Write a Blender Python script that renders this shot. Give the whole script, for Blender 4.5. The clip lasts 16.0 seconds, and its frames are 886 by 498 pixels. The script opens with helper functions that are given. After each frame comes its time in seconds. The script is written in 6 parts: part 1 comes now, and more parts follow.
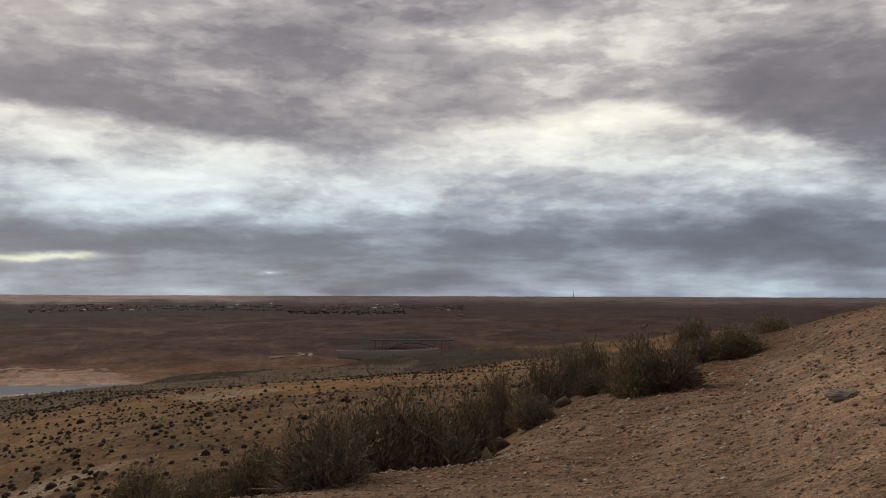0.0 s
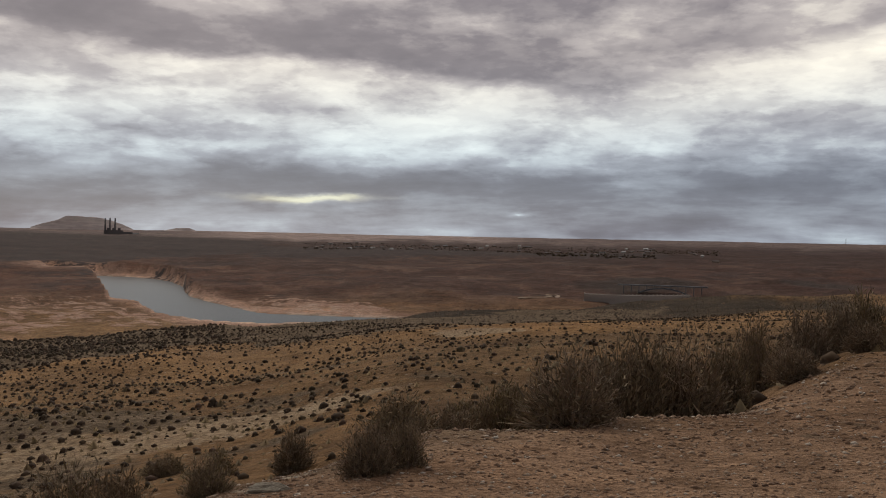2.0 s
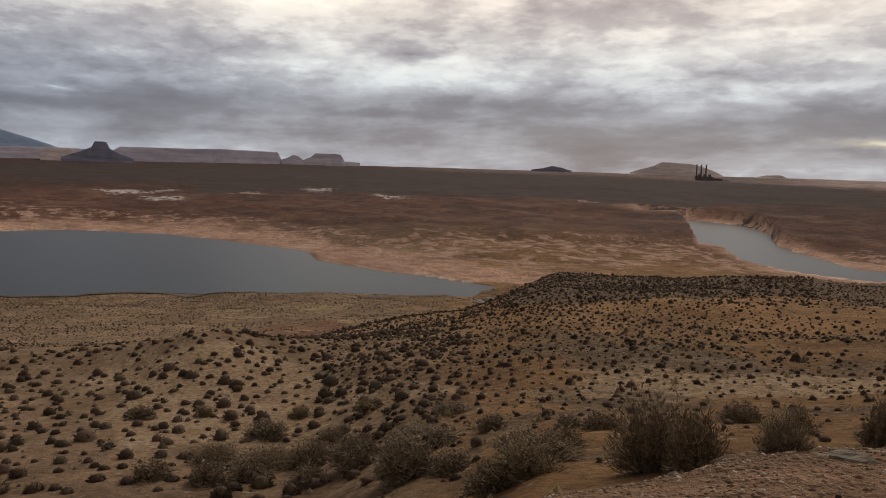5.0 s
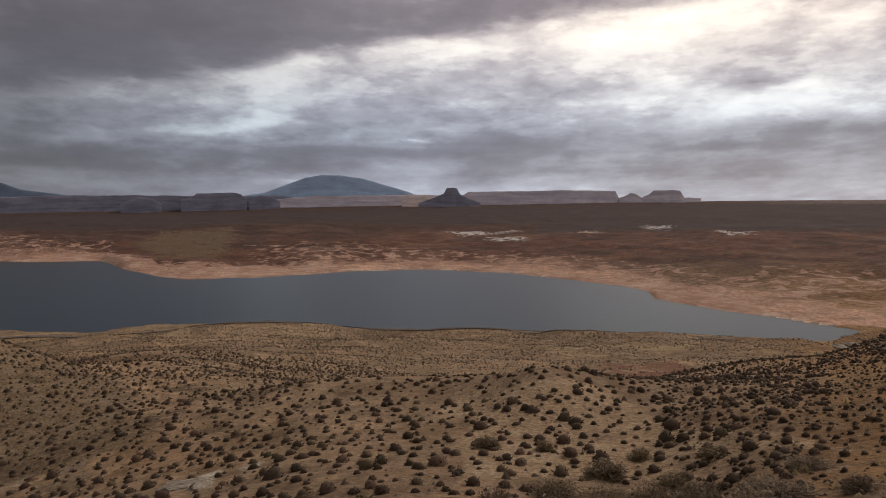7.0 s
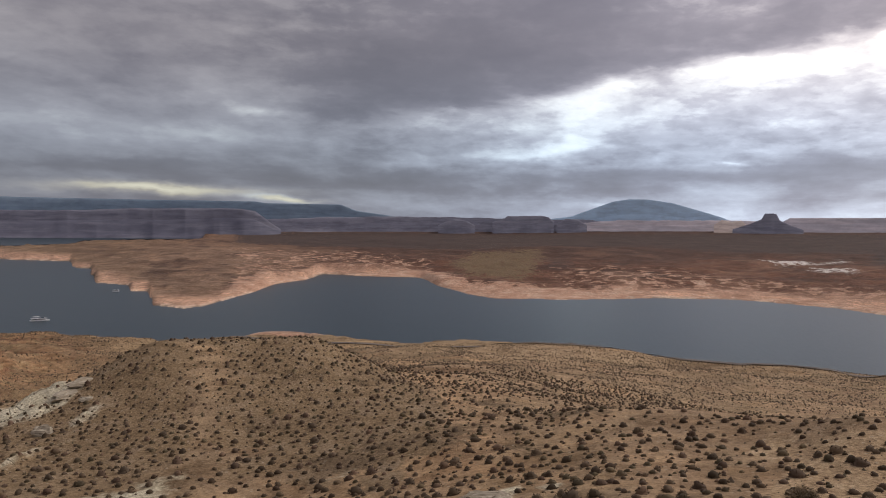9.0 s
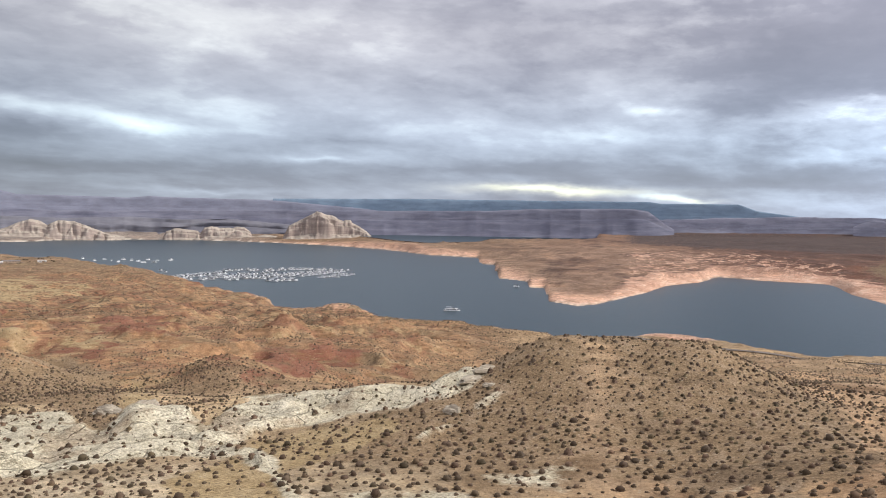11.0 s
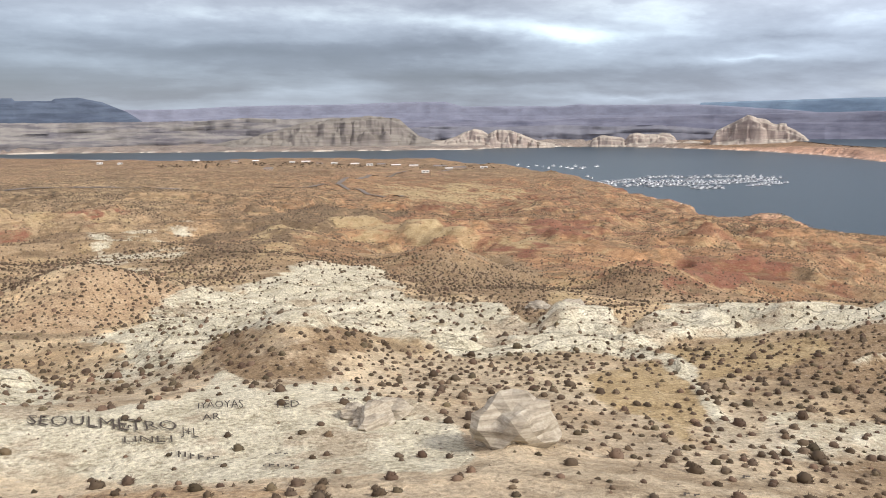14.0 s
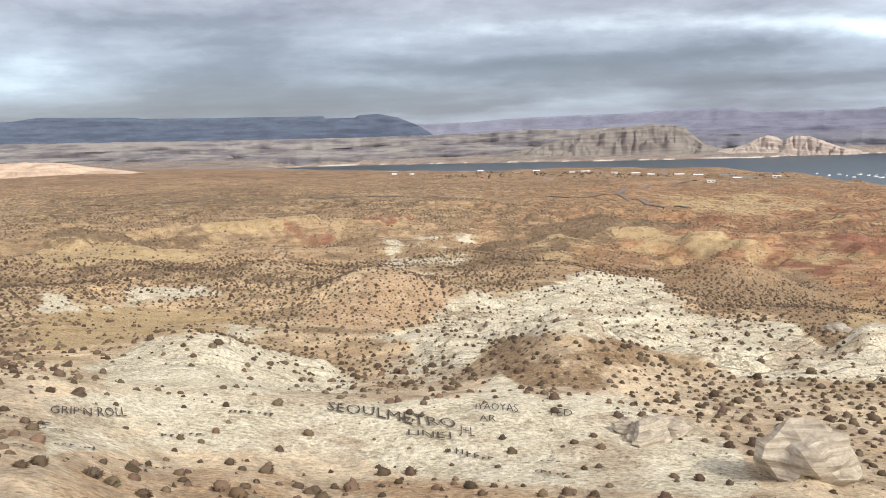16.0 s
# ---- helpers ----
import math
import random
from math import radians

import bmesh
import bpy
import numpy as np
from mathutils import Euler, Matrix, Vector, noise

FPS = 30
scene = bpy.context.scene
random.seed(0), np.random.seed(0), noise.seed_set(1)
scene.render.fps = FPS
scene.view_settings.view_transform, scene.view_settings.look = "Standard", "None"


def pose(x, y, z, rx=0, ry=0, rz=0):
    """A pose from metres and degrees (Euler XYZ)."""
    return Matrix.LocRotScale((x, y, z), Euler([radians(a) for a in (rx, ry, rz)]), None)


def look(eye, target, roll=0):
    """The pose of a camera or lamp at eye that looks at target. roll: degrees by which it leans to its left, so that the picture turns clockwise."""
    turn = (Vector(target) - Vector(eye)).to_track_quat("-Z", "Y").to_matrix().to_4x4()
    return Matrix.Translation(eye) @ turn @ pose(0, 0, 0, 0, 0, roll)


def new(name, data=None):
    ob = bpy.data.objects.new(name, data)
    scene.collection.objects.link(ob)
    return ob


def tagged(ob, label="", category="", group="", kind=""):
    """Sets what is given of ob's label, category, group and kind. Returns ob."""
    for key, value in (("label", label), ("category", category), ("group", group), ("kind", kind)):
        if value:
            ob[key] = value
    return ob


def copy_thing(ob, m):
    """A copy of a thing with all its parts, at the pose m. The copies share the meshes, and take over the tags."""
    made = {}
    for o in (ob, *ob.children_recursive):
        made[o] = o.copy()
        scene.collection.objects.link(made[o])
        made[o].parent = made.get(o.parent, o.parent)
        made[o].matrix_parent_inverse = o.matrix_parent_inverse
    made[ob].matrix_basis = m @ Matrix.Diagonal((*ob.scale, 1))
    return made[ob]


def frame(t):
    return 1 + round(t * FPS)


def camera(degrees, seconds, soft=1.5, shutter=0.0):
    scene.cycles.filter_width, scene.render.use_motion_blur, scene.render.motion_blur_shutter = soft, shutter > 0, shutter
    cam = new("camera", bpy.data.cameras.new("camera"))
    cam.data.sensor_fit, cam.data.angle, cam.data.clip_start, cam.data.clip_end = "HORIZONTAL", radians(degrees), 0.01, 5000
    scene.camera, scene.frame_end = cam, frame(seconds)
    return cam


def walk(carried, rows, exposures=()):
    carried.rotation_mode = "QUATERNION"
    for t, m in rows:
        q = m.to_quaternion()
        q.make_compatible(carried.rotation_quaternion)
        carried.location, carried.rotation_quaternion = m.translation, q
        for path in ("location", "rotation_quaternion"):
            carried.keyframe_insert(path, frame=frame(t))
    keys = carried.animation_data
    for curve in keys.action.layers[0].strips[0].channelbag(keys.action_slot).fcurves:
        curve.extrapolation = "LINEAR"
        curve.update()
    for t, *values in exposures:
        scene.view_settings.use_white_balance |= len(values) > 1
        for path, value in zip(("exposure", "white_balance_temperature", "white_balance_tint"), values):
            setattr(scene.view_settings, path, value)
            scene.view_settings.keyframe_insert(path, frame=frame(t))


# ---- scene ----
# The place: a desert hilltop over a lake. The lake's surface is z = 0, the camera turns on the spot above the hilltop.
# Bearings are degrees to the left of +y, distances are metres from the foot of the camera.
EYE = 125.0
cam = camera(55.98, 16.0, 1.0)
PATH = [
    (0.0, pose(0, 0, EYE, 93.19, -0.18, -1.50)),
    (0.5, pose(0, 0, EYE, 92.48, -0.26, 1.65)),
    (1.0, pose(0, 0, EYE, 91.13, -0.38, 6.30)),
    (1.5, pose(0, 0, EYE, 90.19, -0.64, 10.85)),
    (2.0, pose(0, 0, EYE, 89.06, -1.14, 15.42)),
    (2.5, pose(0, 0, EYE, 88.10, -1.66, 21.05)),
    (3.0, pose(0, 0, EYE, 87.46, -1.56, 27.14)),
    (3.5, pose(0, 0, EYE, 86.82, -1.40, 33.32)),
    (4.0, pose(0, 0, EYE, 85.79, -1.71, 39.99)),
    (4.5, pose(0, 0, EYE, 84.82, -2.02, 47.27)),
    (7.0, pose(0, 0, EYE, 86.68, 0.28, 77.17)),
    (7.5, pose(0, 0, EYE, 87.49, 0.47, 81.32)),
    (8.0, pose(0, 0, EYE, 87.91, 0.40, 85.83)),
    (10.5, pose(0, 0, EYE, 87.89, -1.45, 118.43)),
    (11.0, pose(0, 0, EYE, 87.93, -0.87, 124.52)),
    (11.5, pose(0, 0, EYE, 87.88, -0.54, 131.59)),
    (12.0, pose(0, 0, EYE, 86.27, -0.34, 138.33)),
    (12.5, pose(0, 0, EYE, 84.57, -0.01, 143.25)),
    (13.0, pose(0, 0, EYE, 83.01, 0.24, 146.58)),
    (13.5, pose(0, 0, EYE, 82.03, 0.47, 149.93)),
    (14.0, pose(0, 0, EYE, 81.43, 0.47, 152.97)),
    (14.5, pose(0, 0, EYE, 81.07, 0.60, 156.68)),
    (15.0, pose(0, 0, EYE, 80.92, 1.03, 161.68)),
    (15.5, pose(0, 0, EYE, 81.49, 1.43, 166.80)),
    (16.0, pose(0, 0, EYE, 82.44, 1.60, 171.91)),
]
EXPOSURES = [(0.0, 0.05, 6900, 10), (3.0, 0.08, 7250, 13), (4.7, 0.1, 7500, 15), (7.0, 0.28, 7350, 18), (8.2, 0.42, 7250, 18), (10.5, 1.68, 6550, 11), (12.5, 1.88, 6550, 11), (13.5, 1.95, 6500, 10), (16.0, 2.05, 6600, 10)]
walk(cam, PATH, EXPOSURES)


# ---- sky and sun ----
SUN_BEARING, SUN_HEIGHT = 38.0, 36.0


def heading(az, el=0.0):
    a, e = radians(az), radians(el)
    return Vector((-math.sin(a) * math.cos(e), math.cos(a) * math.cos(e), math.sin(e)))


class Nodes:
    """Short hand for building node trees."""

    def __init__(self, tree):
        self.t = tree
        tree.nodes.clear()

    def add(self, kind, **props):
        n = self.t.nodes.new(kind)
        for key, value in props.items():
            setattr(n, key, value)
        return n

    def put(self, sock, value):
        if isinstance(value, bpy.types.NodeSocket):
            self.t.links.new(value, sock)
        elif value is not None:
            sock.default_value = value

    def math(self, op, a, b=None, c=None, clamp=False):
        n = self.add("ShaderNodeMath", operation=op, use_clamp=clamp)
        for s, v in zip(n.inputs, (a, b, c)):
            self.put(s, v)
        return n.outputs[0]

    def vmath(self, op, a, b=None):
        n = self.add("ShaderNodeVectorMath", operation=op)
        self.put(n.inputs[0], a)
        self.put(n.inputs[1], b)
        return n.outputs["Value" if op in ("LENGTH", "DOT_PRODUCT") else "Vector"]

    def mapping(self, vec, loc=(0, 0, 0), rot=(0, 0, 0), scale=(1, 1, 1), kind="POINT"):
        n = self.add("ShaderNodeMapping", vector_type=kind)
        self.put(n.inputs["Vector"], vec)
        self.put(n.inputs["Location"], loc)
        self.put(n.inputs["Rotation"], rot)
        self.put(n.inputs["Scale"], scale)
        return n.outputs[0]

    def noise(self, vec, scale, detail=5.0, rough=0.55, distort=0.0, colour=False):
        n = self.add("ShaderNodeTexNoise")
        self.put(n.inputs["Vector"], vec)
        self.put(n.inputs["Scale"], scale)
        self.put(n.inputs["Detail"], detail)
        self.put(n.inputs["Roughness"], rough)
        self.put(n.inputs["Distortion"], distort)
        return n.outputs["Color" if colour else "Fac"]

    def span(self, v, a, b, c=0.0, d=1.0, smooth=False):
        n = self.add("ShaderNodeMapRange", interpolation_type="SMOOTHSTEP" if smooth else "LINEAR")
        for s, x in zip(n.inputs, (v, a, b, c, d)):
            self.put(s, x)
        return n.outputs[0]

    def mix(self, fac, a, b, blend="MIX"):
        n = self.add("ShaderNodeMix", data_type="RGBA", blend_type=blend)
        self.put(n.inputs[0], fac)
        for s, v in ((n.inputs[6], a), (n.inputs[7], b)):
            self.put(s, (*v, 1.0) if isinstance(v, tuple) and len(v) == 3 else v)
        return n.outputs[2]

    def ramp(self, fac, stops):
        n = self.add("ShaderNodeValToRGB")
        el = n.color_ramp.elements
        while len(el) < len(stops):
            el.new(0.5)
        for e, (p, c) in zip(el, stops):
            e.position, e.color = p, (*c, 1.0)
        self.put(n.inputs[0], fac)
        return n.outputs[0]


def cloud_sky():
    world = bpy.data.worlds.new("overcast_sky")
    scene.world = world
    world.use_nodes = True
    n = Nodes(world.node_tree)
    way = n.add("ShaderNodeTexCoord").outputs["Generated"]
    sep = n.add("ShaderNodeSeparateXYZ")
    n.put(sep.inputs[0], way)
    x, y, z = sep.outputs
    # bearing and height of the sky in units of ten degrees
    az = n.math("MULTIPLY", n.math("ARCTAN2", n.math("MULTIPLY", x, -1.0), y), 18 / math.pi)
    az = n.math("ADD", az, n.math("MULTIPLY", n.math("LESS_THAN", az, -12.0), 36.0))
    el = n.math("MULTIPLY", n.math("ARCSINE", z), 18 / math.pi)
    flat = n.add("ShaderNodeCombineXYZ")
    n.put(flat.inputs[0], az)
    n.put(flat.inputs[1], el)
    # a cloud deck seen from below: the pattern shrinks and flattens towards the horizon
    up = n.math("ADD", n.math("MAXIMUM", z, 0.0), 0.20)
    deck = n.vmath("DIVIDE", way, None)
    over = n.add("ShaderNodeCombineXYZ")
    for s in over.inputs:
        n.put(s, up)
    n.put(deck.node.inputs[1], over.outputs[0])
    deck = n.mapping(deck, scale=(1.0, 1.0, 0.0))
    big = n.noise(deck, 0.4, 4.0, 0.5, 0.1)
    fine = n.noise(n.mapping(deck, rot=(0, 0, radians(35)), scale=(1.0, 1.6, 1.0)), 0.9, 7.0, 0.58, 0.12)
    streak = n.noise(n.mapping(flat.outputs[0], scale=(0.5, 2.2, 1.0)), 1.0, 7.0, 0.6, 0.1)
    # the drift of ragged edges
    warp = n.noise(n.mapping(flat.outputs[0], scale=(0.6, 1.6, 1.0)), 1.6, 5.0, 0.6, colour=True)
    warp = n.vmath("MULTIPLY", n.vmath("SUBTRACT", warp, (0.5, 0.5, 0.5)), (0.9, 0.22, 0.0))
    place = n.vmath("ADD", flat.outputs[0], warp)
    grain = n.math("ADD", n.math("MULTIPLY", n.math("SUBTRACT", fine, 0.5), 0.78), n.math("MULTIPLY", n.math("SUBTRACT", streak, 0.5), 0.32))
    puff = n.noise(n.mapping(flat.outputs[0], scale=(0.8, 1.7, 1.0)), 1.3, 7.0, 0.57, 0.2)
    grain = n.math("MULTIPLY_ADD", n.math("SUBTRACT", puff, 0.5), n.span(az, 9.0, 12.0, 0.6, 0.3, True), grain)
    shelf = n.noise(n.mapping(flat.outputs[0], scale=(0.42, 3.4, 1.0)), 1.2, 7.0, 0.57, 0.1)
    grain = n.math("MULTIPLY_ADD", n.math("SUBTRACT", shelf, 0.5), n.span(el, 0.1, 1.1, 0.65, 0.12, True), grain)
    grain = n.math("MULTIPLY", grain, n.span(az, 9.0, 12.0, 1.0, 0.75, True))
    total = n.math("ADD", n.math("MULTIPLY", n.math("SUBTRACT", big, 0.5), 0.25), 0.46)
    total = n.math("ADD", grain, total)
    # billows with a clear rim, large and small, softer towards the north and near the horizon
    for wide_scale, tall_scale, size, lo, hi, gain in ((0.52, 1.35, 0.9, 0.47, 0.55, 0.13), (0.95, 2.7, 1.5, 0.46, 0.56, 0.10), (1.5, 4.2, 2.4, 0.45, 0.57, 0.06)):
        billow = n.noise(n.mapping(n.vmath("ADD", flat.outputs[0], (size * 7.0, size * 3.0, 0.0)), scale=(wide_scale, tall_scale, 1.0)), size, 9.0, 0.56, 0.08)
        rim = n.math("SUBTRACT", n.span(billow, lo, hi, smooth=True), 0.5)
        rim = n.math("MULTIPLY", rim, n.math("MULTIPLY", n.span(az, 9.0, 12.0, 1.0, 0.42, True), n.span(el, 0.15, 0.6, 0.35, 1.0, True)))
        total = n.math("MULTIPLY_ADD", rim, gain, total)

    def along(*stops):
        """A value that changes with the bearing."""
        return n.ramp(n.span(warped[0], -4.0, 21.0), [((a + 40) / 250, (v, v, v)) for a, v in stops])

    # a heavy deck with a clear lower edge, a bright band below it, and the blue distance under that
    sp = n.add("ShaderNodeSeparateXYZ")
    n.put(sp.inputs[0], place)
    warped = sp.outputs
    edge = n.math("MULTIPLY", along((-30, 0.80), (-24, 1.05), (-16, 1.26), (-9, 1.24), (-2, 1.10), (4, 0.96), (14, 1.04), (26, 1.15), (33, 1.12), (42, 1.22), (52, 1.30), (66, 1.20), (77, 1.10), (86, 0.96), (96, 0.77), (108, 0.62)), 1.0)
    over_edge = n.math("SUBTRACT", warped[1], edge)
    above = n.span(over_edge, -0.05, 0.10, 0.0, 1.0, True)
    deep = along((-30, 0.6), (0, 0.4), (14, 0.30), (30, 0.32), (60, 0.5), (76, 1.0), (110, 1.0))
    heavy = along((-30, 0.30), (-20, 0.20), (-9, 0.02), (0, 0.03), (6, 0.12), (14, 0.27), (26, 0.32), (34, 0.28), (45, 0.30), (65, 0.30), (77, 0.36), (86, 0.42), (96, 0.40), (105, 0.18), (113, 0.0))
    fade = n.math("SUBTRACT", 1.0, n.span(n.math("DIVIDE", over_edge, deep), 0.4, 1.6, 0.0, 1.0, True))
    total = n.math("SUBTRACT", total, n.math("MULTIPLY", n.math("MULTIPLY", heavy, above), fade))
    glow = along((-30, 0.06), (-20, 0.13), (-10, 0.19), (0, 0.16), (8, 0.18), (16, 0.26), (26, 0.24), (34, 0.18), (45, 0.17), (65, 0.15), (77, 0.14), (84, 0.13), (92, 0.08), (102, 0.04), (112, 0.0))
    band = n.math("MULTIPLY", n.span(warped[1], 0.38, 0.62, 0.0, 1.0, True), n.math("SUBTRACT", 1.0, above))
    total = n.math("MULTIPLY_ADD", glow, band, total)
    total = n.math("SUBTRACT", total, n.span(warped[1], 0.30, 0.58, 0.14, 0.0, True))
    total = n.math("ADD", total, n.span(el, 0.02, 0.20, 0.16, 0.0, True))
    warm = 0.0
    for a, e, wide, high, lean, gain in CLOUDS_SOUTH + CLOUDS_EAST + CLOUDS_NORTH + CLOUDS_WEST:
        m = n.mapping(place, (a / 10, e / 10, 0), (0, 0, radians(lean)), (wide / 8.5, high / 8.0, 1), "TEXTURE")
        g = n.add("ShaderNodeTexGradient", gradient_type="QUADRATIC_SPHERE")
        n.put(g.inputs[0], m)
        total = n.math("MULTIPLY_ADD", g.outputs["Fac"], gain * (0.75 if a > 105 and e > 3 else 1.0), total)
        if gain >= 0.5:
            warm = n.math("MAXIMUM", g.outputs["Fac"], warm)
    total = n.math("SMOOTH_MAX", n.math("MULTIPLY_ADD", grain, 0.12, total), n.math("MULTIPLY_ADD", grain, 0.3, 0.10), 0.35)
    cloud = n.ramp(total, [(0.0, (0.11, 0.10, 0.118)), (0.25, (0.21, 0.193, 0.214)), (0.5, (0.42, 0.397, 0.407)), (0.75, (0.77, 0.755, 0.71)), (1.0, (1.0, 0.985, 0.89))])
    # the far end of the deck is bluer
    low = n.span(el, 0.3, 1.3, 1.0, 0.0, True)
    cloud = n.mix(n.math("MULTIPLY", low, n.span(az, 9.0, 12.0, 0.95, 0.72, True)), cloud, n.mix(1.0, cloud, (0.66, 0.86, 1.09), "MULTIPLY"))
    # low breaks where the light comes through yellow
    cloud = n.mix(n.math("MULTIPLY", warm, 2.0, clamp=True), cloud, n.mix(1.0, cloud, (1.0, 0.86, 0.66), "MULTIPLY"))
    # the deck is thin towards the sun's side and heavy overhead and to the north
    side = n.math("MULTIPLY", n.span(az, 7.0, 11.0, 1.0, 0.45, True), n.span(az, 12.0, 15.5, 1.06, 0.78, True))
    side = n.math("MULTIPLY", side, n.span(el, 1.8, 3.4, 1.0, 0.66, True))
    cool = n.span(az, 6.0, 8.5, 0.0, 1.0, True)
    cloud = n.mix(cool, cloud, n.mix(1.0, cloud, (0.955, 1.0, 1.05), "MULTIPLY"))
    cloud = n.vmath("MULTIPLY", cloud, n.vmath("MULTIPLY", side, (1, 1, 1)))
    sky = n.add("ShaderNodeTexSky", sky_type="NISHITA", sun_disc=False, sun_elevation=radians(SUN_HEIGHT), sun_rotation=radians(-SUN_BEARING))
    clear = n.mix(1.0, sky.outputs[0], (0.1, 0.1, 0.1), "MULTIPLY")
    both = n.mix(0.93, clear, cloud)
    bg = n.add("ShaderNodeBackground")
    n.put(bg.inputs[0], both)
    n.put(bg.inputs[1], 1.0)
    out = n.add("ShaderNodeOutputWorld")
    n.put(out.inputs[0], bg.outputs[0])


# bearing, height, half width, half height, lean, gain: bright breaks and dark banks
CLOUDS_SOUTH = [
    (-23.0, 4.5, 11.0, 3.2, 0.0, -0.32), (-24.0, 13.0, 14.0, 6.0, 0.0, -0.16), (14.0, 13.5, 12.0, 4.0, 0.0, -0.10), (21.0, 5.6, 9.0, 1.8, 0.0, 0.16), (27.0, 1.2, 12.0, 1.2, 0.0, 0.14),
    (-6.0, 17.3, 10.1, 1.9, 0.0, 0.2), (22.4, 2.5, 5.0, 0.4, 0.0, 0.55), (9.8, 1.7, 2.3, 0.3, 0.0, 0.45), (12.1, 5.9, 3.5, 0.9, 0.0, 0.3),
    (-4.4, 3.3, 7.4, 1.0, 0.0, -0.22), (18.4, 3.5, 16.3, 1.1, 0.0, -0.18), (-4.0, 6.1, 5.0, 0.9, 0.0, -0.25), (-28.5, 7.8, 6.2, 1.9, 0.0, -0.3),
    (-24.2, 6.8, 5.4, 1.2, 8.0, 0.25), (-15.5, 12.3, 10.1, 1.6, 0.0, 0.2), (24.8, 8.2, 6.2, 1.6, 0.0, -0.15), (-17.3, 3.7, 10.1, 1.2, 0.0, -0.15),
    (4.1, 3.6, 5.0, 0.5, 0.0, 0.15), (24.8, 2.5, 7.0, 0.4, 0.0, 0.6), (31.8, 3.2, 19.4, 1.2, 0.0, -0.2),
]
CLOUDS_EAST = [
    (35.9, 6.3, 7.4, 1.1, 4.0, -0.3), (52.7, 8.0, 10.1, 1.0, 0.0, -0.12), (40.0, 5.6, 14.0, 1.6, 0.0, 0.16), (12.0, 7.0, 12.0, 2.0, 0.0, 0.12), (70.4, 7.8, 9.7, 1.9, 5.0, -0.2), (72.6, 4.2, 11.7, 1.9, 0.0, -0.28),
    (50.6, 4.2, 11.7, 0.7, 3.0, -0.15), (65.4, 1.8, 19.4, 1.0, 0.0, -0.12), (58.2, 6.6, 10.1, 1.2, 0.0, 0.15), (63.9, 6.7, 16.3, 2.3, -5.0, 0.15),
    (78.0, 4.3, 2.7, 0.3, 0.0, 0.3), (88.4, 1.3, 3.1, 0.9, 0.0, 0.4), (101.2, 2.6, 14.8, 1.2, 0.0, -0.22), (94.0, 4.7, 11.7, 0.8, -5.0, 0.2),
    (81.5, 3.3, 11.7, 0.5, 0.0, -0.15), (57.1, 7.7, 7.8, 0.6, 0.0, -0.2), (58.7, 3.4, 9.7, 0.5, 0.0, -0.18), (101.3, 10.5, 14.8, 2.7, 0.0, -0.12),
    (95.0, 4.8, 9.3, 1.2, -8.0, 0.22),
]
CLOUDS_NORTH = [
    (156.0, 8.0, 10.0, 3.0, 0.0, 0.15), (148.0, 12.0, 12.0, 5.0, 0.0, 0.12), (138.0, 15.0, 12.0, 4.0, 0.0, 0.10), (122.0, 8.5, 9.0, 3.5, 0.0, -0.13),    (147.0, 12.5, 13.0, 3.5, 0.0, 0.22), (132.0, 3.6, 24.0, 1.4, 0.0, 0.12),     (107.3, 6.0, 10.1, 2.3, 0.0, -0.12), (108.3, 1.6, 3.5, 0.3, 3.0, 0.7), (115.4, 10.8, 10.1, 1.9, 0.0, -0.2), (110.9, 7.1, 4.3, 0.7, 0.0, 0.32),
    (114.1, 5.8, 10.1, 1.0, 0.0, 0.14), (144.3, 5.7, 5.4, 0.7, 4.0, 0.4), (139.1, 7.5, 10.1, 1.4, 0.0, 0.18), (133.1, 3.8, 6.2, 0.5, 0.0, 0.22),
    (117.0, 2.0, 11.5, 0.55, 0.0, 0.85), (123.7, 3.3, 25.2, 0.9, 0.0, -0.22), (140.0, 1.5, 12.4, 0.4, 0.0, 0.2), (132.4, 5.1, 13.6, 0.7, 0.0, -0.15),
    (129.5, 11.9, 11.7, 1.6, 8.0, 0.12), (149.5, 3.0, 14.8, 0.7, 0.0, -0.25), (119.2, 3.6, 10.1, 0.8, 0.0, -0.22), (144.9, 5.7, 5.0, 0.5, 8.0, 0.2),
    (135.0, 3.8, 5.8, 0.5, 0.0, 0.15), (148.2, 5.9, 10.5, 1.0, 5.0, 0.14),
]
CLOUDS_WEST = [
    (182.0, 8.5, 9.0, 3.0, 0.0, -0.12), (186.0, 7.0, 22.0, 4.5, 0.0, -0.18), (184.0, 3.2, 10.0, 2.4, 0.0, -0.14),
    (166.2, 4.6, 16.7, 0.8, 0.0, -0.34), (153.2, 6.5, 10.5, 1.0, 6.0, 0.24), (167.7, 7.2, 10.1, 1.0, 0.0, 0.18), (163.0, 2.0, 7.8, 0.5, 0.0, 0.2),
    (178.5, 2.6, 10.9, 1.6, 0.0, -0.22), (159.8, 7.0, 11.7, 0.9, 0.0, 0.15), (174.3, 5.5, 13.6, 1.0, 0.0, -0.15), (165.5, 2.1, 11.7, 0.5, 0.0, -0.12),
    (197.2, 4.6, 8.5, 3.9, -15.0, 0.2), (186.5, 4.6, 7.4, 2.7, -22.0, -0.24), (191.1, 8.4, 14.8, 1.6, 0.0, -0.22), (151.2, 6.3, 14.0, 1.2, -3.0, 0.16),
    (187.8, 5.9, 2.7, 0.5, -10.0, 0.14), (154.6, 4.6, 16.3, 0.9, -6.0, -0.24),
]
cloud_sky()

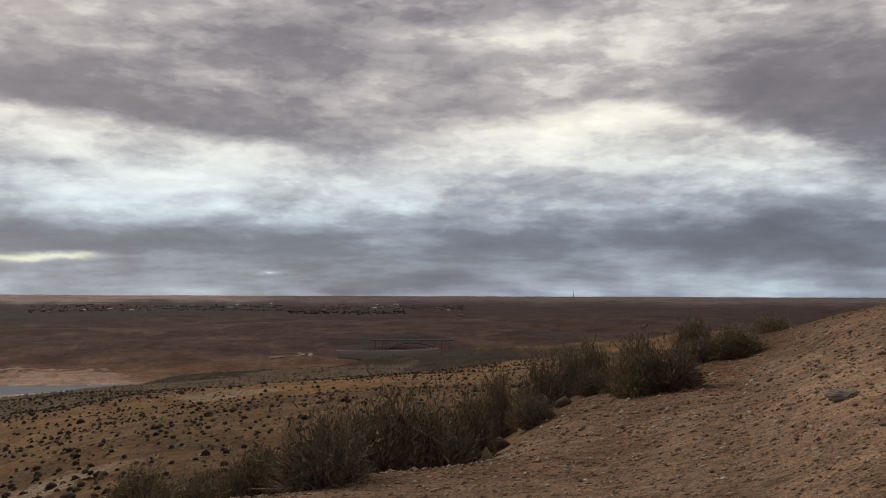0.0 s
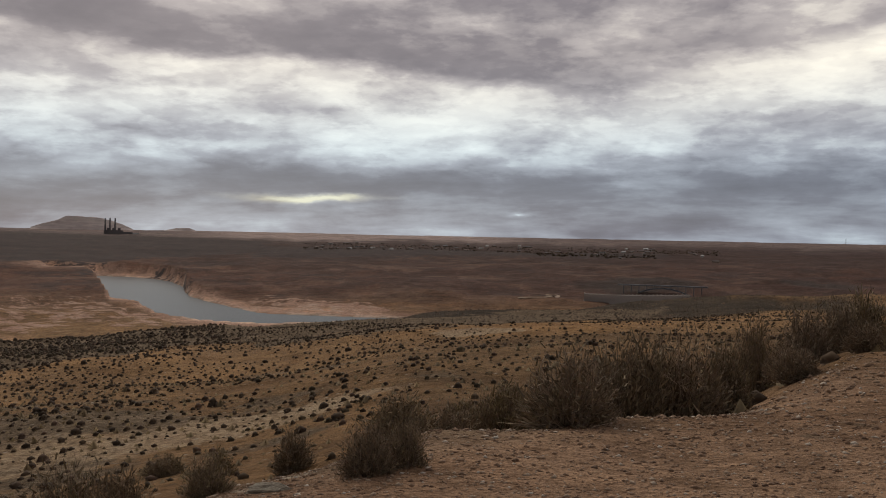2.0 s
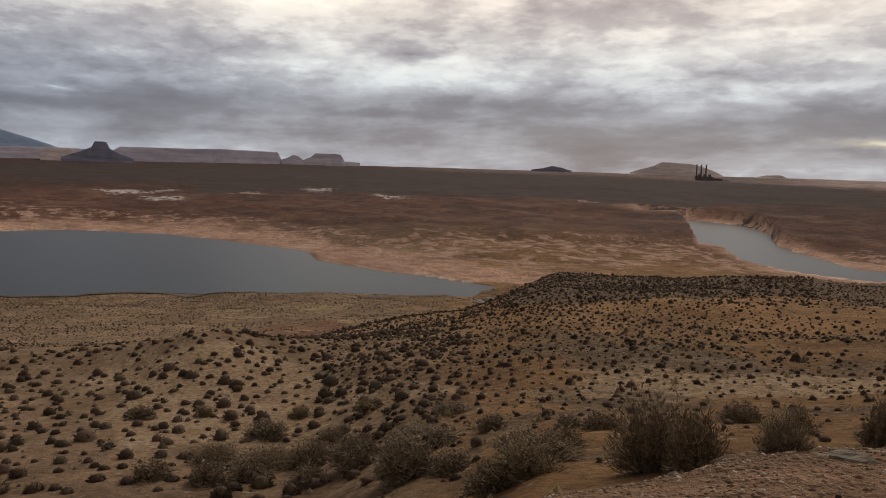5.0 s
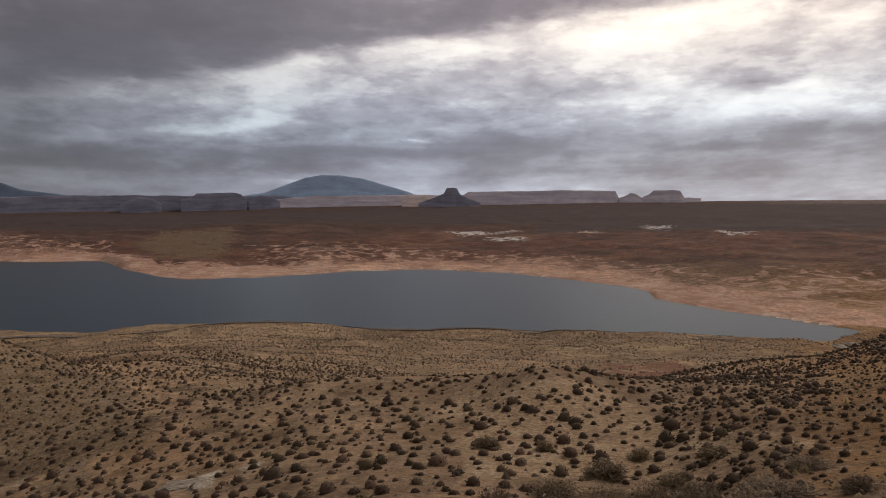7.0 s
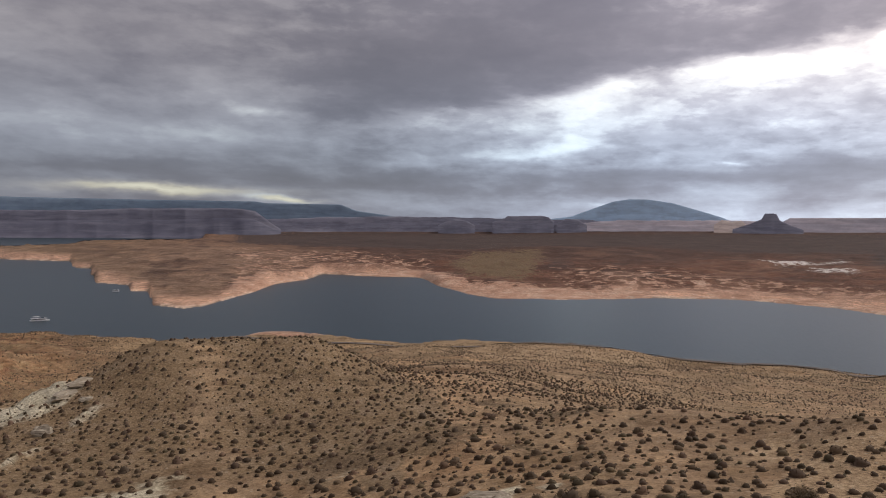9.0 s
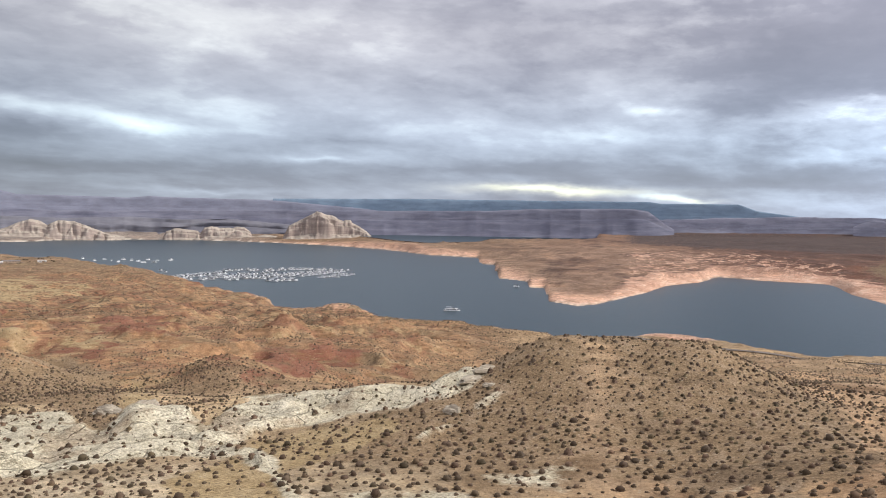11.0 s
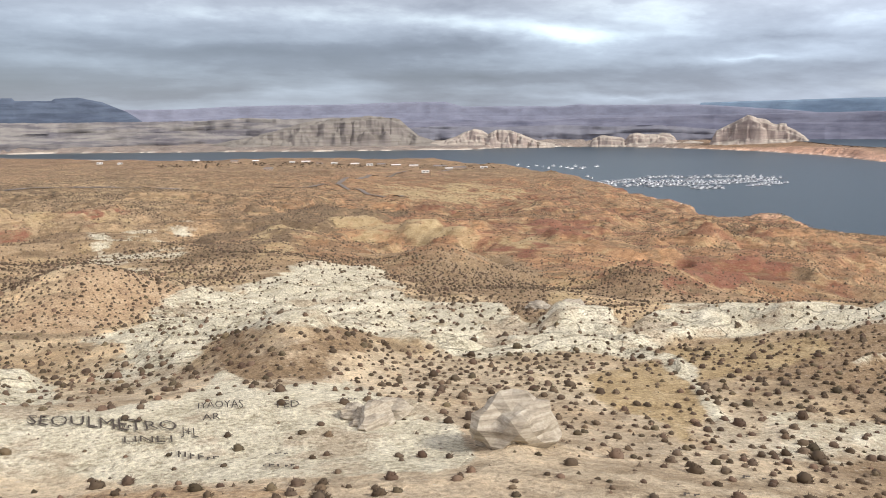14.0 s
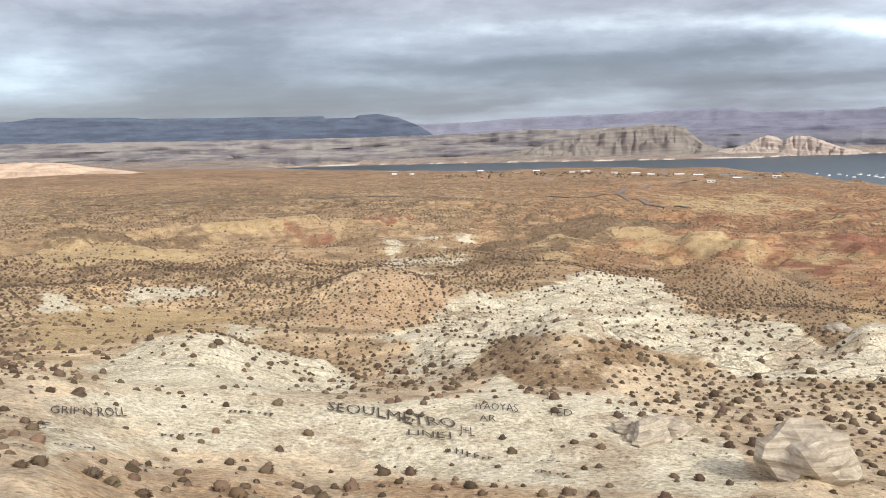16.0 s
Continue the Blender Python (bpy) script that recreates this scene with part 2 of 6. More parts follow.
sun = new("sun", bpy.data.lights.new("sun", "SUN"))
sun.data.energy, sun.data.angle, sun.data.color = 0.9, radians(11), (1.0, 0.95, 0.88)
sun.matrix_world = look(heading(SUN_BEARING, SUN_HEIGHT) * 100, (0, 0, 0))


# ---- materials ----
def material(name):
    mat = bpy.data.materials.new(name)
    mat.use_nodes = True
    n = Nodes(mat.node_tree)
    bsdf = n.add("ShaderNodeBsdfPrincipled")
    out = n.add("ShaderNodeOutputMaterial")
    n.put(out.inputs[0], bsdf.outputs[0])
    return mat, n, bsdf


# Kinds of ground that lie over the soil, and the far plain's painted cloud shade (dusk), three to a colour layer of the
# mesh, and their tones: shaded grain, main colour, light grain.
COVERS = {"cover_one": ("white", "red", "gold"), "cover_two": ("brown", "peach", "dark"), "cover_three": ("beach", "dusk", "pond")}
TONES = {
    "white": ((0.43, 0.38, 0.265), (0.62, 0.57, 0.43), (0.75, 0.70, 0.56)), "red": ((0.135, 0.058, 0.038), (0.225, 0.098, 0.064), (0.33, 0.18, 0.12)), "gold": ((0.26, 0.185, 0.095), (0.42, 0.315, 0.175), (0.52, 0.41, 0.25)),
    "brown": ((0.19, 0.13, 0.078), (0.295, 0.21, 0.125), (0.36, 0.275, 0.19)), "peach": ((0.30, 0.205, 0.135), (0.45, 0.32, 0.195), (0.56, 0.43, 0.29)), "dark": ((0.115, 0.082, 0.05), (0.20, 0.142, 0.088), (0.31, 0.225, 0.145)),
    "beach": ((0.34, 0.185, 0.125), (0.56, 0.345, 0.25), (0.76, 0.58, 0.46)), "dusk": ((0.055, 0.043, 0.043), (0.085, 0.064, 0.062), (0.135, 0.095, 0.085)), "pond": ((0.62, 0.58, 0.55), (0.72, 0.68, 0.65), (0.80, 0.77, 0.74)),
}


def ground_material():
    mat, n, b = material("desert_ground")
    base = n.add("ShaderNodeVertexColor", layer_name="soil")
    pos = n.add("ShaderNodeTexCoord").outputs["Object"]
    grit = n.noise(pos, 26.0, 3.0, 0.7)
    fine = n.noise(pos, 2.2, 6.0, 0.68)
    mid = n.noise(pos, 0.2, 8.0, 0.66)
    wide = n.noise(pos, 0.012, 8.0, 0.62)
    bands = n.noise(n.mapping(pos, scale=(0.12, 0.12, 2.4)), 0.35, 5.0, 0.6, 0.4)
    ragged = n.add("ShaderNodeSeparateColor")
    n.put(ragged.inputs[0], n.noise(pos, 0.035, 11.0, 0.66, 0.3, colour=True))
    broken = n.add("ShaderNodeSeparateColor")
    n.put(broken.inputs[0], n.noise(n.vmath("ADD", pos, (310.0, 70.0, 15.0)), 0.06, 10.0, 0.66, 0.2, colour=True))
    tone = n.math("ADD", n.math("MULTIPLY", mid, 0.6), n.math("MULTIPLY", fine, 0.4))
    broad = n.math("ADD", n.math("MULTIPLY", wide, 0.35), n.math("ADD", n.math("MULTIPLY", mid, 0.25), n.math("MULTIPLY", bands, 0.4)))
    c = n.mix(1.0, base.outputs[0], n.ramp(mid, [(0.34, (0.68, 0.65, 0.62)), (0.5, (1, 1, 1)), (0.66, (1.28, 1.25, 1.2))]), "MULTIPLY")
    c = n.mix(1.0, c, n.ramp(wide, [(0.36, (0.74, 0.70, 0.68)), (0.5, (1, 1, 1)), (0.64, (1.24, 1.18, 1.10))]), "MULTIPLY")
    c = n.mix(1.0, c, n.ramp(bands, [(0.38, (0.78, 0.74, 0.70)), (0.5, (1, 1, 1)), (0.62, (1.15, 1.13, 1.1))]), "MULTIPLY")
    edges = [ragged.outputs[0], ragged.outputs[1], ragged.outputs[2], broken.outputs[0], broken.outputs[1], broken.outputs[2], ragged.outputs[1], broken.outputs[2], broken.outputs[1]]
    masks = {}
    for layer, kinds in COVERS.items():
        split = n.add("ShaderNodeSeparateColor")
        n.put(split.inputs[0], n.add("ShaderNodeVertexColor", layer_name=layer).outputs[0])
        for k, kind in enumerate(kinds):
            lump = n.math("MULTIPLY_ADD", n.math("SUBTRACT", edges[len(masks)], 0.5), 3.4, split.outputs[k])
            masks[kind] = n.math("MULTIPLY", n.span(lump, 0.36, 0.66, smooth=True), n.span(split.outputs[k], 0.03, 0.16))
    # a broken patchwork over the northern slopes and flats
    patch = n.add("ShaderNodeAttribute", attribute_name="patchwork").outputs["Fac"]
    rust = n.add("ShaderNodeAttribute", attribute_name="rust").outputs["Fac"]
    for kind, edge, lo, hi, amount in (("gold", broken.outputs[1], 0.50, 0.60, patch), ("brown", ragged.outputs[2], 0.52, 0.60, patch), ("dark", broken.outputs[2], 0.505, 0.59, patch), ("red", ragged.outputs[1], 0.50, 0.58, rust)):
        shade, main, light = TONES[kind]
        c = n.mix(n.math("MULTIPLY", n.span(edge, lo, hi, smooth=True), n.math("MULTIPLY", amount, 0.65)), c, n.ramp(tone, [(0.36, shade), (0.49, main), (0.64, light)]))
    masks["red"] = n.math("MULTIPLY", masks["red"], n.span(n.math("MULTIPLY_ADD", n.math("SUBTRACT", mid, 0.5), 0.5, bands), 0.40, 0.52, 0.25, 1.0))
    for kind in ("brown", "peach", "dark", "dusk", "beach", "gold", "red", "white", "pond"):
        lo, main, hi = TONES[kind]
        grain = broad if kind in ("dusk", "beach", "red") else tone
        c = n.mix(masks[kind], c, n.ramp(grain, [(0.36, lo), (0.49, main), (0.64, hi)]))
    # bare rock: thin dark bedding lines, joints and pockets of sand
    bare = masks["white"]
    wander = n.vmath("ADD", pos, n.vmath("MULTIPLY", n.noise(pos, 0.12, 4.0, 0.6, colour=True), (7.0, 7.0, 3.0)))
    joints = n.add("ShaderNodeTexVoronoi", feature="DISTANCE_TO_EDGE")
    n.put(joints.inputs["Vector"], n.mapping(wander, rot=(0, 0, 0.5), scale=(0.5, 1.2, 1.0)))
    n.put(joints.inputs["Scale"], 0.16)
    crack = n.span(joints.outputs["Distance"], 0.0, 0.02, 1.0, 0.0)
    beds = n.noise(n.mapping(wander, scale=(0.10, 0.16, 1.6)), 0.8, 4.0, 0.6)
    line = n.span(n.math("ABSOLUTE", n.math("SUBTRACT", beds, 0.5)), 0.0, 0.016, 1.0, 0.0)
    worn = n.add("ShaderNodeAttribute", attribute_name="jointed").outputs["Fac"]
    crack = n.math("MULTIPLY", crack, worn)
    line = n.math("MULTIPLY", n.math("MULTIPLY", line, worn), n.span(ragged.outputs[1], 0.48, 0.58))
    pocket = n.span(broken.outputs[0], 0.545, 0.60)
    c = n.mix(n.math("MULTIPLY", n.math("MULTIPLY", bare, pocket), 0.75), c, n.ramp(tone, [(0.36, (0.30, 0.23, 0.15)), (0.64, (0.54, 0.45, 0.33))]))
    c = n.mix(n.math("MULTIPLY", bare, n.math("MAXIMUM", n.math("MULTIPLY", crack, 0.28), n.math("MULTIPLY", line, 0.5))), c, (0.23, 0.185, 0.125))
    c = n.mix(1.0, c, n.ramp(fine, [(0.36, (0.70, 0.68, 0.65)), (0.5, (1, 1, 1)), (0.64, (1.22, 1.22, 1.20))]), "MULTIPLY")
    c = n.mix(1.0, c, n.ramp(grit, [(0.36, (0.68, 0.66, 0.64)), (0.5, (1, 1, 1)), (0.64, (1.24, 1.24, 1.24))]), "MULTIPLY")
    # loose stones, dark and light
    pebbles = n.add("ShaderNodeTexVoronoi", voronoi_dimensions="3D")
    n.put(pebbles.inputs["Vector"], pos)
    n.put(pebbles.inputs["Scale"], 1.3)
    chip = n.span(pebbles.outputs["Distance"], 0.16, 0.26, 1.0, 0.0)
    sort = n.add("ShaderNodeSeparateColor")
    n.put(sort.inputs[0], pebbles.outputs["Color"])
    c = n.mix(n.math("MULTIPLY", n.math("MULTIPLY", chip, n.math("GREATER_THAN", sort.outputs[0], 0.6)), 0.55), c, (0.15, 0.115, 0.078))
    c = n.mix(n.math("MULTIPLY", n.math("MULTIPLY", chip, n.math("LESS_THAN", sort.outputs[0], 0.2)), 0.5), c, (0.56, 0.50, 0.40))
    # far scrub: dark dots a metre or two wide
    dots = n.add("ShaderNodeTexVoronoi", voronoi_dimensions="3D")
    n.put(dots.inputs["Vector"], n.mapping(pos, scale=(1, 1, 0.5)))
    n.put(dots.inputs["Scale"], 0.16)
    spot_on = n.math("MULTIPLY", n.span(dots.outputs["Distance"], 0.30, 0.42, 1.0, 0.0), base.outputs[1])
    c = n.mix(n.math("MULTIPLY", spot_on, 0.75), c, (0.075, 0.062, 0.045))
    n.put(b.inputs["Base Color"], c)
    n.put(b.inputs["Roughness"], 0.95)
    n.put(b.inputs["Specular IOR Level"], 0.12)
    bump = n.add("ShaderNodeBump")
    n.put(bump.inputs["Strength"], 0.8)
    n.put(bump.inputs["Distance"], 0.35)
    rise = n.math("ADD", fine, n.math("MULTIPLY_ADD", mid, 4.0, n.math("MULTIPLY", bands, 2.0)))
    n.put(bump.inputs["Height"], n.math("MULTIPLY_ADD", n.math("MULTIPLY", bare, n.math("MAXIMUM", crack, line)), -2.5, rise))
    tiny = n.add("ShaderNodeBump")
    n.put(tiny.inputs["Strength"], 0.6)
    n.put(tiny.inputs["Distance"], 0.02)
    n.put(tiny.inputs["Height"], grit)
    n.put(tiny.inputs["Normal"], bump.outputs[0])
    n.put(b.inputs["Normal"], tiny.outputs[0])
    return mat


def water_material():
    mat, n, b = material("lake_water")
    pos = n.add("ShaderNodeTexCoord").outputs["Object"]
    n.put(b.inputs["Base Color"], (0.023, 0.047, 0.064, 1))
    n.put(b.inputs["Roughness"], 0.28)
    n.put(b.inputs["Specular IOR Level"], 0.13)
    n.put(b.inputs["IOR"], 1.33)
    w = n.noise(n.mapping(pos, scale=(0.05, 0.2, 1)), 1.0, 5.0, 0.6)
    bump = n.add("ShaderNodeBump")
    n.put(bump.inputs["Strength"], 0.25)
    n.put(bump.inputs["Distance"], 1.0)
    n.put(bump.inputs["Height"], w)
    n.put(b.inputs["Normal"], bump.outputs[0])
    return mat


GROUND = ground_material()
WATER = water_material()


# ---- lie of the land ----
NOISE_TABLE = np.random.RandomState(5).rand(256, 256)


def lattice(x, y):
    xi, yi = np.floor(x).astype(int), np.floor(y).astype(int)
    fx, fy = x - xi, y - yi
    fx, fy = fx * fx * (3 - 2 * fx), fy * fy * (3 - 2 * fy)
    a, b = NOISE_TABLE[xi & 255, yi & 255], NOISE_TABLE[(xi + 1) & 255, yi & 255]
    c, d = NOISE_TABLE[xi & 255, (yi + 1) & 255], NOISE_TABLE[(xi + 1) & 255, (yi + 1) & 255]
    return (a + (b - a) * fx) * (1 - fy) + (c + (d - c) * fx) * fy


def fbm(x, y, octaves=4, gain=0.5):
    """Cloudy noise about 0, roughly -0.5 to 0.5, features one unit wide."""
    out, amp, norm = 0.0, 1.0, 0.0
    for i in range(octaves):
        out = out + amp * (lattice(x * 2**i + 17.3 * i, y * 2**i + 9.1 * i) - 0.5)
        norm += amp
        amp *= gain
    return out / norm * 1.4


def smooth(a, b, v):
    t = np.clip((v - a) / (b - a), 0, 1)
    return t * t * (3 - 2 * t)


# Sections through the land: bearing, then distance and drop below the eye.
SECTIONS = []


def section(az, *pairs):
    SECTIONS.append((az, [p[0] for p in pairs], [p[1] for p in pairs]))


section(-60, (4, 1.6), (10, 1.2), (40, 0.5), (200, 6), (1000, 40), (3000, 50), (4900, 2))
section(-30, (4, 1.6), (12, 1.0), (30, 0.2), (60, 3), (150, 10), (500, 20), (900, 60), (1600, 95), (3000, 70), (4000, 35), (4900, 2))
section(-20, (4, 1.6), (12, 1.72), (22, 1.95), (35, 1.5), (60, 4), (150, 11), (500, 22), (800, 60), (1500, 96), (2300, 80), (3000, 68), (4000, 36), (4900, 2))
section(-12, (4, 1.6), (10, 1.95), (18, 2.2), (24, 2.7), (40, 5.2), (60, 7.5), (150, 12.5), (480, 26), (620, 50), (900, 95), (1500, 100), (2200, 85), (3000, 66), (3800, 42), (4900, 2))
section(2, (4, 1.6), (9, 2.05), (10.8, 2.2), (14, 3.3), (30, 6.5), (70, 9.5), (145, 14), (200, 19), (420, 30), (560, 60), (900, 110), (1350, 112), (1450, 108), (1660, 112), (1720, 90), (1800, 86), (2400, 75), (3000, 62), (3800, 45), (4900, 2))
section(15, (4, 1.6), (7.5, 1.9), (9.3, 2.15), (12, 3.2), (30, 7), (70, 11), (140, 15.5), (180, 20), (330, 29.5), (420, 60), (700, 112), (1150, 124), (1300, 122), (1350, 112), (1700, 95), (2400, 80), (3000, 68), (3800, 45), (4900, 2))
section(30, (4, 1.6), (5.5, 1.75), (7.2, 2.1), (9.5, 3.0), (14, 4.6), (30, 8.5), (72, 14.5), (126, 18.3), (250, 27), (330, 60), (600, 115), (1180, 124), (1480, 121), (1600, 108), (2200, 95), (3000, 80), (3800, 40), (4900, 0))
section(46, (4, 1.65), (5.6, 2.2), (8, 3.5), (14, 6), (30, 9.5), (75, 16), (120, 19.5), (220, 26), (300, 60), (500, 110), (850, 123), (950, 122), (1200, 114), (1500, 105), (2000, 96), (3000, 80), (4000, 45), (4900, 3))
section(54, (4, 1.9), (8, 4.5), (20, 9), (50, 14), (80, 18), (115, 23), (180, 31), (260, 50), (450, 80), (700, 118), (790, 124), (990, 121), (1200, 113), (1500, 104), (2000, 94), (3000, 82), (4000, 50), (4900, 4))
section(64, (4, 2.2), (8, 5), (20, 10), (46, 16.5), (80, 20), (105, 22.5), (150, 32), (230, 48), (400, 76), (600, 100), (720, 117), (790, 124), (1260, 121), (1500, 106), (2000, 95), (3000, 85), (4000, 55), (4900, 7))
section(80, (4, 2.4), (8, 5.2), (20, 10), (46, 16.5), (90, 22.5), (118, 24.5), (170, 40), (250, 56), (400, 77), (600, 101), (740, 118), (795, 124), (1560, 119), (1800, 105), (2400, 92), (3200, 84), (4100, 60), (4900, 20))
section(97, (4, 2.4), (8, 5.4), (20, 10.5), (46, 18), (90, 25), (130, 28), (200, 35.5), (300, 52), (500, 82), (700, 104), (880, 124), (1700, 121), (2000, 108), (2600, 92), (3300, 84), (4200, 70), (4740, 62), (4900, 30))
section(112, (4, 2.4), (8, 5.5), (20, 13), (35, 18.5), (50, 21), (90, 29), (115, 30), (175, 25.5), (230, 35), (330, 62), (600, 100), (860, 122), (1330, 122), (1700, 112), (2200, 103), (2800, 88), (3400, 80), (4200, 76), (4740, 80), (4900, 40))
section(124, (4, 2.4), (8, 5.6), (20, 14.5), (35, 19.5), (50, 22), (90, 29.5), (120, 31.5), (165, 31), (205, 48), (400, 80), (650, 97), (780, 95), (860, 120), (2800, 122), (3200, 90), (3600, 78), (4400, 82), (4740, 84), (4900, 40))
section(136, (4, 2.4), (20, 15), (35, 20), (50, 22.2), (90, 29), (130, 34.5), (168, 34.3), (195, 43), (260, 54), (400, 68), (560, 82), (800, 97), (1050, 110), (1140, 122), (4100, 122), (4300, 110), (4500, 100), (4740, 88), (4900, 40))
section(150, (4, 2.4), (20, 15), (35, 20), (50, 22), (80, 27), (120, 33), (170, 38), (210, 43), (300, 55), (500, 70), (800, 85), (1200, 97), (1800, 108), (2400, 120), (4000, 121), (4300, 105), (4600, 90), (4900, 30))
section(165, (4, 2.4), (20, 15), (35, 20), (48, 22), (60, 24.7), (76, 25.4), (105, 31), (140, 33), (170, 39), (230, 42), (270, 43.5), (400, 52), (700, 66), (1100, 79), (1700, 93), (2400, 106), (2850, 119), (4080, 120), (4300, 100), (4600, 80), (4900, 30))
section(180, (4, 2.4), (20, 15), (35, 20), (48, 21.8), (60, 25), (78, 24.4), (105, 32), (150, 36), (220, 39), (265, 43), (400, 51), (700, 63), (1100, 76), (1700, 89), (2500, 102), (3300, 118), (4350, 120), (4500, 95), (4900, 30))
section(190, (4, 2.2), (20, 14), (35, 18.3), (48, 19.8), (60, 22.6), (78, 22.4), (110, 27), (150, 32.5), (190, 38), (260, 41), (400, 50), (700, 62), (1100, 74), (1700, 86), (2500, 96), (3500, 100), (4200, 95), (4900, 40))
section(201, (4, 2.0), (20, 11), (35, 14), (48, 15.6), (75, 18.5), (110, 24), (150, 30), (230, 35), (400, 48), (700, 60), (1100, 73), (1700, 84), (2500, 92), (3000, 96), (3500, 98), (4200, 95), (4900, 40))
section(250, (4, 1.6), (10, 3), (40, 8), (200, 20), (1000, 40), (3000, 50), (4900, 30))
section(300, (4, 1.6), (10, 1.2), (40, 0.5), (200, 6), (1000, 40), (3000, 50), (4900, 2))

# Single hills on top of that: bearing, distance, height of the top above the horizon in degrees, half width in degrees, half depth as a share of the distance.
HILLS = [
    (117.6, 176, -8.0, 4.6, 0.16), (107, 178, -7.6, 4.0, 0.16), (188.8, 112, -12.3, 5.5, 0.14), (163.3, 110, -13.1, 5.2, 0.15), (176.9, 215, -8.6, 4.0, 0.13), (159.0, 395, -8.1, 2.0, 0.07),
    (152.7, 330, -8.25, 3.4, 0.13), (144.4, 141, -12.5, 1.9, 0.06), (141.9, 146, -12.45, 1.4, 0.05), (139.6, 305, -9.6, 2.6, 0.10), (70.1, 94, -11.5, 4.2, 0.16), (126.3, 790, -6.95, 1.6, 0.06),
    (130.5, 930, -6.1, 2.5, 0.06), (24, 128, -8.0, 2.2, 0.08), (180.5, 82, -17.3, 3.5, 0.07), (148.0, 61, -20.6, 1.6, 0.06), (135.4, 560, -7.6, 2.2, 0.06),
]

# Shores: bearing, distance of the near shore, distance of the far shore.
LAKE = [
    (50.5, 850, 880), (52.5, 798, 905), (54.2, 797, 929), (58, 798, 972), (61, 790, 1031), (62.8, 785, 1075), (63.4, 784, 1165), (65.3, 783, 1237), (68.5, 782, 1330), (73, 781, 1430),
    (79, 786, 1517), (84.5, 815, 1473), (89, 859, 1415), (94.5, 885, 1398), (96.4, 890, 1489), (98.2, 890, 1659), (99.5, 866, 1905), (103, 880, 1960), (106.2, 915, 2010), (107.5, 930, 1800), (109.5, 935, 1690),
]
LAKE_NORTH = [
    (110.7, 930, 1515), (113.8, 900, 1268), (115.3, 883, 1233), (117.2, 875, 1289), (117.5, 872, 1555), (118.5, 870, 1560), (118.7, 868, 1690), (120.7, 872, 1790), (120.9, 874, 2300), (121.9, 880, 2350), (122.1, 882, 2690), (125.4, 985, 2852),
    (128.4, 957, 3280), (129.6, 981, 3400), (132.2, 1066, 3680), (135.8, 1132, 4000), (136.6, 1300, 4040), (138, 1330, 4150), (140.3, 1412, 4300), (141.6, 1603, 4390), (145.5, 1938, 4360), (148.2, 2229, 4280), (151, 2547, 4020),
    (157, 2852, 3940), (162, 2900, 3980), (168, 3046, 4068), (178, 3409, 4313), (183, 3978, 4339), (184, 4200, 4210),
]
RIVER = [
    (8, 1180, 1215), (15, 1195, 1235), (20, 1203, 1247), (24.3, 1175, 1266), (27.7, 1166, 1308), (29.4, 1185, 1390), (31.3, 1210, 1524), (32.4, 1225, 1674), (32.7, 1235, 1923), (33.5, 1260, 2110), (34.8, 1384, 2250),
    (35.7, 1479, 2290), (37.2, 1554, 2340), (37.8, 1992, 2370), (38.6, 2377, 2380),
]
NORTH_BAY = [(113.8, 4580, 4600), (115, 4480, 4680), (118.4, 4330, 4700), (121.3, 4080, 4700), (122.0, 3540, 4700), (125.5, 3260, 4700), (127.8, 3560, 4700), (129.2, 3990, 4700), (130.5, 4300, 4700), (134, 4560, 4700), (137, 4650, 4700), (138, 4690, 4695)]
BAY_LEVEL = 31.0


def zone(az, r, a, d, wide, deep):
    return np.exp(-(((az - a) / wide) ** 2) - (np.log(np.maximum(r, 1) / d) / deep) ** 2)


# Far patches of ground: kind, bearing, distance, half width in degrees, half depth as a share of the distance.
PATCHES = [
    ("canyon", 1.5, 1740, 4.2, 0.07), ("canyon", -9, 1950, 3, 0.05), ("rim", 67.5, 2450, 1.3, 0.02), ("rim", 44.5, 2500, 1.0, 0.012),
    ("scrub", 2, 290, 15, 0.42), ("scrub", 26, 238, 17, 0.24), ("scrub", 43, 200, 8, 0.2),
]
REGIONS = []


def region(kind, amount, *outline):
    """A stretch of one kind of ground: bearing and distance of its corners."""
    o = np.array(outline, float)
    REGIONS.append((kind, amount, np.radians(o[:, 0]), np.log(o[:, 1]) * 0.3))


region("white", 1, (170.3, 218), (165.6, 224), (161.7, 274), (157.9, 291), (154.9, 187), (152.3, 183), (149.1, 182), (147.0, 138), (146.4, 141), (144.4, 139), (141.6, 143), (141.5, 124), (150.4, 110), (154.1, 114), (158.6, 121), (161.7, 106), (165.6, 109), (168.4, 134), (170.5, 108), (173.6, 110), (175.9, 155), (172.7, 167))
region("white", 0.75, (196.1, 92), (192.3, 105), (188.8, 106), (184.0, 134), (179.9, 127), (177.7, 88), (179.3, 78), (184.7, 78), (190.8, 81), (194.9, 80))
region("white", 1, (199.1, 70), (192.5, 78), (184.7, 75), (180.1, 78), (173.7, 78), (171.3, 80), (168.5, 96), (165.7, 80), (159.8, 88), (157.8, 78), (154.8, 74), (151.8, 65), (150.6, 54), (154.0, 50), (161.8, 52), (169.9, 54), (177.9, 63), (185.6, 64), (192.9, 60), (199.4, 47))
region("white", 0.9, (195.3, 194), (192.7, 251), (188.5, 247), (187.3, 224), (190.3, 226), (194.7, 192))
region("white", 0.9, (198.4, 240), (196.6, 233), (195.7, 191), (198.6, 187))
region("white", 0.9, (188.0, 113), (186.9, 169), (184.7, 163), (185.9, 140))
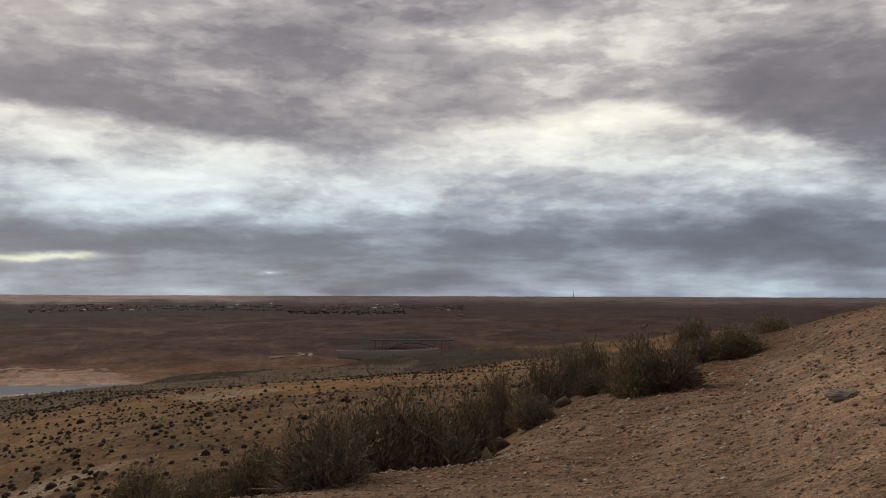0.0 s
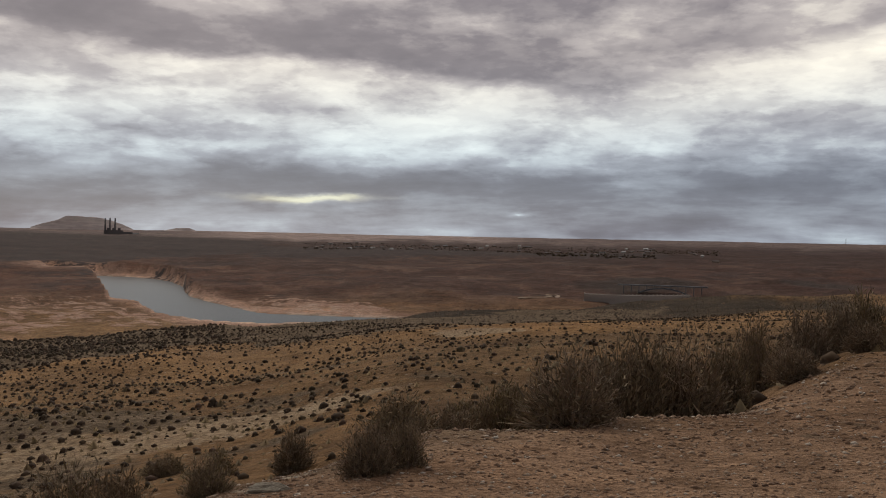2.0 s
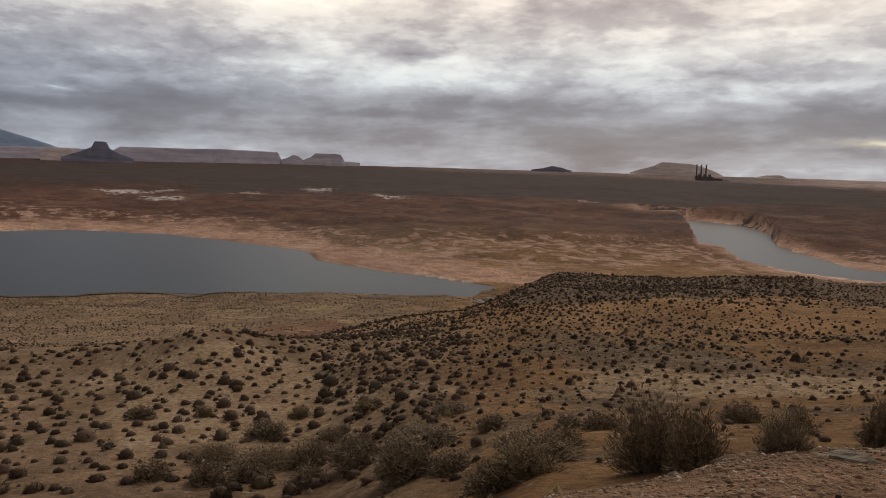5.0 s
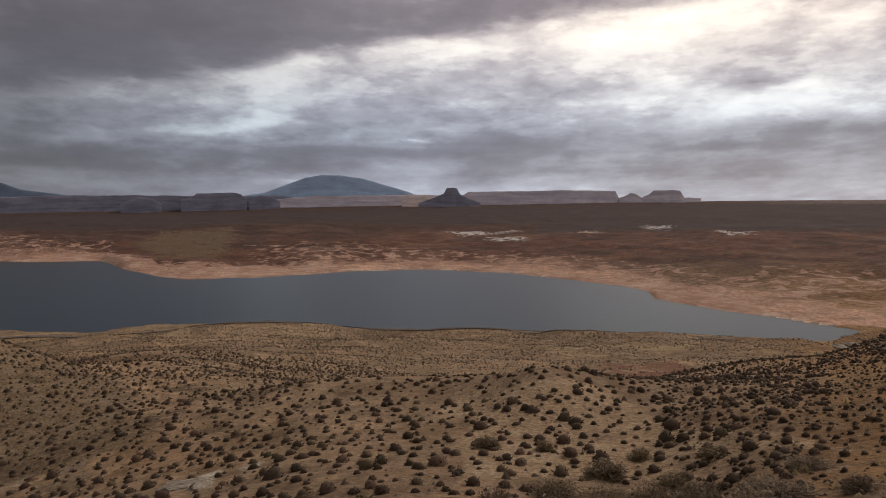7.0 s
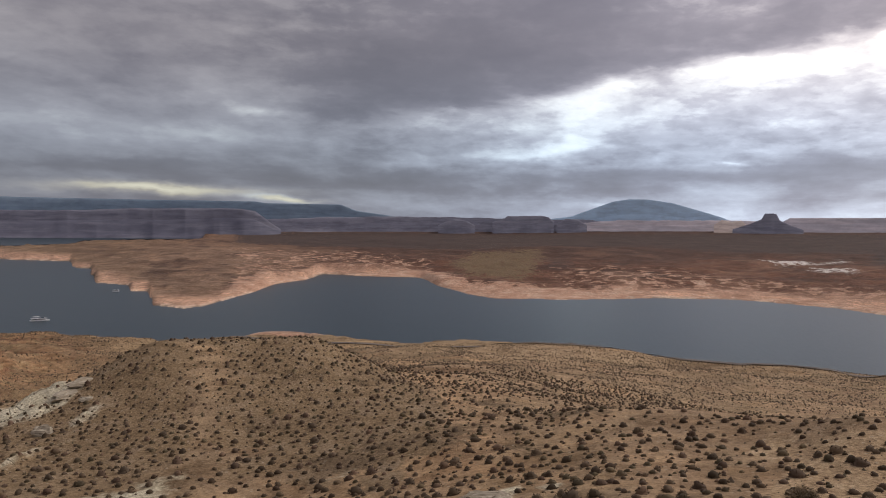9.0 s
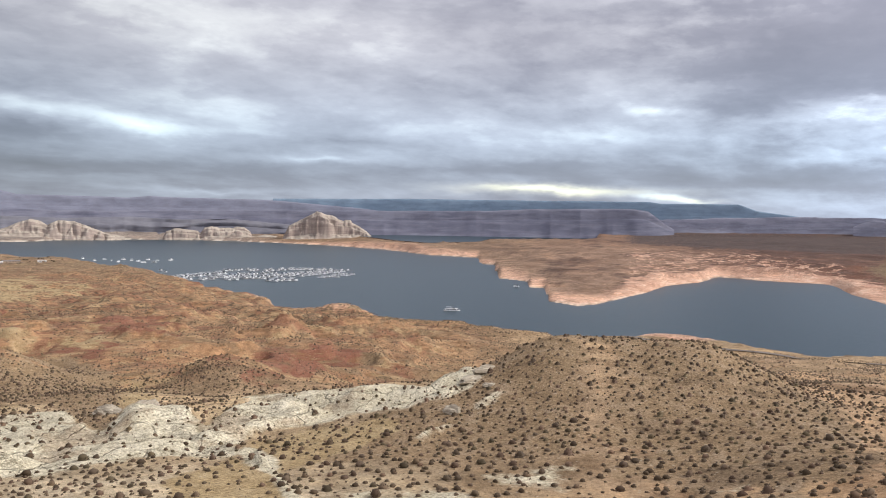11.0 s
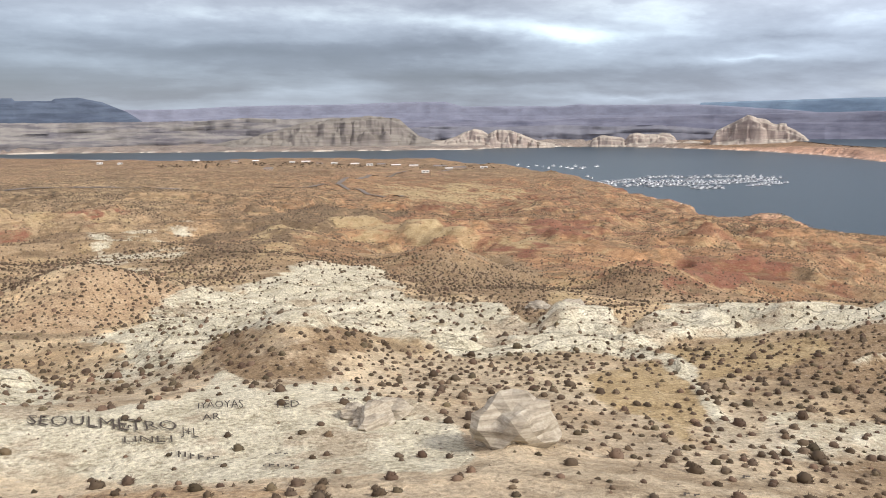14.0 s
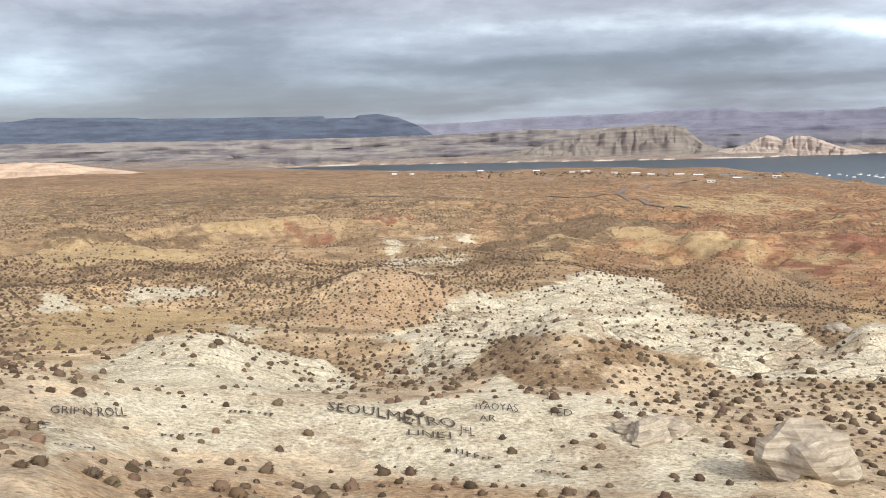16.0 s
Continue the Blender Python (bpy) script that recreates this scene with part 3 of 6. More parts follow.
region("white", 0.6, (178.8, 288), (175.7, 318), (171.0, 303), (170.3, 289), (175.8, 212))
region("white", 0.6, (177.2, 460), (170.2, 532), (170.1, 509), (175.7, 326))
region("white", 0.5, (184.8, 323), (182.2, 322), (182.6, 309), (184.5, 284))
region("white", 0.5, (177.5, 156), (173.5, 162), (170.5, 108), (173.7, 92), (176.8, 117))
region("gold", 0.9, (198.6, 194), (192.1, 214), (184.3, 183), (188.7, 112), (193.0, 109), (198.8, 107))
region("gold", 0.9, (198.2, 411), (192.5, 431), (188.0, 333), (189.8, 315), (198.3, 299))
region("gold", 0.8, (189.7, 499), (183.9, 590), (178.7, 547), (178.3, 543), (184.0, 510), (189.3, 486))
region("gold", 0.85, (162.0, 540), (157.1, 599), (153.1, 528), (149.6, 473), (146.2, 456), (147.2, 422), (151.0, 468), (154.9, 481), (158.6, 504))
region("gold", 0.6, (146.4, 306), (143.8, 311), (143.1, 210), (145.7, 144))
region("gold", 0.5, (166.3, 371), (162.0, 514), (161.3, 363), (165.6, 262))
region("gold", 0.6, (158.6, 1207), (150.7, 1481), (147.3, 1219), (150.7, 945), (156.0, 854))
region("red", 0.9, (182.9, 512), (179.9, 510), (179.9, 490), (181.8, 494))
region("red", 0.9, (147.6, 661), (143.4, 679), (141.9, 655), (144.6, 458), (147.2, 484))
region("red", 0.9, (149.6, 443), (146.5, 451), (143.9, 452), (147.1, 394))
region("red", 0.9, (144.9, 459), (141.8, 637), (141.8, 443), (144.2, 451))
region("red", 0.5, (177.2, 543), (174.1, 589), (173.7, 556), (176.4, 514))
region("red", 0.5, (154.2, 724), (147.3, 964), (146.6, 889), (152.4, 703))
region("brown", 0.9, (156.0, 267), (154.2, 300), (152.4, 330), (148.9, 425), (146.5, 372), (143.8, 149), (147.1, 144), (149.5, 197), (154.1, 203))
region("brown", 0.8, (169.6, 112), (166.4, 110), (163.3, 105), (159.4, 123), (157.1, 112), (161.7, 88), (165.7, 85), (168.1, 90))
region("peach", 0.9, (182.1, 166), (178.9, 198), (176.9, 210), (172.6, 253), (170.3, 200), (173.5, 172), (177.5, 156))
region("peach", 0.75, (199.5, 45), (189.4, 60), (177.9, 60), (165.8, 51), (161.8, 48), (199.6, 38))
region("dark", 0.8, (198.1, 458), (193.4, 484), (188.3, 492), (187.3, 482), (193.5, 407), (198.2, 378))
region("dark", 0.6, (197.9, 1928), (188.1, 1359), (178.6, 1511), (177.1, 898), (187.1, 988), (198.1, 861))
region("dark", 0.8, (169.8, 520), (165.5, 584), (161.7, 646), (156.4, 742), (154.9, 629), (159.8, 533), (163.6, 362), (167.5, 269), (170.1, 294))
region("dark", 0.6, (198.3, 309), (188.4, 302), (182.6, 277), (183.8, 239), (186.7, 239), (195.3, 275))
region("white", 1, (146.6, 142), (143.0, 164), (140.2, 140), (137.5, 171), (131.7, 161), (128.0, 160), (125.8, 151), (123.7, 172), (120.8, 159), (121.1, 157), (124.0, 143), (128.0, 141), (132.8, 141), (136.7, 132), (139.0, 114), (143.4, 117), (146.6, 115))
region("white", 0.9, (122.6, 131), (121.3, 142), (119.6, 148), (120.2, 141), (121.9, 129))
region("white", 0.9, (127.2, 113), (124.0, 127), (123.3, 127), (121.9, 125), (123.6, 122), (126.4, 111))
region("white", 0.9, (138.1, 123), (137.1, 119), (134.7, 91), (132.3, 72), (133.1, 68), (135.1, 84), (137.5, 109))
region("white", 0.5, (132.3, 66), (130.8, 87), (123.5, 89), (116.8, 101), (114.6, 103), (114.5, 79), (130.8, 65))
region("brown", 1, (136.3, 109), (134.4, 127), (127.2, 138), (120.6, 156), (118.7, 185), (115.0, 163), (114.6, 103), (120.1, 101), (127.1, 102), (130.9, 100))
region("brown", 0.6, (158.7, 358), (156.1, 459), (154.3, 320), (155.4, 302))
region("gold", 0.6, (137.1, 125), (132.5, 140), (128.0, 134), (127.6, 122), (132.8, 101), (135.5, 101))
region("gold", 0.8, (143.0, 98), (138.6, 109), (136.3, 100), (135.1, 82), (136.2, 69), (138.6, 75), (142.6, 79))
region("red", 0.9, (142.2, 316), (140.7, 314), (137.5, 441), (134.8, 476), (133.7, 439), (131.4, 451), (130.3, 463), (130.3, 427), (133.7, 326), (138.7, 292))
region("red", 0.9, (137.9, 280), (136.7, 301), (134.4, 308), (135.6, 279))
region("red", 0.6, (143.4, 1213), (139.9, 1607), (136.4, 1591), (138.7, 1511), (142.6, 1192))
region("red", 0.6, (143.0, 300), (141.4, 296), (140.6, 269), (142.6, 261))
region("red", 0.9, (68.6, 330), (66.1, 400), (61.3, 390), (59.5, 340), (62.0, 300), (65.0, 300))
region("peach", 0.8, (76.5, 102), (71.9, 92), (67.2, 94), (65.0, 92), (61.3, 68), (61.2, 53), (75.7, 49), (75.7, 76), (78.4, 84))
region("brown", 0.7, (112.3, 148), (102.4, 137), (99.6, 120), (100.8, 74), (112.4, 99))
region("white", 0.9, (96.0, 62), (94.4, 66), (92.5, 67), (92.9, 58))
region("white", 0.7, (107.3, 90), (105.3, 92), (103.6, 93), (103.9, 89), (106.0, 88))
region("white", 0.6, (91.4, 65), (89.4, 68), (89.4, 65), (91.0, 61))
region("peach", 0.7, (91.6, 261), (89.7, 326), (88.6, 322), (89.7, 290))
region("peach", 0.6, (98.7, 865), (84.2, 778), (84.1, 707), (92.8, 466), (98.8, 562))
region("gold", 0.5, (73.8, 560), (66.5, 634), (59.7, 603), (61.3, 554), (68.3, 448))
region("beach", 1, (112.1, 1392), (112.1, 1659), (108.0, 1849), (101.2, 2051), (98.7, 2011), (96.1, 1700), (91.2, 1639), (87.3, 1603), (84.1, 1643), (84.1, 1481), (89.7, 1369), (95.0, 1375), (98.7, 1639), (100.5, 1872), (103.3, 1924), (106.7, 1877), (109.0, 1676))
region("beach", 1, (84.1, 1552), (75.7, 1514), (68.3, 1372), (64.0, 1312), (61.3, 1274), (56.0, 1036), (56.0, 925), (59.7, 967), (63.3, 1033), (65.1, 1192), (71.9, 1335), (77.6, 1474))
region("beach", 0.38, (112.0, 2834), (105.7, 2855), (98.7, 2292), (98.7, 2031), (105.7, 2021), (112.1, 1659))
region("beach", 0.38, (90.4, 2016), (84.0, 2036), (75.7, 1782), (68.3, 1611), (63.0, 1452), (56.0, 1296), (56.0, 1077), (64.7, 1322), (75.7, 1514), (83.4, 1560), (89.6, 1663))
region("dark", 0.8, (97.6, 2258), (95.7, 2771), (91.2, 2820), (91.6, 1914), (92.7, 1752), (96.1, 1818))
# dusk: cloud shade over the far plain, put into the ground colour
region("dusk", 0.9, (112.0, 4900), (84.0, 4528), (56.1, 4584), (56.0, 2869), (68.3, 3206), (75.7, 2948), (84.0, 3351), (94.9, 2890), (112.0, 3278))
region("red", 0.4, (68.3, 2051), (56.0, 2338), (56.0, 1438), (64.7, 1623), (68.3, 1747))
region("pond", 1, (76.9, 2644), (73.8, 2420), (72.3, 2606), (74.0, 2390), (75.7, 2298))
region("pond", 1, (73.8, 2214), (71.6, 2108), (71.9, 1982), (73.4, 2102))
region("pond", 1, (63.4, 2765), (62.0, 2731), (62.4, 2548), (63.2, 2536))
region("pond", 1, (58.8, 2390), (56.9, 2349), (57.2, 2281), (58.4, 2258))
region("beach", 0.42, (57.4, 1372), (46.0, 1403), (38.2, 1470), (34.4, 1268), (30.38, 1189), (26.9, 1143), (40.1, 1088), (49.8, 986), (56.6, 1059))
region("beach", 0.7, (32.1, 1627), (28.7, 1389), (23.3, 1277), (19.9, 1274), (21.6, 1230), (26.9, 1160), (31.3, 1456))
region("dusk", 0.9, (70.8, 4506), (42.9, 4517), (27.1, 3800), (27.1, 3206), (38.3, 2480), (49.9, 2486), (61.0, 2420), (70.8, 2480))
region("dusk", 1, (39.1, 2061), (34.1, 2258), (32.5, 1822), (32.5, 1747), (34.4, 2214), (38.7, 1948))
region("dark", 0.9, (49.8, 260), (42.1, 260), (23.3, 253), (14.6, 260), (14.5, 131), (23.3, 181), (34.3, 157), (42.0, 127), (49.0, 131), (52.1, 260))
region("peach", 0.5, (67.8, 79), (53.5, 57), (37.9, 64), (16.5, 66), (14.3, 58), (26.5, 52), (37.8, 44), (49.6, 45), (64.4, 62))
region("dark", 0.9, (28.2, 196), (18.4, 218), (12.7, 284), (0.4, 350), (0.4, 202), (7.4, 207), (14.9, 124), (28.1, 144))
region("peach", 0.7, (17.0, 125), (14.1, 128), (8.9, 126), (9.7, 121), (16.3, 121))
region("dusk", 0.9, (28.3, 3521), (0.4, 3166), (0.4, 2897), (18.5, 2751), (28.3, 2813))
region("beach", 0.7, (28.2, 1514), (23.5, 1466), (18.4, 1293), (21.8, 1240), (28.2, 1329))


region("brown", 0.9, (113, 160), (119, 178), (113, 186), (104, 184), (98, 150), (98, 92), (114, 96))
region("dark", 0.25, (112, 150), (100, 170), (86, 120), (86, 84), (96, 80), (112, 86))
region("brown", 0.42, (58, 240), (58, 700), (75, 740), (95, 760), (112, 700), (112, 210), (90, 180), (70, 160))
region("bushy", 1, (116, 160), (128, 142), (140, 118), (150, 118), (160, 104), (158, 84), (150, 72), (134, 58), (122, 58), (118, 90))
region("bushy", 0.6, (158, 330), (205, 340), (205, 200), (190, 170), (168, 170))
region("dark", 0.2, (60, 300), (75, 330), (95, 300), (95, 170), (80, 130), (66, 120))
region("dark", 0.3, (28, 110), (50, 115), (62, 75), (56, 30), (40, 22), (26, 40), (10, 70))


def cover(kind, az, r, soft=0.018):
    """How fully one kind of ground covers a place, 0 to 1, with soft edges."""
    u, v = np.radians(az), np.log(np.maximum(r, 1.0)) * 0.3
    out = np.zeros_like(u)
    for name, amount, pu, pv in REGIONS:
        if name != kind:
            continue
        on = np.flatnonzero((u > pu.min() - soft) & (u < pu.max() + soft) & (v > pv.min() - soft) & (v < pv.max() + soft))
        if not len(on):
            continue
        x, y = u[on], v[on]
        far, odd = np.full(len(on), 9.0), np.zeros(len(on), bool)
        for i in range(len(pu)):
            ax, ay, bx, by = pu[i - 1], pv[i - 1], pu[i], pv[i]
            dx, dy = bx - ax, by - ay
            k = np.clip(((x - ax) * dx + (y - ay) * dy) / (dx * dx + dy * dy + 1e-12), 0, 1)
            far = np.minimum(far, np.hypot(x - ax - k * dx, y - ay - k * dy))
            odd ^= ((ay > y) != (by > y)) & (x < ax + (y - ay) * dx / (dy if dy else 1e-12))
        out[on] = np.maximum(out[on], amount * smooth(-soft, soft, np.where(odd, far, -far)))
    return out


def channel(rows, az, r, wobble):
    """How far inside the two shores a place lies, in metres (negative: dry), and whether the far shore is the nearer one."""
    a, near, far = np.array(rows, float).T
    near, far = np.interp(az, a, near), np.interp(az, a, far)
    inside = np.minimum(r - near * (1 + wobble), far * (1 + wobble) - r)
    inside = np.minimum(inside, np.minimum(az - a[0], a[-1] - az) * r * (math.pi / 180))
    return inside, r > (near + far) / 2


def drop_at(az, r):
    """Smooth drop below the eye, from the sections."""
    knots = np.array([s[0] for s in SECTIONS], float)
    lr = np.log(np.maximum(r, 1.0))
    out = np.zeros_like(r)
    k = np.clip(np.searchsorted(knots, az) - 1, 0, len(knots) - 2)
    f = np.clip((az - knots[k]) / (knots[k + 1] - knots[k]), 0, 1)
    f = f * f * (3 - 2 * f) * 0.6 + f * 0.4
    for i, (_, rr, dd) in enumerate(SECTIONS):
        w = np.where(k == i, 1 - f, 0) + np.where(k + 1 == i, f, 0)
        on = w > 0
        if on.any():
            out[on] += w[on] * sum(np.interp(lr[on] + o, np.log(rr), dd) for o in (-0.05, -0.02, 0.02, 0.05)) / 4
    return out


def pillow(x, y):
    """Swelling rock with sharp creases between the swells."""
    return np.abs(fbm(x / 17 + 3, y / 11 + 1, 3)) * 2.6 + np.abs(fbm(x / 5.5, y / 3.6, 2)) * 0.8


def land(az, r):
    """Height of the ground, and how far a place is from the shore (positive in the water)."""
    x, y = -np.sin(np.radians(az)) * r, np.cos(np.radians(az)) * r
    z = EYE - drop_at(az, r)
    for a, d, top, wide, deep in HILLS:
        rise = d * math.tan(math.radians(top)) + float(drop_at(np.array([float(a)]), np.array([float(d)]))[0])
        z = z + max(rise, 0.5) * np.exp(-((az - a) / wide) ** 2 - ((r - d) / (deep * d)) ** 2)
    z = EYE - 1.65 + (z - EYE + 1.65) * smooth(0, 3.2, r)
    # gullies and swells grow with distance from the trodden top
    z = z + fbm(x / 26, y / 26, 4) * np.clip((r - 14) / 60, 0, 1) * 2.0
    z = z + fbm(x / 110 + 5, y / 110, 4) * np.clip((r - 150) / 400, 0, 1) * 14 * (0.12 + 0.88 * smooth(3600, 2200, r))
    plane = 1 - 0.9 * smooth(146, 153, az) * smooth(850, 1000, r)
    north = smooth(112, 128, az) * smooth(210, 420, r) * smooth(2400, 1000, r) * plane
    z = z + north * (0.28 - np.abs(fbm(x / 150 + 8, y / 150 + 2, 4)) * 1.5) * (20 + 12 * smooth(950, 600, r))
    z = z + north * ((0.16 - np.abs(fbm(x / 62 + 3, y / 62 + 6, 3))) * 11 + (0.14 - np.abs(fbm(x / 24 + 1, y / 24 + 4, 2))) * 3.0)
    z = z + fbm(x / 420 + 9, y / 420, 4) * np.clip((r - 900) / 1500, 0, 1) * (3 + 19 * smooth(4300, 2600, r))
    z = z + fbm(x / 1.7, y / 1.7, 3) * np.clip(r / 30, 0.25, 1) * 0.16
    # rounded pillows of slickrock
    bare = smooth(0.4, 0.9, cover("white", az, r, 0.02)) * smooth(330, 300, r)
    calm = 1 - 0.85 * smooth(158, 163, az) * smooth(50, 56, r) * smooth(92, 82, r)
    z = z + bare * calm * (pillow(x, y) - 0.45) * np.clip((r - 55) / 60, 0.2, 1.0) * 1.9
    # ledges of layered rock
    step = 5.0
    ledge = z / step + fbm(x / 260, y / 260, 3) * 1.2
    cut = np.floor(ledge) + smooth(0.62, 0.98, ledge - np.floor(ledge))
    z = z + (cut - ledge) * step * np.maximum(smooth(450, 1100, r), smooth(120, 132, az) * smooth(300, 450, r)) * 0.85 * smooth(4700, 3600, r) * plane
    wobble = fbm(x / 90, y / 90, 4) * 0.02
    shore = np.full_like(r, -9e3)
    far = np.zeros(r.shape, bool)
    for rows in (LAKE + LAKE_NORTH, RIVER):
        d, f = channel(rows, az, r, wobble)
        far = np.where(d > shore, f, far)
        shore = np.maximum(shore, d)
    dry = np.maximum(z, 0.6 + np.clip(-shore, 0, 400) * 0.012)
    bank = np.where(far, 0.10, 0.30) * np.clip(-shore, 0, None) + 0.3
    dry = np.where(shore > -300, np.minimum(dry, bank + np.clip(-shore - 90, 0, None) * 1.0), dry)
    z = np.where(shore > 0, -0.6 - np.clip(shore, 0, 60) * 0.1, dry)
    # the plain before the north bay stays under the line of sight to its water
    nb = np.array(NORTH_BAY, float).T
    foot = np.interp(az, nb[0], nb[1])
    under = EYE - r * (EYE - BAY_LEVEL) / foot * 1.03 - 1.5
    edge = smooth(113, 115, az) * smooth(131, 129.5, az) * smooth(1900, 2600, r) * (r < foot)
    z = np.where((shore < 0) & (z > under), z + (np.maximum(under, 0.8) - z) * edge, z)
    d2, _ = channel(NORTH_BAY, az, r, wobble * 0.3)
    z = np.where(d2 > 0, BAY_LEVEL - 1 - np.clip(d2, 0, 40) * 0.1, z)
    z = np.where((d2 < 0) & (d2 > -25), np.maximum(z, BAY_LEVEL + 0.4), z)
    return z, shore


def land_at(az, r):
    return float(land(np.array([float(az)]), np.array([float(r)]))[0][0])


def spot(az, r, up=0.0):
    """A place on the ground."""
    v = heading(az) * r
    return Vector((v.x, v.y, land_at(az, r) + up))


def from_arrays(name, verts, faces):
    """A mesh from numpy arrays: n x 3 places, m x 3 or m x 4 corners."""
    me = bpy.data.meshes.new(name)
    me.vertices.add(len(verts))
    me.vertices.foreach_set("co", np.asarray(verts, np.float32).ravel())
    m, k = faces.shape
    me.loops.add(m * k)
    me.loops.foreach_set("vertex_index", faces.astype(np.int32).ravel())
    me.polygons.add(m)
    me.polygons.foreach_set("loop_start", np.arange(0, m * k, k, dtype=np.int32))
    me.update(calc_edges=True)
    return me


# some soils are haze, sunlight or cloud shade put into the far ground's colour
SOIL = {
    "tan": (0.335, 0.25, 0.16),
    "mauve_haze": (0.16, 0.122, 0.122), "dusty": (0.31, 0.22, 0.168), "scrub": (0.078, 0.060, 0.042), "canyon": (0.085, 0.065, 0.06), "gravel": (0.52, 0.345, 0.225), "cream": (0.54, 0.435, 0.29),
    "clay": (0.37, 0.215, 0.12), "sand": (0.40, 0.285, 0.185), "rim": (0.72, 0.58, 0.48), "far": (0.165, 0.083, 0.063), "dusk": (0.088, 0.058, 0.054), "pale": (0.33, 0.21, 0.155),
    "beach": (0.66, 0.43, 0.325), "grey_haze": (0.27, 0.245, 0.23), "salt": (0.72, 0.68, 0.61), "ochre": (0.34, 0.20, 0.092), "sun_blush": (0.60, 0.48, 0.45), "chalk": (0.66, 0.57, 0.42),
    "bed": (0.2, 0.2, 0.19),
}


def soil(az, r, z, shore):
    x, y = -np.sin(np.radians(az)) * r, np.cos(np.radians(az)) * r
    col = np.tile(np.array(SOIL["tan"]), (len(r), 1))

    def lay(kind, amount):
        amount = np.clip(amount, 0, 1)[:, None]
        col[:] = col * (1 - amount) + np.array(SOIL[kind]) * amount

    rough = fbm(x / (0.10 * r + 2), y / (0.10 * r + 2), 5, 0.6)
    rough = rough + fbm(x / (0.02 * r + 1) + 30, y / (0.02 * r + 1), 4, 0.6) * 0.5 + fbm(z / 2.5 + 11, az * 0.15, 3) * 0.5 * smooth(150, 300, r)
    lay("cream", smooth(122, 135, az) * smooth(330, 170, r) * 0.85)
    lay("chalk", smooth(122, 134, az) * smooth(125, 85, r) * 0.85)
    lay("ochre", smooth(62, 48, az) * smooth(8, 14, r) * 0.85)
    lay("sand", smooth(50, 62, az) * smooth(122, 108, az) * smooth(20, 35, r) * smooth(900, 500, r) * np.clip(0.65 + rough, 0, 1))
    lay("clay", smooth(117, 126, az) * smooth(176, 156, az) * smooth(220, 350, r) * smooth(2000, 1400, r) * 0.75)
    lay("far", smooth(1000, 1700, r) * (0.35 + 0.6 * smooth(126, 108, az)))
    # the far plain's cloud shade, darkened into its soil colour by distance
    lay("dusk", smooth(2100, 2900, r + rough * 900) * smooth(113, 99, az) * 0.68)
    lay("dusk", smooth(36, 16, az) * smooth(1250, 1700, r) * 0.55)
    # purple-grey haze near the horizon, mixed into the soil colour
    lay("mauve_haze", smooth(3500, 4100, r + rough * 400) * smooth(62, 46, az) * 0.75)
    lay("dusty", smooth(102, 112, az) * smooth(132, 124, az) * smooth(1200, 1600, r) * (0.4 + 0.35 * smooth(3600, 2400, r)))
    # a sunlit strip under the horizon, painted into the soil as pale pink
    lay("sun_blush", smooth(3900, 4300, r + rough * 500) * smooth(62, 46, az) * (0.25 + 0.55 * smooth(8, 14, az) * smooth(34, 28, az)))
    strata = fbm(z / 1.6 + 5, az * 0.35, 3) + fbm(x / 60 + 3, y / 60, 4, 0.6)
    lay("rim", smooth(0.22, 0.42, strata) * smooth(1000, 1300, r) * smooth(3100, 1900, r + rough * 500) * smooth(125, 118, az) * 0.05)
    lay("dusk", smooth(0.12, 0.4, fbm(z / 2.1 + 25, az * 0.3 + 9, 3) + fbm(x / 80 + 33, y / 80, 4, 0.6)) * smooth(1200, 1600, r) * smooth(4000, 3500, r) * smooth(125, 118, az) * 0.7)
    lay("pale", smooth(0.10, 0.24, fbm(x / 130, y / 130, 5, 0.6)) * smooth(1100, 1500, r) * smooth(3600, 2000, r) * 0.3)
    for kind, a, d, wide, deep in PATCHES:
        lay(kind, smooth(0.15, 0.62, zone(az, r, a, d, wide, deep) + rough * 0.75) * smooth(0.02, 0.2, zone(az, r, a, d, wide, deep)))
    lay("scrub", smooth(24, 12, az) * smooth(12, 20, r) * smooth(150, 100, r) * 0.3)
    # grey distance haze painted over the ground beyond the lake
    lay("grey_haze", smooth(134, 140, az) * smooth(3500, 3900, r) * 0.9)
    lay("gravel", smooth(0.25, -0.25, np.log(np.maximum(r, 1) / np.interp(az, [-30, -20, -10, 0, 12, 30, 45, 60, 206, 250, 300], [45, 26, 18, 12, 10, 6.5, 5, 3, 3, 12, 45])) + rough * 0.5))
    reach = np.interp(az, [15, 30, 45, 60, 76, 90, 96, 104, 109, 114, 118, 125, 131, 140, 180], [60, 110, 200, 240, 210, 200, 170, 150, 170, 230, 260, 250, 200, 90, 60])
    lay("beach", np.where(shore < 0, smooth(-1.15, -0.2, shore / reach + rough * 0.42), 0) * (r > 905) * 0.95 * (0.15 + 0.85 * smooth(138, 131, az)))
    lay("rim", np.where(shore < 0, smooth(-1.0, -0.3, shore / np.interp(az, [40, 60, 130, 150], [22, 25, 30, 18]) + rough * 0.8), 0) * (r > 905) * 0.9)
    lay("salt", np.where(shore < 0, smooth(-1.0, -0.3, shore / 26 + rough * 0.9), 0) * smooth(134, 140, az) * (r > 3300) * 0.9)
    lay("bed", (shore > 0) * 1.0)
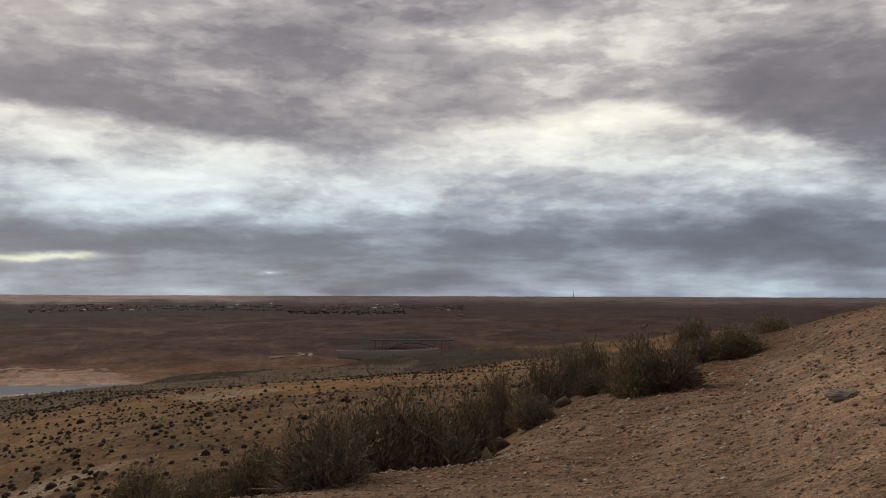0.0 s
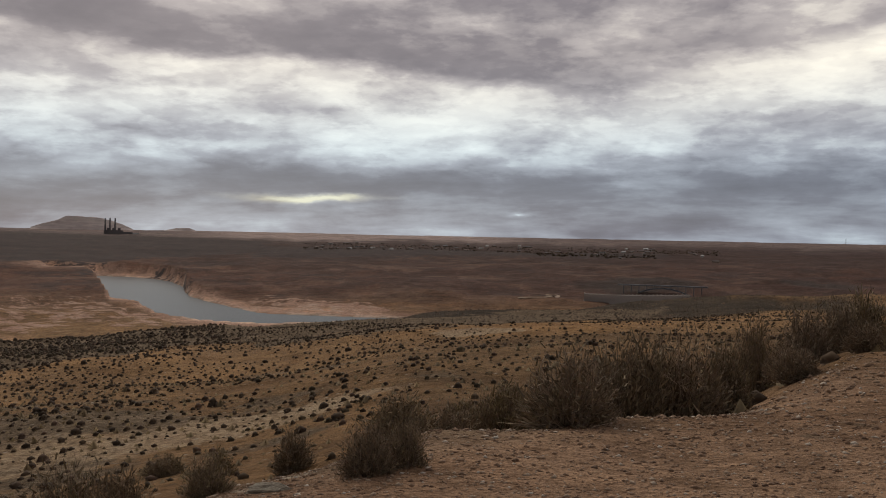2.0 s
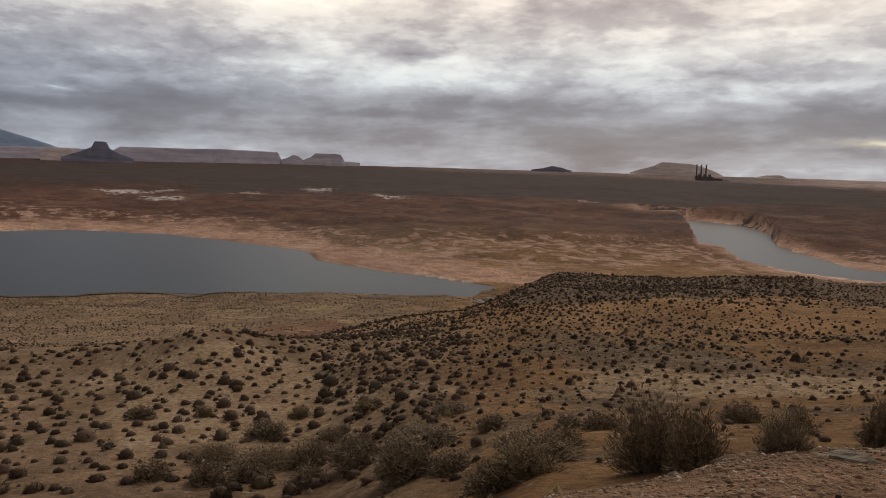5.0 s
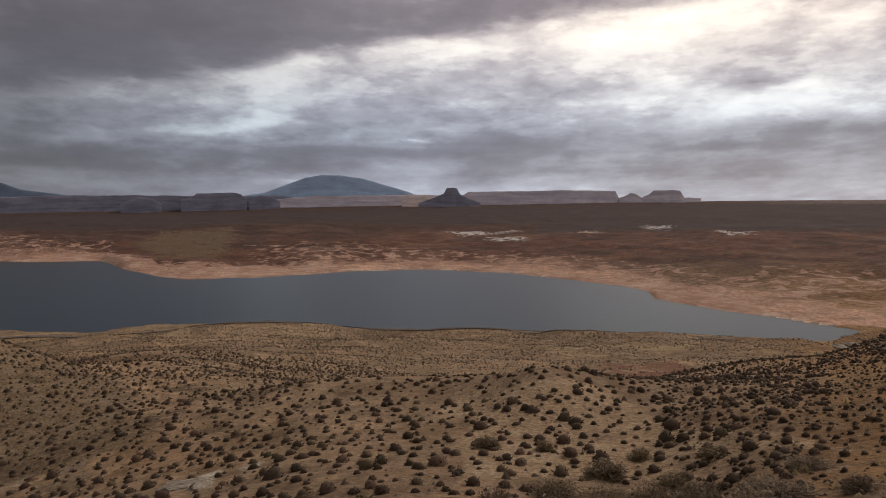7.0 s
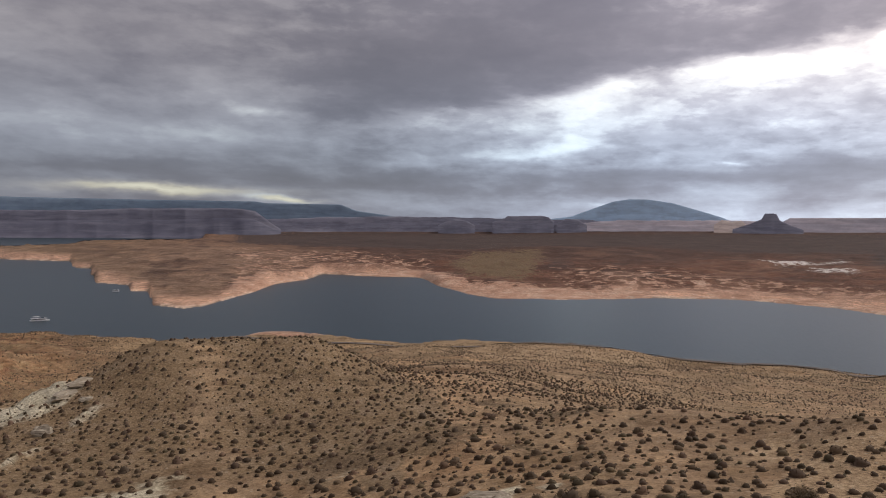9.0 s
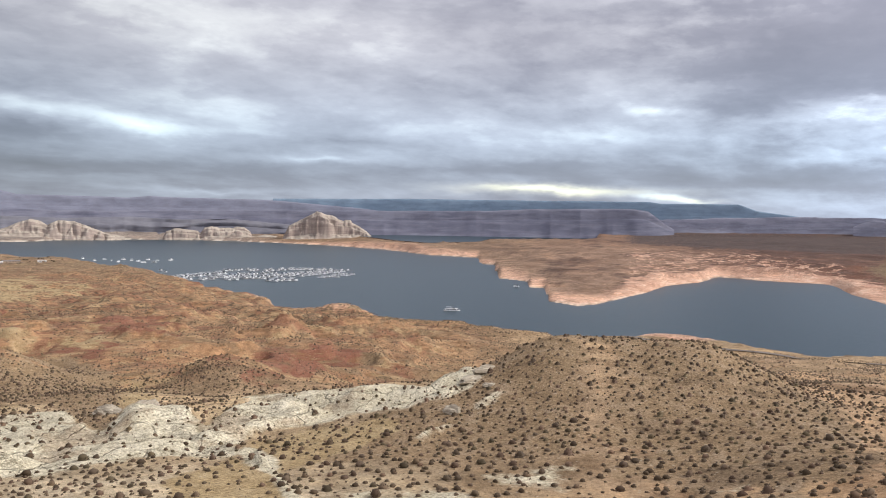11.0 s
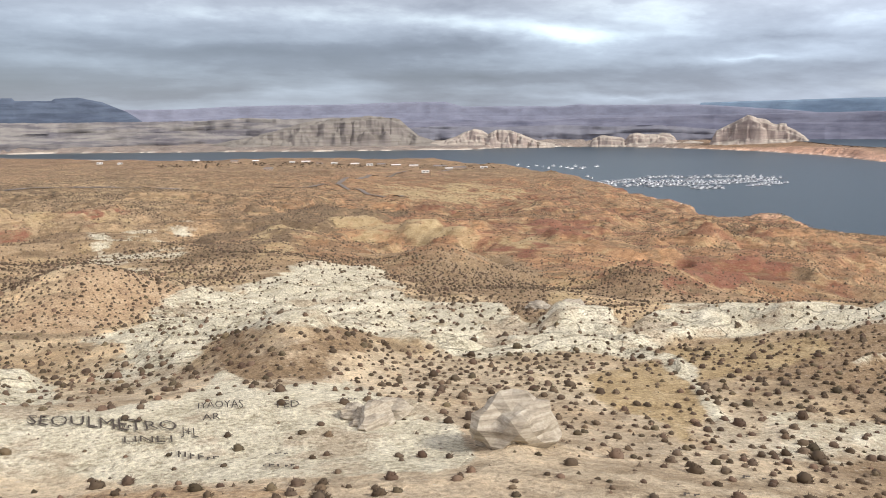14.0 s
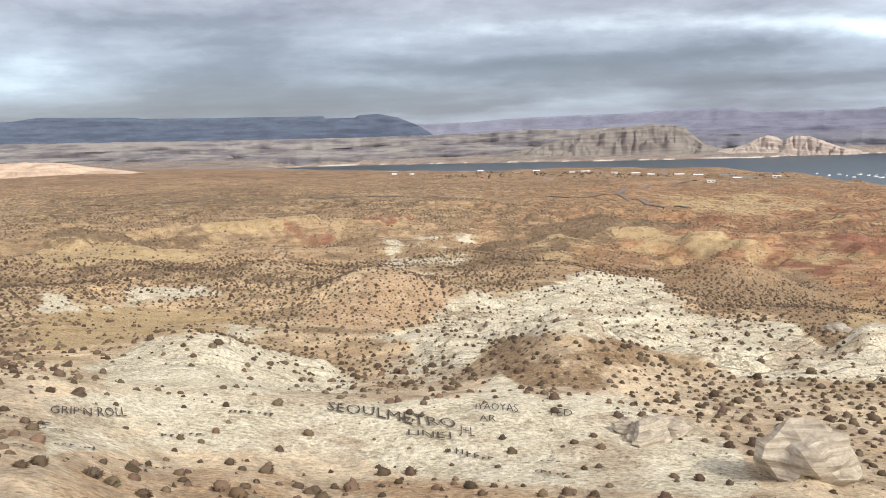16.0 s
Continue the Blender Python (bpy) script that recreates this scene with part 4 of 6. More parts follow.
    # how thickly far scrub speckles the ground
    speckle = smooth(450, 900, r) * smooth(-15, -120, shore) * (0.55 + 0.45 * smooth(110, 130, az)) * np.clip(0.85 + rough, 0.3, 1)
    return np.concatenate([col, speckle[:, None]], 1)


def build_ground():
    az = np.concatenate([np.arange(-34, 206, 0.23), np.arange(206, 326, 4.0)])
    r = np.concatenate([[0.0, 0.3, 0.7], np.geomspace(1.2, 20, 60)[:-1], np.geomspace(20, 45, 45)[:-1], np.geomspace(45, 330, 180)[:-1], np.geomspace(330, 4930, 210)])
    A, R = np.meshgrid(az, r, indexing="ij")
    a, d = A.ravel(), R.ravel()
    a2 = np.where(a > 300, a - 360, a)
    z, shore = land(a2, d)
    x, y = -np.sin(np.radians(a)) * d, np.cos(np.radians(a)) * d
    n, m = len(az), len(r)
    i, j = np.meshgrid(np.arange(n), np.arange(m - 1), indexing="ij")
    i2 = (i + 1) % n
    faces = np.stack([i * m + j, i * m + j + 1, i2 * m + j + 1, i2 * m + j], -1).reshape(-1, 4)[:, ::-1]
    hub = len(x)
    verts = np.concatenate([np.stack([x, y, z], -1), [[0, 0, EYE - 1.65]]])
    me = from_arrays("ground", verts, faces)
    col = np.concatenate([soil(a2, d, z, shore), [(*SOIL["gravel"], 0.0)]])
    for layer, kinds in COVERS.items():
        rgb = np.zeros((len(verts), 4))
        for k, kind in enumerate(kinds):
            rgb[:hub, k] = cover(kind, a2, d)
        me.color_attributes.new(layer, "FLOAT_COLOR", "POINT").data.foreach_set("color", rgb.astype(np.float32).ravel())
    fields = {"jointed": 0.12 + 0.88 * smooth(82, 112, d), "patchwork": smooth(116, 128, a2) * smooth(60, 130, d) * smooth(3000, 1800, d), "rust": smooth(118, 126, a2) * smooth(166, 150, a2) * smooth(300, 420, d) * smooth(1700, 1200, d)}
    for layer, value in fields.items():
        me.attributes.new(layer, "FLOAT", "POINT").data.foreach_set("value", np.append(value, 0).astype(np.float32))
    attr = me.color_attributes.new("soil", "FLOAT_COLOR", "POINT")
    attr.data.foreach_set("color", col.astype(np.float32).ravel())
    me.polygons.foreach_set("use_smooth", np.ones(len(faces), bool))
    me.materials.append(GROUND)
    return tagged(new("ground", me), "rolling desert ground of tan sand, pale slickrock and gravel", "ground", kind="structure")


build_ground()


def sheet(name, label, az0, az1, r0, r1, z, mat):
    a, s = np.linspace(az0, az1, 120), np.linspace(0, 1, 12)
    rows = np.array([(az0, r0, r1), (az1, r0, r1)] if r0 else NORTH_BAY, float).T
    lo, hi = np.interp(a, rows[0], rows[1])[:, None] - 12, np.interp(a, rows[0], rows[2])[:, None] + 12
    A, R = np.radians(a)[:, None] + 0 * s, lo * (hi / lo) ** s
    v = np.stack([-np.sin(A) * R, np.cos(A) * R, np.full_like(R, z)], -1).reshape(-1, 3)
    i, j = np.meshgrid(np.arange(119), np.arange(11), indexing="ij")
    f = np.stack([i * 12 + j, (i + 1) * 12 + j, (i + 1) * 12 + j + 1, i * 12 + j + 1], -1).reshape(-1, 4)
    me = from_arrays(name, v, f)
    me.materials.append(mat)
    return tagged(new(name, me), label, "water", kind="structure")


sheet("water", "calm dark blue-grey reservoir water between desert shores", 2, 190, 600, 4700, 0.0, WATER)
sheet("water", "distant arm of blue-grey lake water below mesas", 112, 138, None, None, BAY_LEVEL, WATER)


# ---- loose stones on the trodden top ----
def stone_material():
    mat, n, b = material("gravel_stones")
    tint = n.add("ShaderNodeVertexColor", layer_name="tint").outputs[0]
    pos = n.add("ShaderNodeTexCoord").outputs["Object"]
    c = n.ramp(tint, [(0.0, (0.17, 0.105, 0.07)), (0.35, (0.34, 0.215, 0.135)), (0.7, (0.44, 0.305, 0.205)), (0.9, (0.54, 0.42, 0.31)), (1.0, (0.78, 0.70, 0.60))])
    c = n.mix(1.0, c, n.ramp(n.noise(pos, 60.0, 3.0), [(0.3, (0.8, 0.8, 0.8)), (0.7, (1.15, 1.15, 1.15))]), "MULTIPLY")
    n.put(b.inputs["Base Color"], c)
    n.put(b.inputs["Roughness"], 0.9)
    return mat


def scatter_stones(name, label, count, az0, az1, r0, r1, lo, hi, seed, flat=0.55):
    rng = np.random.RandomState(seed)
    az = rng.uniform(az0, az1, count)
    r = r0 * (r1 / r0) ** rng.uniform(0, 1, count)
    size = lo * (hi / lo) ** (rng.uniform(0, 1, count) ** 2.2) * np.clip(r / 7, 0.8, 2.2)
    on = r < np.interp(az, [-34, -24, -20, -12, -4, 2, 12, 18, 30, 38, 46, 55], [60, 40, 30, 20, 14, 12.5, 11.5, 9.5, 8.5, 8, 8, 7])
    az, r, size = az[on], r[on], size[on]
    z, _ = land(az, r)
    x, y = -np.sin(np.radians(az)) * r, np.cos(np.radians(az)) * r
    octa = np.array([(1, 0, 0), (-1, 0, 0), (0, 1, 0), (0, -1, 0), (0, 0, 1), (0, 0, -1)], float)
    tri = np.array([(0, 2, 4), (2, 1, 4), (1, 3, 4), (3, 0, 4), (2, 0, 5), (1, 2, 5), (3, 1, 5), (0, 3, 5)])
    m = len(x)
    v = octa[None] * rng.uniform(0.6, 1.3, (m, 6, 1)) + rng.normal(0, 0.18, (m, 6, 3))
    turn = rng.uniform(0, 2 * math.pi, m)
    c, s = np.cos(turn)[:, None], np.sin(turn)[:, None]
    px = (v[..., 0] * c - v[..., 1] * s) * size[:, None] + x[:, None]
    py = (v[..., 0] * s + v[..., 1] * c) * size[:, None] + y[:, None]
    pz = v[..., 2] * (size * flat)[:, None] + z[:, None] + size[:, None] * 0.1
    me = from_arrays(name, np.stack([px, py, pz], -1).reshape(-1, 3), (tri[None] + np.arange(m)[:, None, None] * 6).reshape(-1, 3))
    t = np.repeat(rng.uniform(0, 1, m), 6)
    attr = me.color_attributes.new("tint", "FLOAT_COLOR", "POINT")
    attr.data.foreach_set("color", np.stack([t, t, t, np.ones_like(t)], -1).astype(np.float32).ravel())
    me.materials.append(STONE)
    return tagged(new(name, me), label, "gravel", kind="stuff")


STONE = stone_material()
scatter_stones("gravel", "loose reddish-brown and grey gravel over packed earth", 42000, -34, 52, 3.4, 34, 0.007, 0.036, 71)


# ---- far rock: mesas, buttes and castle rocks ----
def rock_material(name, pale, deep, layers=0.05, streaks=0.0):
    """Two materials of one rock: its cliffs, and the lighter rubble slopes under them."""
    made = []
    for kind, lo, hi in (("cliff", 0.36, 0.54), ("talus", 0.46, 0.68)):
        mat, n, b = material(name + "_" + kind)
        pos = n.add("ShaderNodeTexCoord").outputs["Object"]
        bent = n.vmath("ADD", pos, n.vmath("MULTIPLY", n.noise(pos, 0.012, 4.0, 0.6, colour=True), (60.0, 60.0, 14.0)))
        strata = n.noise(n.mapping(bent, scale=(0.08, 0.08, 1.0)), layers, 5.0, 0.6)
        blot = n.noise(n.mapping(bent, scale=(0.5, 0.5, 1.6)), 0.022, 6.0, 0.65)
        c = n.mix(n.span(strata, lo, hi), deep, pale)
        if streaks:
            runs = n.noise(n.mapping(bent, scale=(1.0, 1.0, 0.25)), 0.022, 6.0, 0.7)
            c = n.mix(n.math("MULTIPLY", n.span(runs, 0.46, 0.62), streaks), c, deep)
        c = n.mix(1.0, c, n.ramp(blot, [(0.36, (0.87, 0.86, 0.86)), (0.5, (1, 1, 1)), (0.64, (1.1, 1.1, 1.09))]), "MULTIPLY")
        n.put(b.inputs["Base Color"], c)
        n.put(b.inputs["Roughness"], 0.95)
        n.put(b.inputs["Specular IOR Level"], 0.1)
        made.append(mat)
    return made


# distance haze is put into the bluish, purple and lilac base colours
BLUE_HAZE_ROCK = rock_material("blue_mesa_rock", (0.21, 0.285, 0.37), (0.18, 0.25, 0.33))
PURPLE_HAZE_ROCK = rock_material("purple_mesa_rock", (0.205, 0.215, 0.272), (0.185, 0.195, 0.25))
DARK_HAZE_ROCK = rock_material("dark_mesa_rock", (0.092, 0.115, 0.158), (0.066, 0.083, 0.118))
BROWN_HAZE_ROCK = rock_material("brown_mesa_rock", (0.185, 0.19, 0.24), (0.13, 0.134, 0.18))
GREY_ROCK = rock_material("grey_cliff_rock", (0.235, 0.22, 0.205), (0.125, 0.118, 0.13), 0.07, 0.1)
LILAC_HAZE_ROCK = rock_material("lilac_butte_rock", (0.72, 0.66, 0.70), (0.56, 0.53, 0.58))
SLATE_HAZE_ROCK = rock_material("slate_butte_rock", (0.30, 0.305, 0.37), (0.20, 0.205, 0.26))
DOME_HAZE_ROCK = rock_material("blue_dome_rock", (0.46, 0.63, 0.80), (0.42, 0.58, 0.75))
# a break of sun on far rock, painted as a very pale base colour
SUN_TINTED_ROCK = rock_material("sunlit_mesa_rock", (0.92, 0.80, 0.72), (0.70, 0.58, 0.53), 0.09)
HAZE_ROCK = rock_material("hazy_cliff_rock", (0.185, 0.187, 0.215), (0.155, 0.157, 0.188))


def formation(name, label, tops, r, mat, depth=120, apron=90, rugged=1.0, cap=0.55, step=0.07, seed=0.0, freq=1.0, tiers=False):
    """A standing mass of rock: bearing and height above the horizon of its top edge, from one end to the other, at distance r."""
    a = np.arange(tops[0][0], tops[-1][0] + step, step)
    q = a * freq
    el = np.interp(a, [t[0] for t in tops], [t[1] for t in tops])
    top = EYE + r * np.tan(np.radians(el)) + fbm(q * 2.2 + seed, a * 0 + seed, 4) * 9 * rugged + fbm(q * 9 + seed, a * 0, 3) * 4 * rugged
    base = np.pad(land(a, np.full_like(a, r - apron))[0] - 4, 20, mode="edge")
    base = np.minimum(np.convolve(base, np.ones(41) / 41, "valid"), base[20:-20])
    base = np.convolve(np.pad(base, 20, mode="edge"), np.ones(41) / 41, "valid")
    high = np.maximum(top - base, 2.0)
    front = r + fbm(q * 0.7 + seed, a * 0 + 3.3, 3) * apron * 0.5 + np.abs(fbm(q * 1.6 + seed, a * 0 + 7.7, 2)) * apron * 0.12
    shape = [(-1.0, 0.0), (-0.75, 0.10), (-0.5, 0.24), (-0.3, cap * 0.85), (-0.2, cap), (-0.12, cap + 0.04), (-0.03, 0.80), (0.0, 0.93), (0.05, 0.97), (0.12, 1.0)]
    if tiers:
        shape = [(-1.0, 0.0), (-0.80, 0.10), (-0.76, 0.24), (-0.55, 0.32), (-0.50, 0.50), (-0.33, 0.58), (-0.28, 0.76), (-0.1, 0.84), (-0.05, 0.96), (0.12, 1.0)]
    cols = []
    for k, (s, h) in enumerate(shape):
        wander = fbm(q * 0.55 + k * 0.8 + seed, a * 0 + k * 0.21, 4) * apron * 0.45 * tiers
        gully = np.abs(fbm(q * 1.1 + seed * 3, q * 0 + 1.7, 3)) * (1 - k / 5 if k < 5 else 0.0) * 0.9
        rr = front + wander + s * apron * (1 - gully) + fbm(q * 2.5 + k * 0.35 + seed, a * 0 + k * 0.37, 3) * apron * 0.05 * rugged
        zz = base + high * np.clip(h + fbm(q * 2 + k * 0.4 + seed, a * 0 + k * 0.5, 3) * 0.10 * rugged * (0 < k < 9), 0, 1)
        cols.append(np.stack([rr, zz], -1))
    cols.append(np.stack([np.minimum(r + depth + 0 * a, 4925), top - 1], -1))
    cols.append(np.stack([np.minimum(r + depth + 15 + 0 * a, 4935), base], -1))
    p = np.stack(cols, 1)
    x, y = -np.sin(np.radians(a))[:, None] * p[..., 0], np.cos(np.radians(a))[:, None] * p[..., 0]
    v = np.stack([x, y, p[..., 1]], -1)
    thing = tagged(new(name), label, "rock formation", group="mesas and buttes")
    for piece, k0, k1 in (("talus_slope", 0, 5), ("cliff_band", 5, 9), ("cap_rock", 9, p.shape[1] - 1)):
        w = v[:, k0:k1 + 1]
        n, m = w.shape[:2]
        i, j = np.meshgrid(np.arange(n - 1), np.arange(m - 1), indexing="ij")
        f = np.stack([i * m + j, (i + 1) * m + j, (i + 1) * m + j + 1, i * m + j + 1], -1).reshape(-1, 4)
        me = from_arrays(piece, w.reshape(-1, 3), f)
        me.polygons.foreach_set("use_smooth", np.ones(len(f), bool))
        me.materials.append(mat[piece == "talus_slope"])
        new(piece, me).parent = thing
    return thing


formation("mountain", "broad haze-blue dome mountain behind a rain shower", [(78.3, 0.1), (79.5, 0.6), (81, 1.05), (82.7, 1.54), (84.2, 1.75), (85.4, 1.76), (86.5, 1.6), (88, 1.05), (89.2, 0.6), (91, 0.35), (93, 0.1)], 4870, DOME_HAZE_ROCK, 40, 60, 0.1, 0.5, freq=0.35)
formation("mesa", "long haze-blue flat-topped mesa far behind the lake", [(99.5, 0.2), (102, 0.55), (103.9, 0.8), (105, 1.22), (110, 1.23), (110.6, 1.33), (115.3, 1.34), (127, 1.34), (136, 1.2)], 4890, BLUE_HAZE_ROCK, 30, 70, 0.12, freq=0.35)
formation("mesa", "hazy purple mesa with a raised flat cap", [(128.5, 0.45), (130.8, 0.69), (133.7, 0.91), (135.5, 1.04), (137, 1.10), (141.7, 1.12), (143.9, 1.18), (145.2, 1.06), (148, 1.1), (151.6, 1.12), (152.8, 1.45), (157, 1.40), (159, 1.31), (163.9, 1.28), (167.5, 1.19), (169.6, 1.05), (175, 1.0)], 4850, PURPLE_HAZE_ROCK, 60, 120, 0.3, 0.62, seed=4, freq=0.35)
formation("mesa", "dark slate-coloured mesa under a rain cloud", [(172.6, 0.28), (173.5, 0.9), (174.9, 1.5), (176.3, 1.78), (177.6, 1.70), (177.8, 1.56), (179.8, 1.54), (179.95, 1.7), (184.2, 1.73), (191.5, 1.78), (192, 1.88), (197.5, 1.94), (199, 1.72), (203, 1.6), (206, 1.5)], 4760, DARK_HAZE_ROCK, 120, 140, 0.25, 0.6, seed=7, freq=0.35)
formation("mesa", "hazy dark brown stepped mesa beyond the north bay", [(109.0, -0.5), (109.6, -0.14), (110.1, 0.27), (110.7, 0.72), (111.6, 0.85), (114.5, 0.82), (118.4, 0.76), (121, 0.6), (125.5, 0.53), (130, 0.49), (136.6, 0.42), (141.7, 0.3), (146.4, 0.2), (156, 0.2), (166, 0.1)], 4730, BROWN_HAZE_ROCK, 140, 150, 0.4, 0.6, seed=11, freq=0.35)
formation("cliff", "low hazy purple line of cliffs", [(60, 0.1), (76, 0.3), (78, 0.4), (86, 0.36), (89, 0.1), (91, -0.45)], 4820, LILAC_HAZE_ROCK, 60, 60, 0.5, seed=2, freq=0.5)
formation("cliff", "low blue-grey line of cliffs in the haze", [(83, -0.45), (85, 0.0), (88, 0.36), (92, 0.38), (98, 0.44), (102, 0.42), (106, 0.34), (111, 0.1)], 4840, SLATE_HAZE_ROCK, 50, 60, 0.5, seed=26, freq=0.5)
formation("mesa", "long hazy pinkish flat-topped mesa", [(65.3, 0.2), (65.5, 0.6), (68.9, 0.67), (72, 0.62), (75.4, 0.6), (75.9, 0.3)], 4780, LILAC_HAZE_ROCK, 100, 60, 0.2, seed=3, freq=0.5)
formation("butte", "hazy block-shaped sandstone butte", [(61.0, 0.05), (61.3, 0.58), (61.6, 0.62), (63.0, 0.62), (63.3, 0.35), (63.7, 0.2)], 4740, LILAC_HAZE_ROCK, 80, 40, 0.25, seed=5)
formation("butte", "small hazy rock spires beside a butte", [(63.7, 0.1), (64.2, 0.4), (64.5, 0.48), (64.8, 0.3), (65.2, 0.15)], 4745, LILAC_HAZE_ROCK, 60, 40, 0.4, seed=6)
formation("butte", "dark tower butte with a flat top and sloping skirt", [(74.6, -0.15), (75.4, 0.15), (76.0, 0.45), (76.2, 0.82), (76.4, 0.88), (76.9, 0.88), (77.1, 0.5), (77.8, 0.2), (78.8, -0.15)], 4600, SLATE_HAZE_ROCK, 70, 60, 0.15, 0.35, 0.04)
formation("butte", "dark flat butte in the haze", [(90.4, 0.2), (90.8, 0.5), (91.3, 0.61), (93.6, 0.55), (93.9, 0.3), (94.6, 0.15)], 4720, SLATE_HAZE_ROCK, 80, 50, 0.3, seed=9)
formation("butte", "small dark butte in the haze", [(95.8, -0.1), (96.4, 0.2), (97.2, 0.32), (97.8, 0.15), (98.3, -0.1)], 4700, SLATE_HAZE_ROCK, 60, 40, 0.4, seed=10)
formation("butte", "small dark rounded butte in the haze", [(88.2, 0.0), (88.8, 0.35), (89.6, 0.42), (90.2, 0.1)], 4710, SLATE_HAZE_ROCK, 60, 40, 0.4, seed=12)
formation("butte", "sunlit orange knob beside the tower butte", [(77.9, 0.0), (78.3, 0.42), (78.8, 0.3), (79.5, 0.45), (80.0, 0.1)], 4640, SUN_TINTED_ROCK, 60, 40, 0.5, seed=13)
formation("mesa", "sunlit pale mesa behind the power station", [(35.8, 0.0), (36.4, 0.25), (37.2, 0.55), (38.0, 0.7), (39.7, 0.78), (40.2, 0.5), (41.0, 0.3), (41.7, 0.05)], 4800, SUN_TINTED_ROCK, 80, 60, 0.6, seed=14)
formation("butte", "small distant butte on the plain", [(45.6, 0.0), (46.3, 0.2), (46.9, 0.3), (47.5, 0.12), (48.3, 0.0)], 4800, SLATE_HAZE_ROCK, 60, 40, 0.2, seed=15)
formation("butte", "low pale knoll on the horizon", [(31.8, -0.05), (32.4, 0.15), (33.2, 0.12), (33.9, -0.05)], 4820, SUN_TINTED_ROCK, 60, 40, 0.3, seed=16)
def crag(name, label, tops, r, mat, deep=220.0, seed=0.0, flute=1.0, step=0.025, foot=0.30):
    """A free-standing crag: a rubble skirt, a fluted cliff, ledges and a rounded back. Bearing and height above the horizon of its skyline, at distance r."""
    a = np.arange(tops[0][0], tops[-1][0] + step, step)
    s = np.concatenate([np.linspace(0, 0.24, 9), np.linspace(0.25, 0.56, 26), np.linspace(0.58, 1.0, 10)])
    A, S = np.meshgrid(a, s, indexing="ij")
    el = np.interp(A, [t[0] for t in tops], [t[1] for t in tops])
    base = np.minimum(land(a, np.full_like(a, r - deep * 0.5))[0], land(a, np.full_like(a, r))[0])
    base = np.convolve(np.pad(base, 20, mode="edge"), np.ones(41) / 41, "valid")[:, None] - 3
    high = np.maximum(EYE + r * np.tan(np.radians(el)) - base, 1.0)
    u, v = A * r * math.pi / 180, S * deep
    q = S + smooth(0.0, 0.22, S) * (fbm(u / 105 + seed, v / 120, 3) * 0.38 + (np.abs(fbm(u / 52 + seed * 2, v / 110 + 3, 3)) - 0.12) * 0.42 * flute + fbm(u / 15, v / 40 + seed, 3) * 0.05 * flute)
    rise = foot * smooth(0.0, 0.30, q) ** 1.3 + (0.62 - foot) * smooth(0.28, 0.39, q) + 0.06 * smooth(0.38, 0.43, q) + 0.17 * smooth(0.42, 0.50, q) + 0.15 * smooth(0.46, 0.72, q)
    z = base + high * rise * (1 - smooth(0.80, 1.0, S)) + fbm(u / 26 + seed, v / 26, 3) * 0.05 * high
    z = np.minimum(z, EYE + (r + (S - 0.5) * deep) * np.tan(np.radians(el)) + 1.0)
    rr = r + (S - 0.5) * deep
    w = np.stack([-np.sin(np.radians(A)) * rr, np.cos(np.radians(A)) * rr, z], -1)
    thing = tagged(new(name), label, "rock formation", group="mesas and buttes")
    for piece, k0, k1 in (("talus_slope", 0, 12), ("cliff_band", 12, 30), ("cap_rock", 30, len(s) - 1)):
        p = w[:, k0:k1 + 1]
        n, m = p.shape[:2]
        i, j = np.meshgrid(np.arange(n - 1), np.arange(m - 1), indexing="ij")
        me = from_arrays(piece, p.reshape(-1, 3), np.stack([i * m + j, (i + 1) * m + j, (i + 1) * m + j + 1, i * m + j + 1], -1).reshape(-1, 4)[:, ::-1])
        me.materials.append(mat)
        new(piece, me).parent = thing
    return thing


def crag_material(name, cap, face, skirt):
    """Sandstone that is dark and streaked on its steep faces and pale on its ledges."""
    mat, n, b = material(name)
    pos = n.add("ShaderNodeTexCoord").outputs["Object"]
    up = n.add("ShaderNodeSeparateXYZ")
    n.put(up.inputs[0], n.add("ShaderNodeNewGeometry").outputs["True Normal"])
    grain = n.noise(pos, 0.035, 6.0, 0.66)
    streak = n.noise(n.mapping(pos, scale=(1.0, 1.0, 0.18)), 0.06, 5.0, 0.65)
    strata = n.noise(n.mapping(pos, scale=(0.06, 0.06, 1.0)), 0.09, 4.0, 0.6)
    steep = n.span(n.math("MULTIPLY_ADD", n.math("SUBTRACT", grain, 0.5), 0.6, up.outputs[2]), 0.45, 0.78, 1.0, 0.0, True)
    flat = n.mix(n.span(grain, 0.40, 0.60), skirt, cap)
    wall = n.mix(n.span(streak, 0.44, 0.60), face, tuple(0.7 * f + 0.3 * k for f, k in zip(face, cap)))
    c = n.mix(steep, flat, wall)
    c = n.mix(1.0, c, n.ramp(strata, [(0.38, (0.80, 0.78, 0.77)), (0.5, (1, 1, 1)), (0.62, (1.12, 1.11, 1.10))]), "MULTIPLY")
    n.put(b.inputs["Base Color"], c)
    n.put(b.inputs["Roughness"], 0.95)
    n.put(b.inputs["Specular IOR Level"], 0.1)
    return mat


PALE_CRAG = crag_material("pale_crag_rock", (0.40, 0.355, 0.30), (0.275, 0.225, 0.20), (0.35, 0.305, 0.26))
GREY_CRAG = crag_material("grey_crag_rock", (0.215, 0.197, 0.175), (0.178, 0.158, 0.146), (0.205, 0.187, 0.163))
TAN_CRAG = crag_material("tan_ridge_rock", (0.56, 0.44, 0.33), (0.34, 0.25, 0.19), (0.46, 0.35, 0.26))


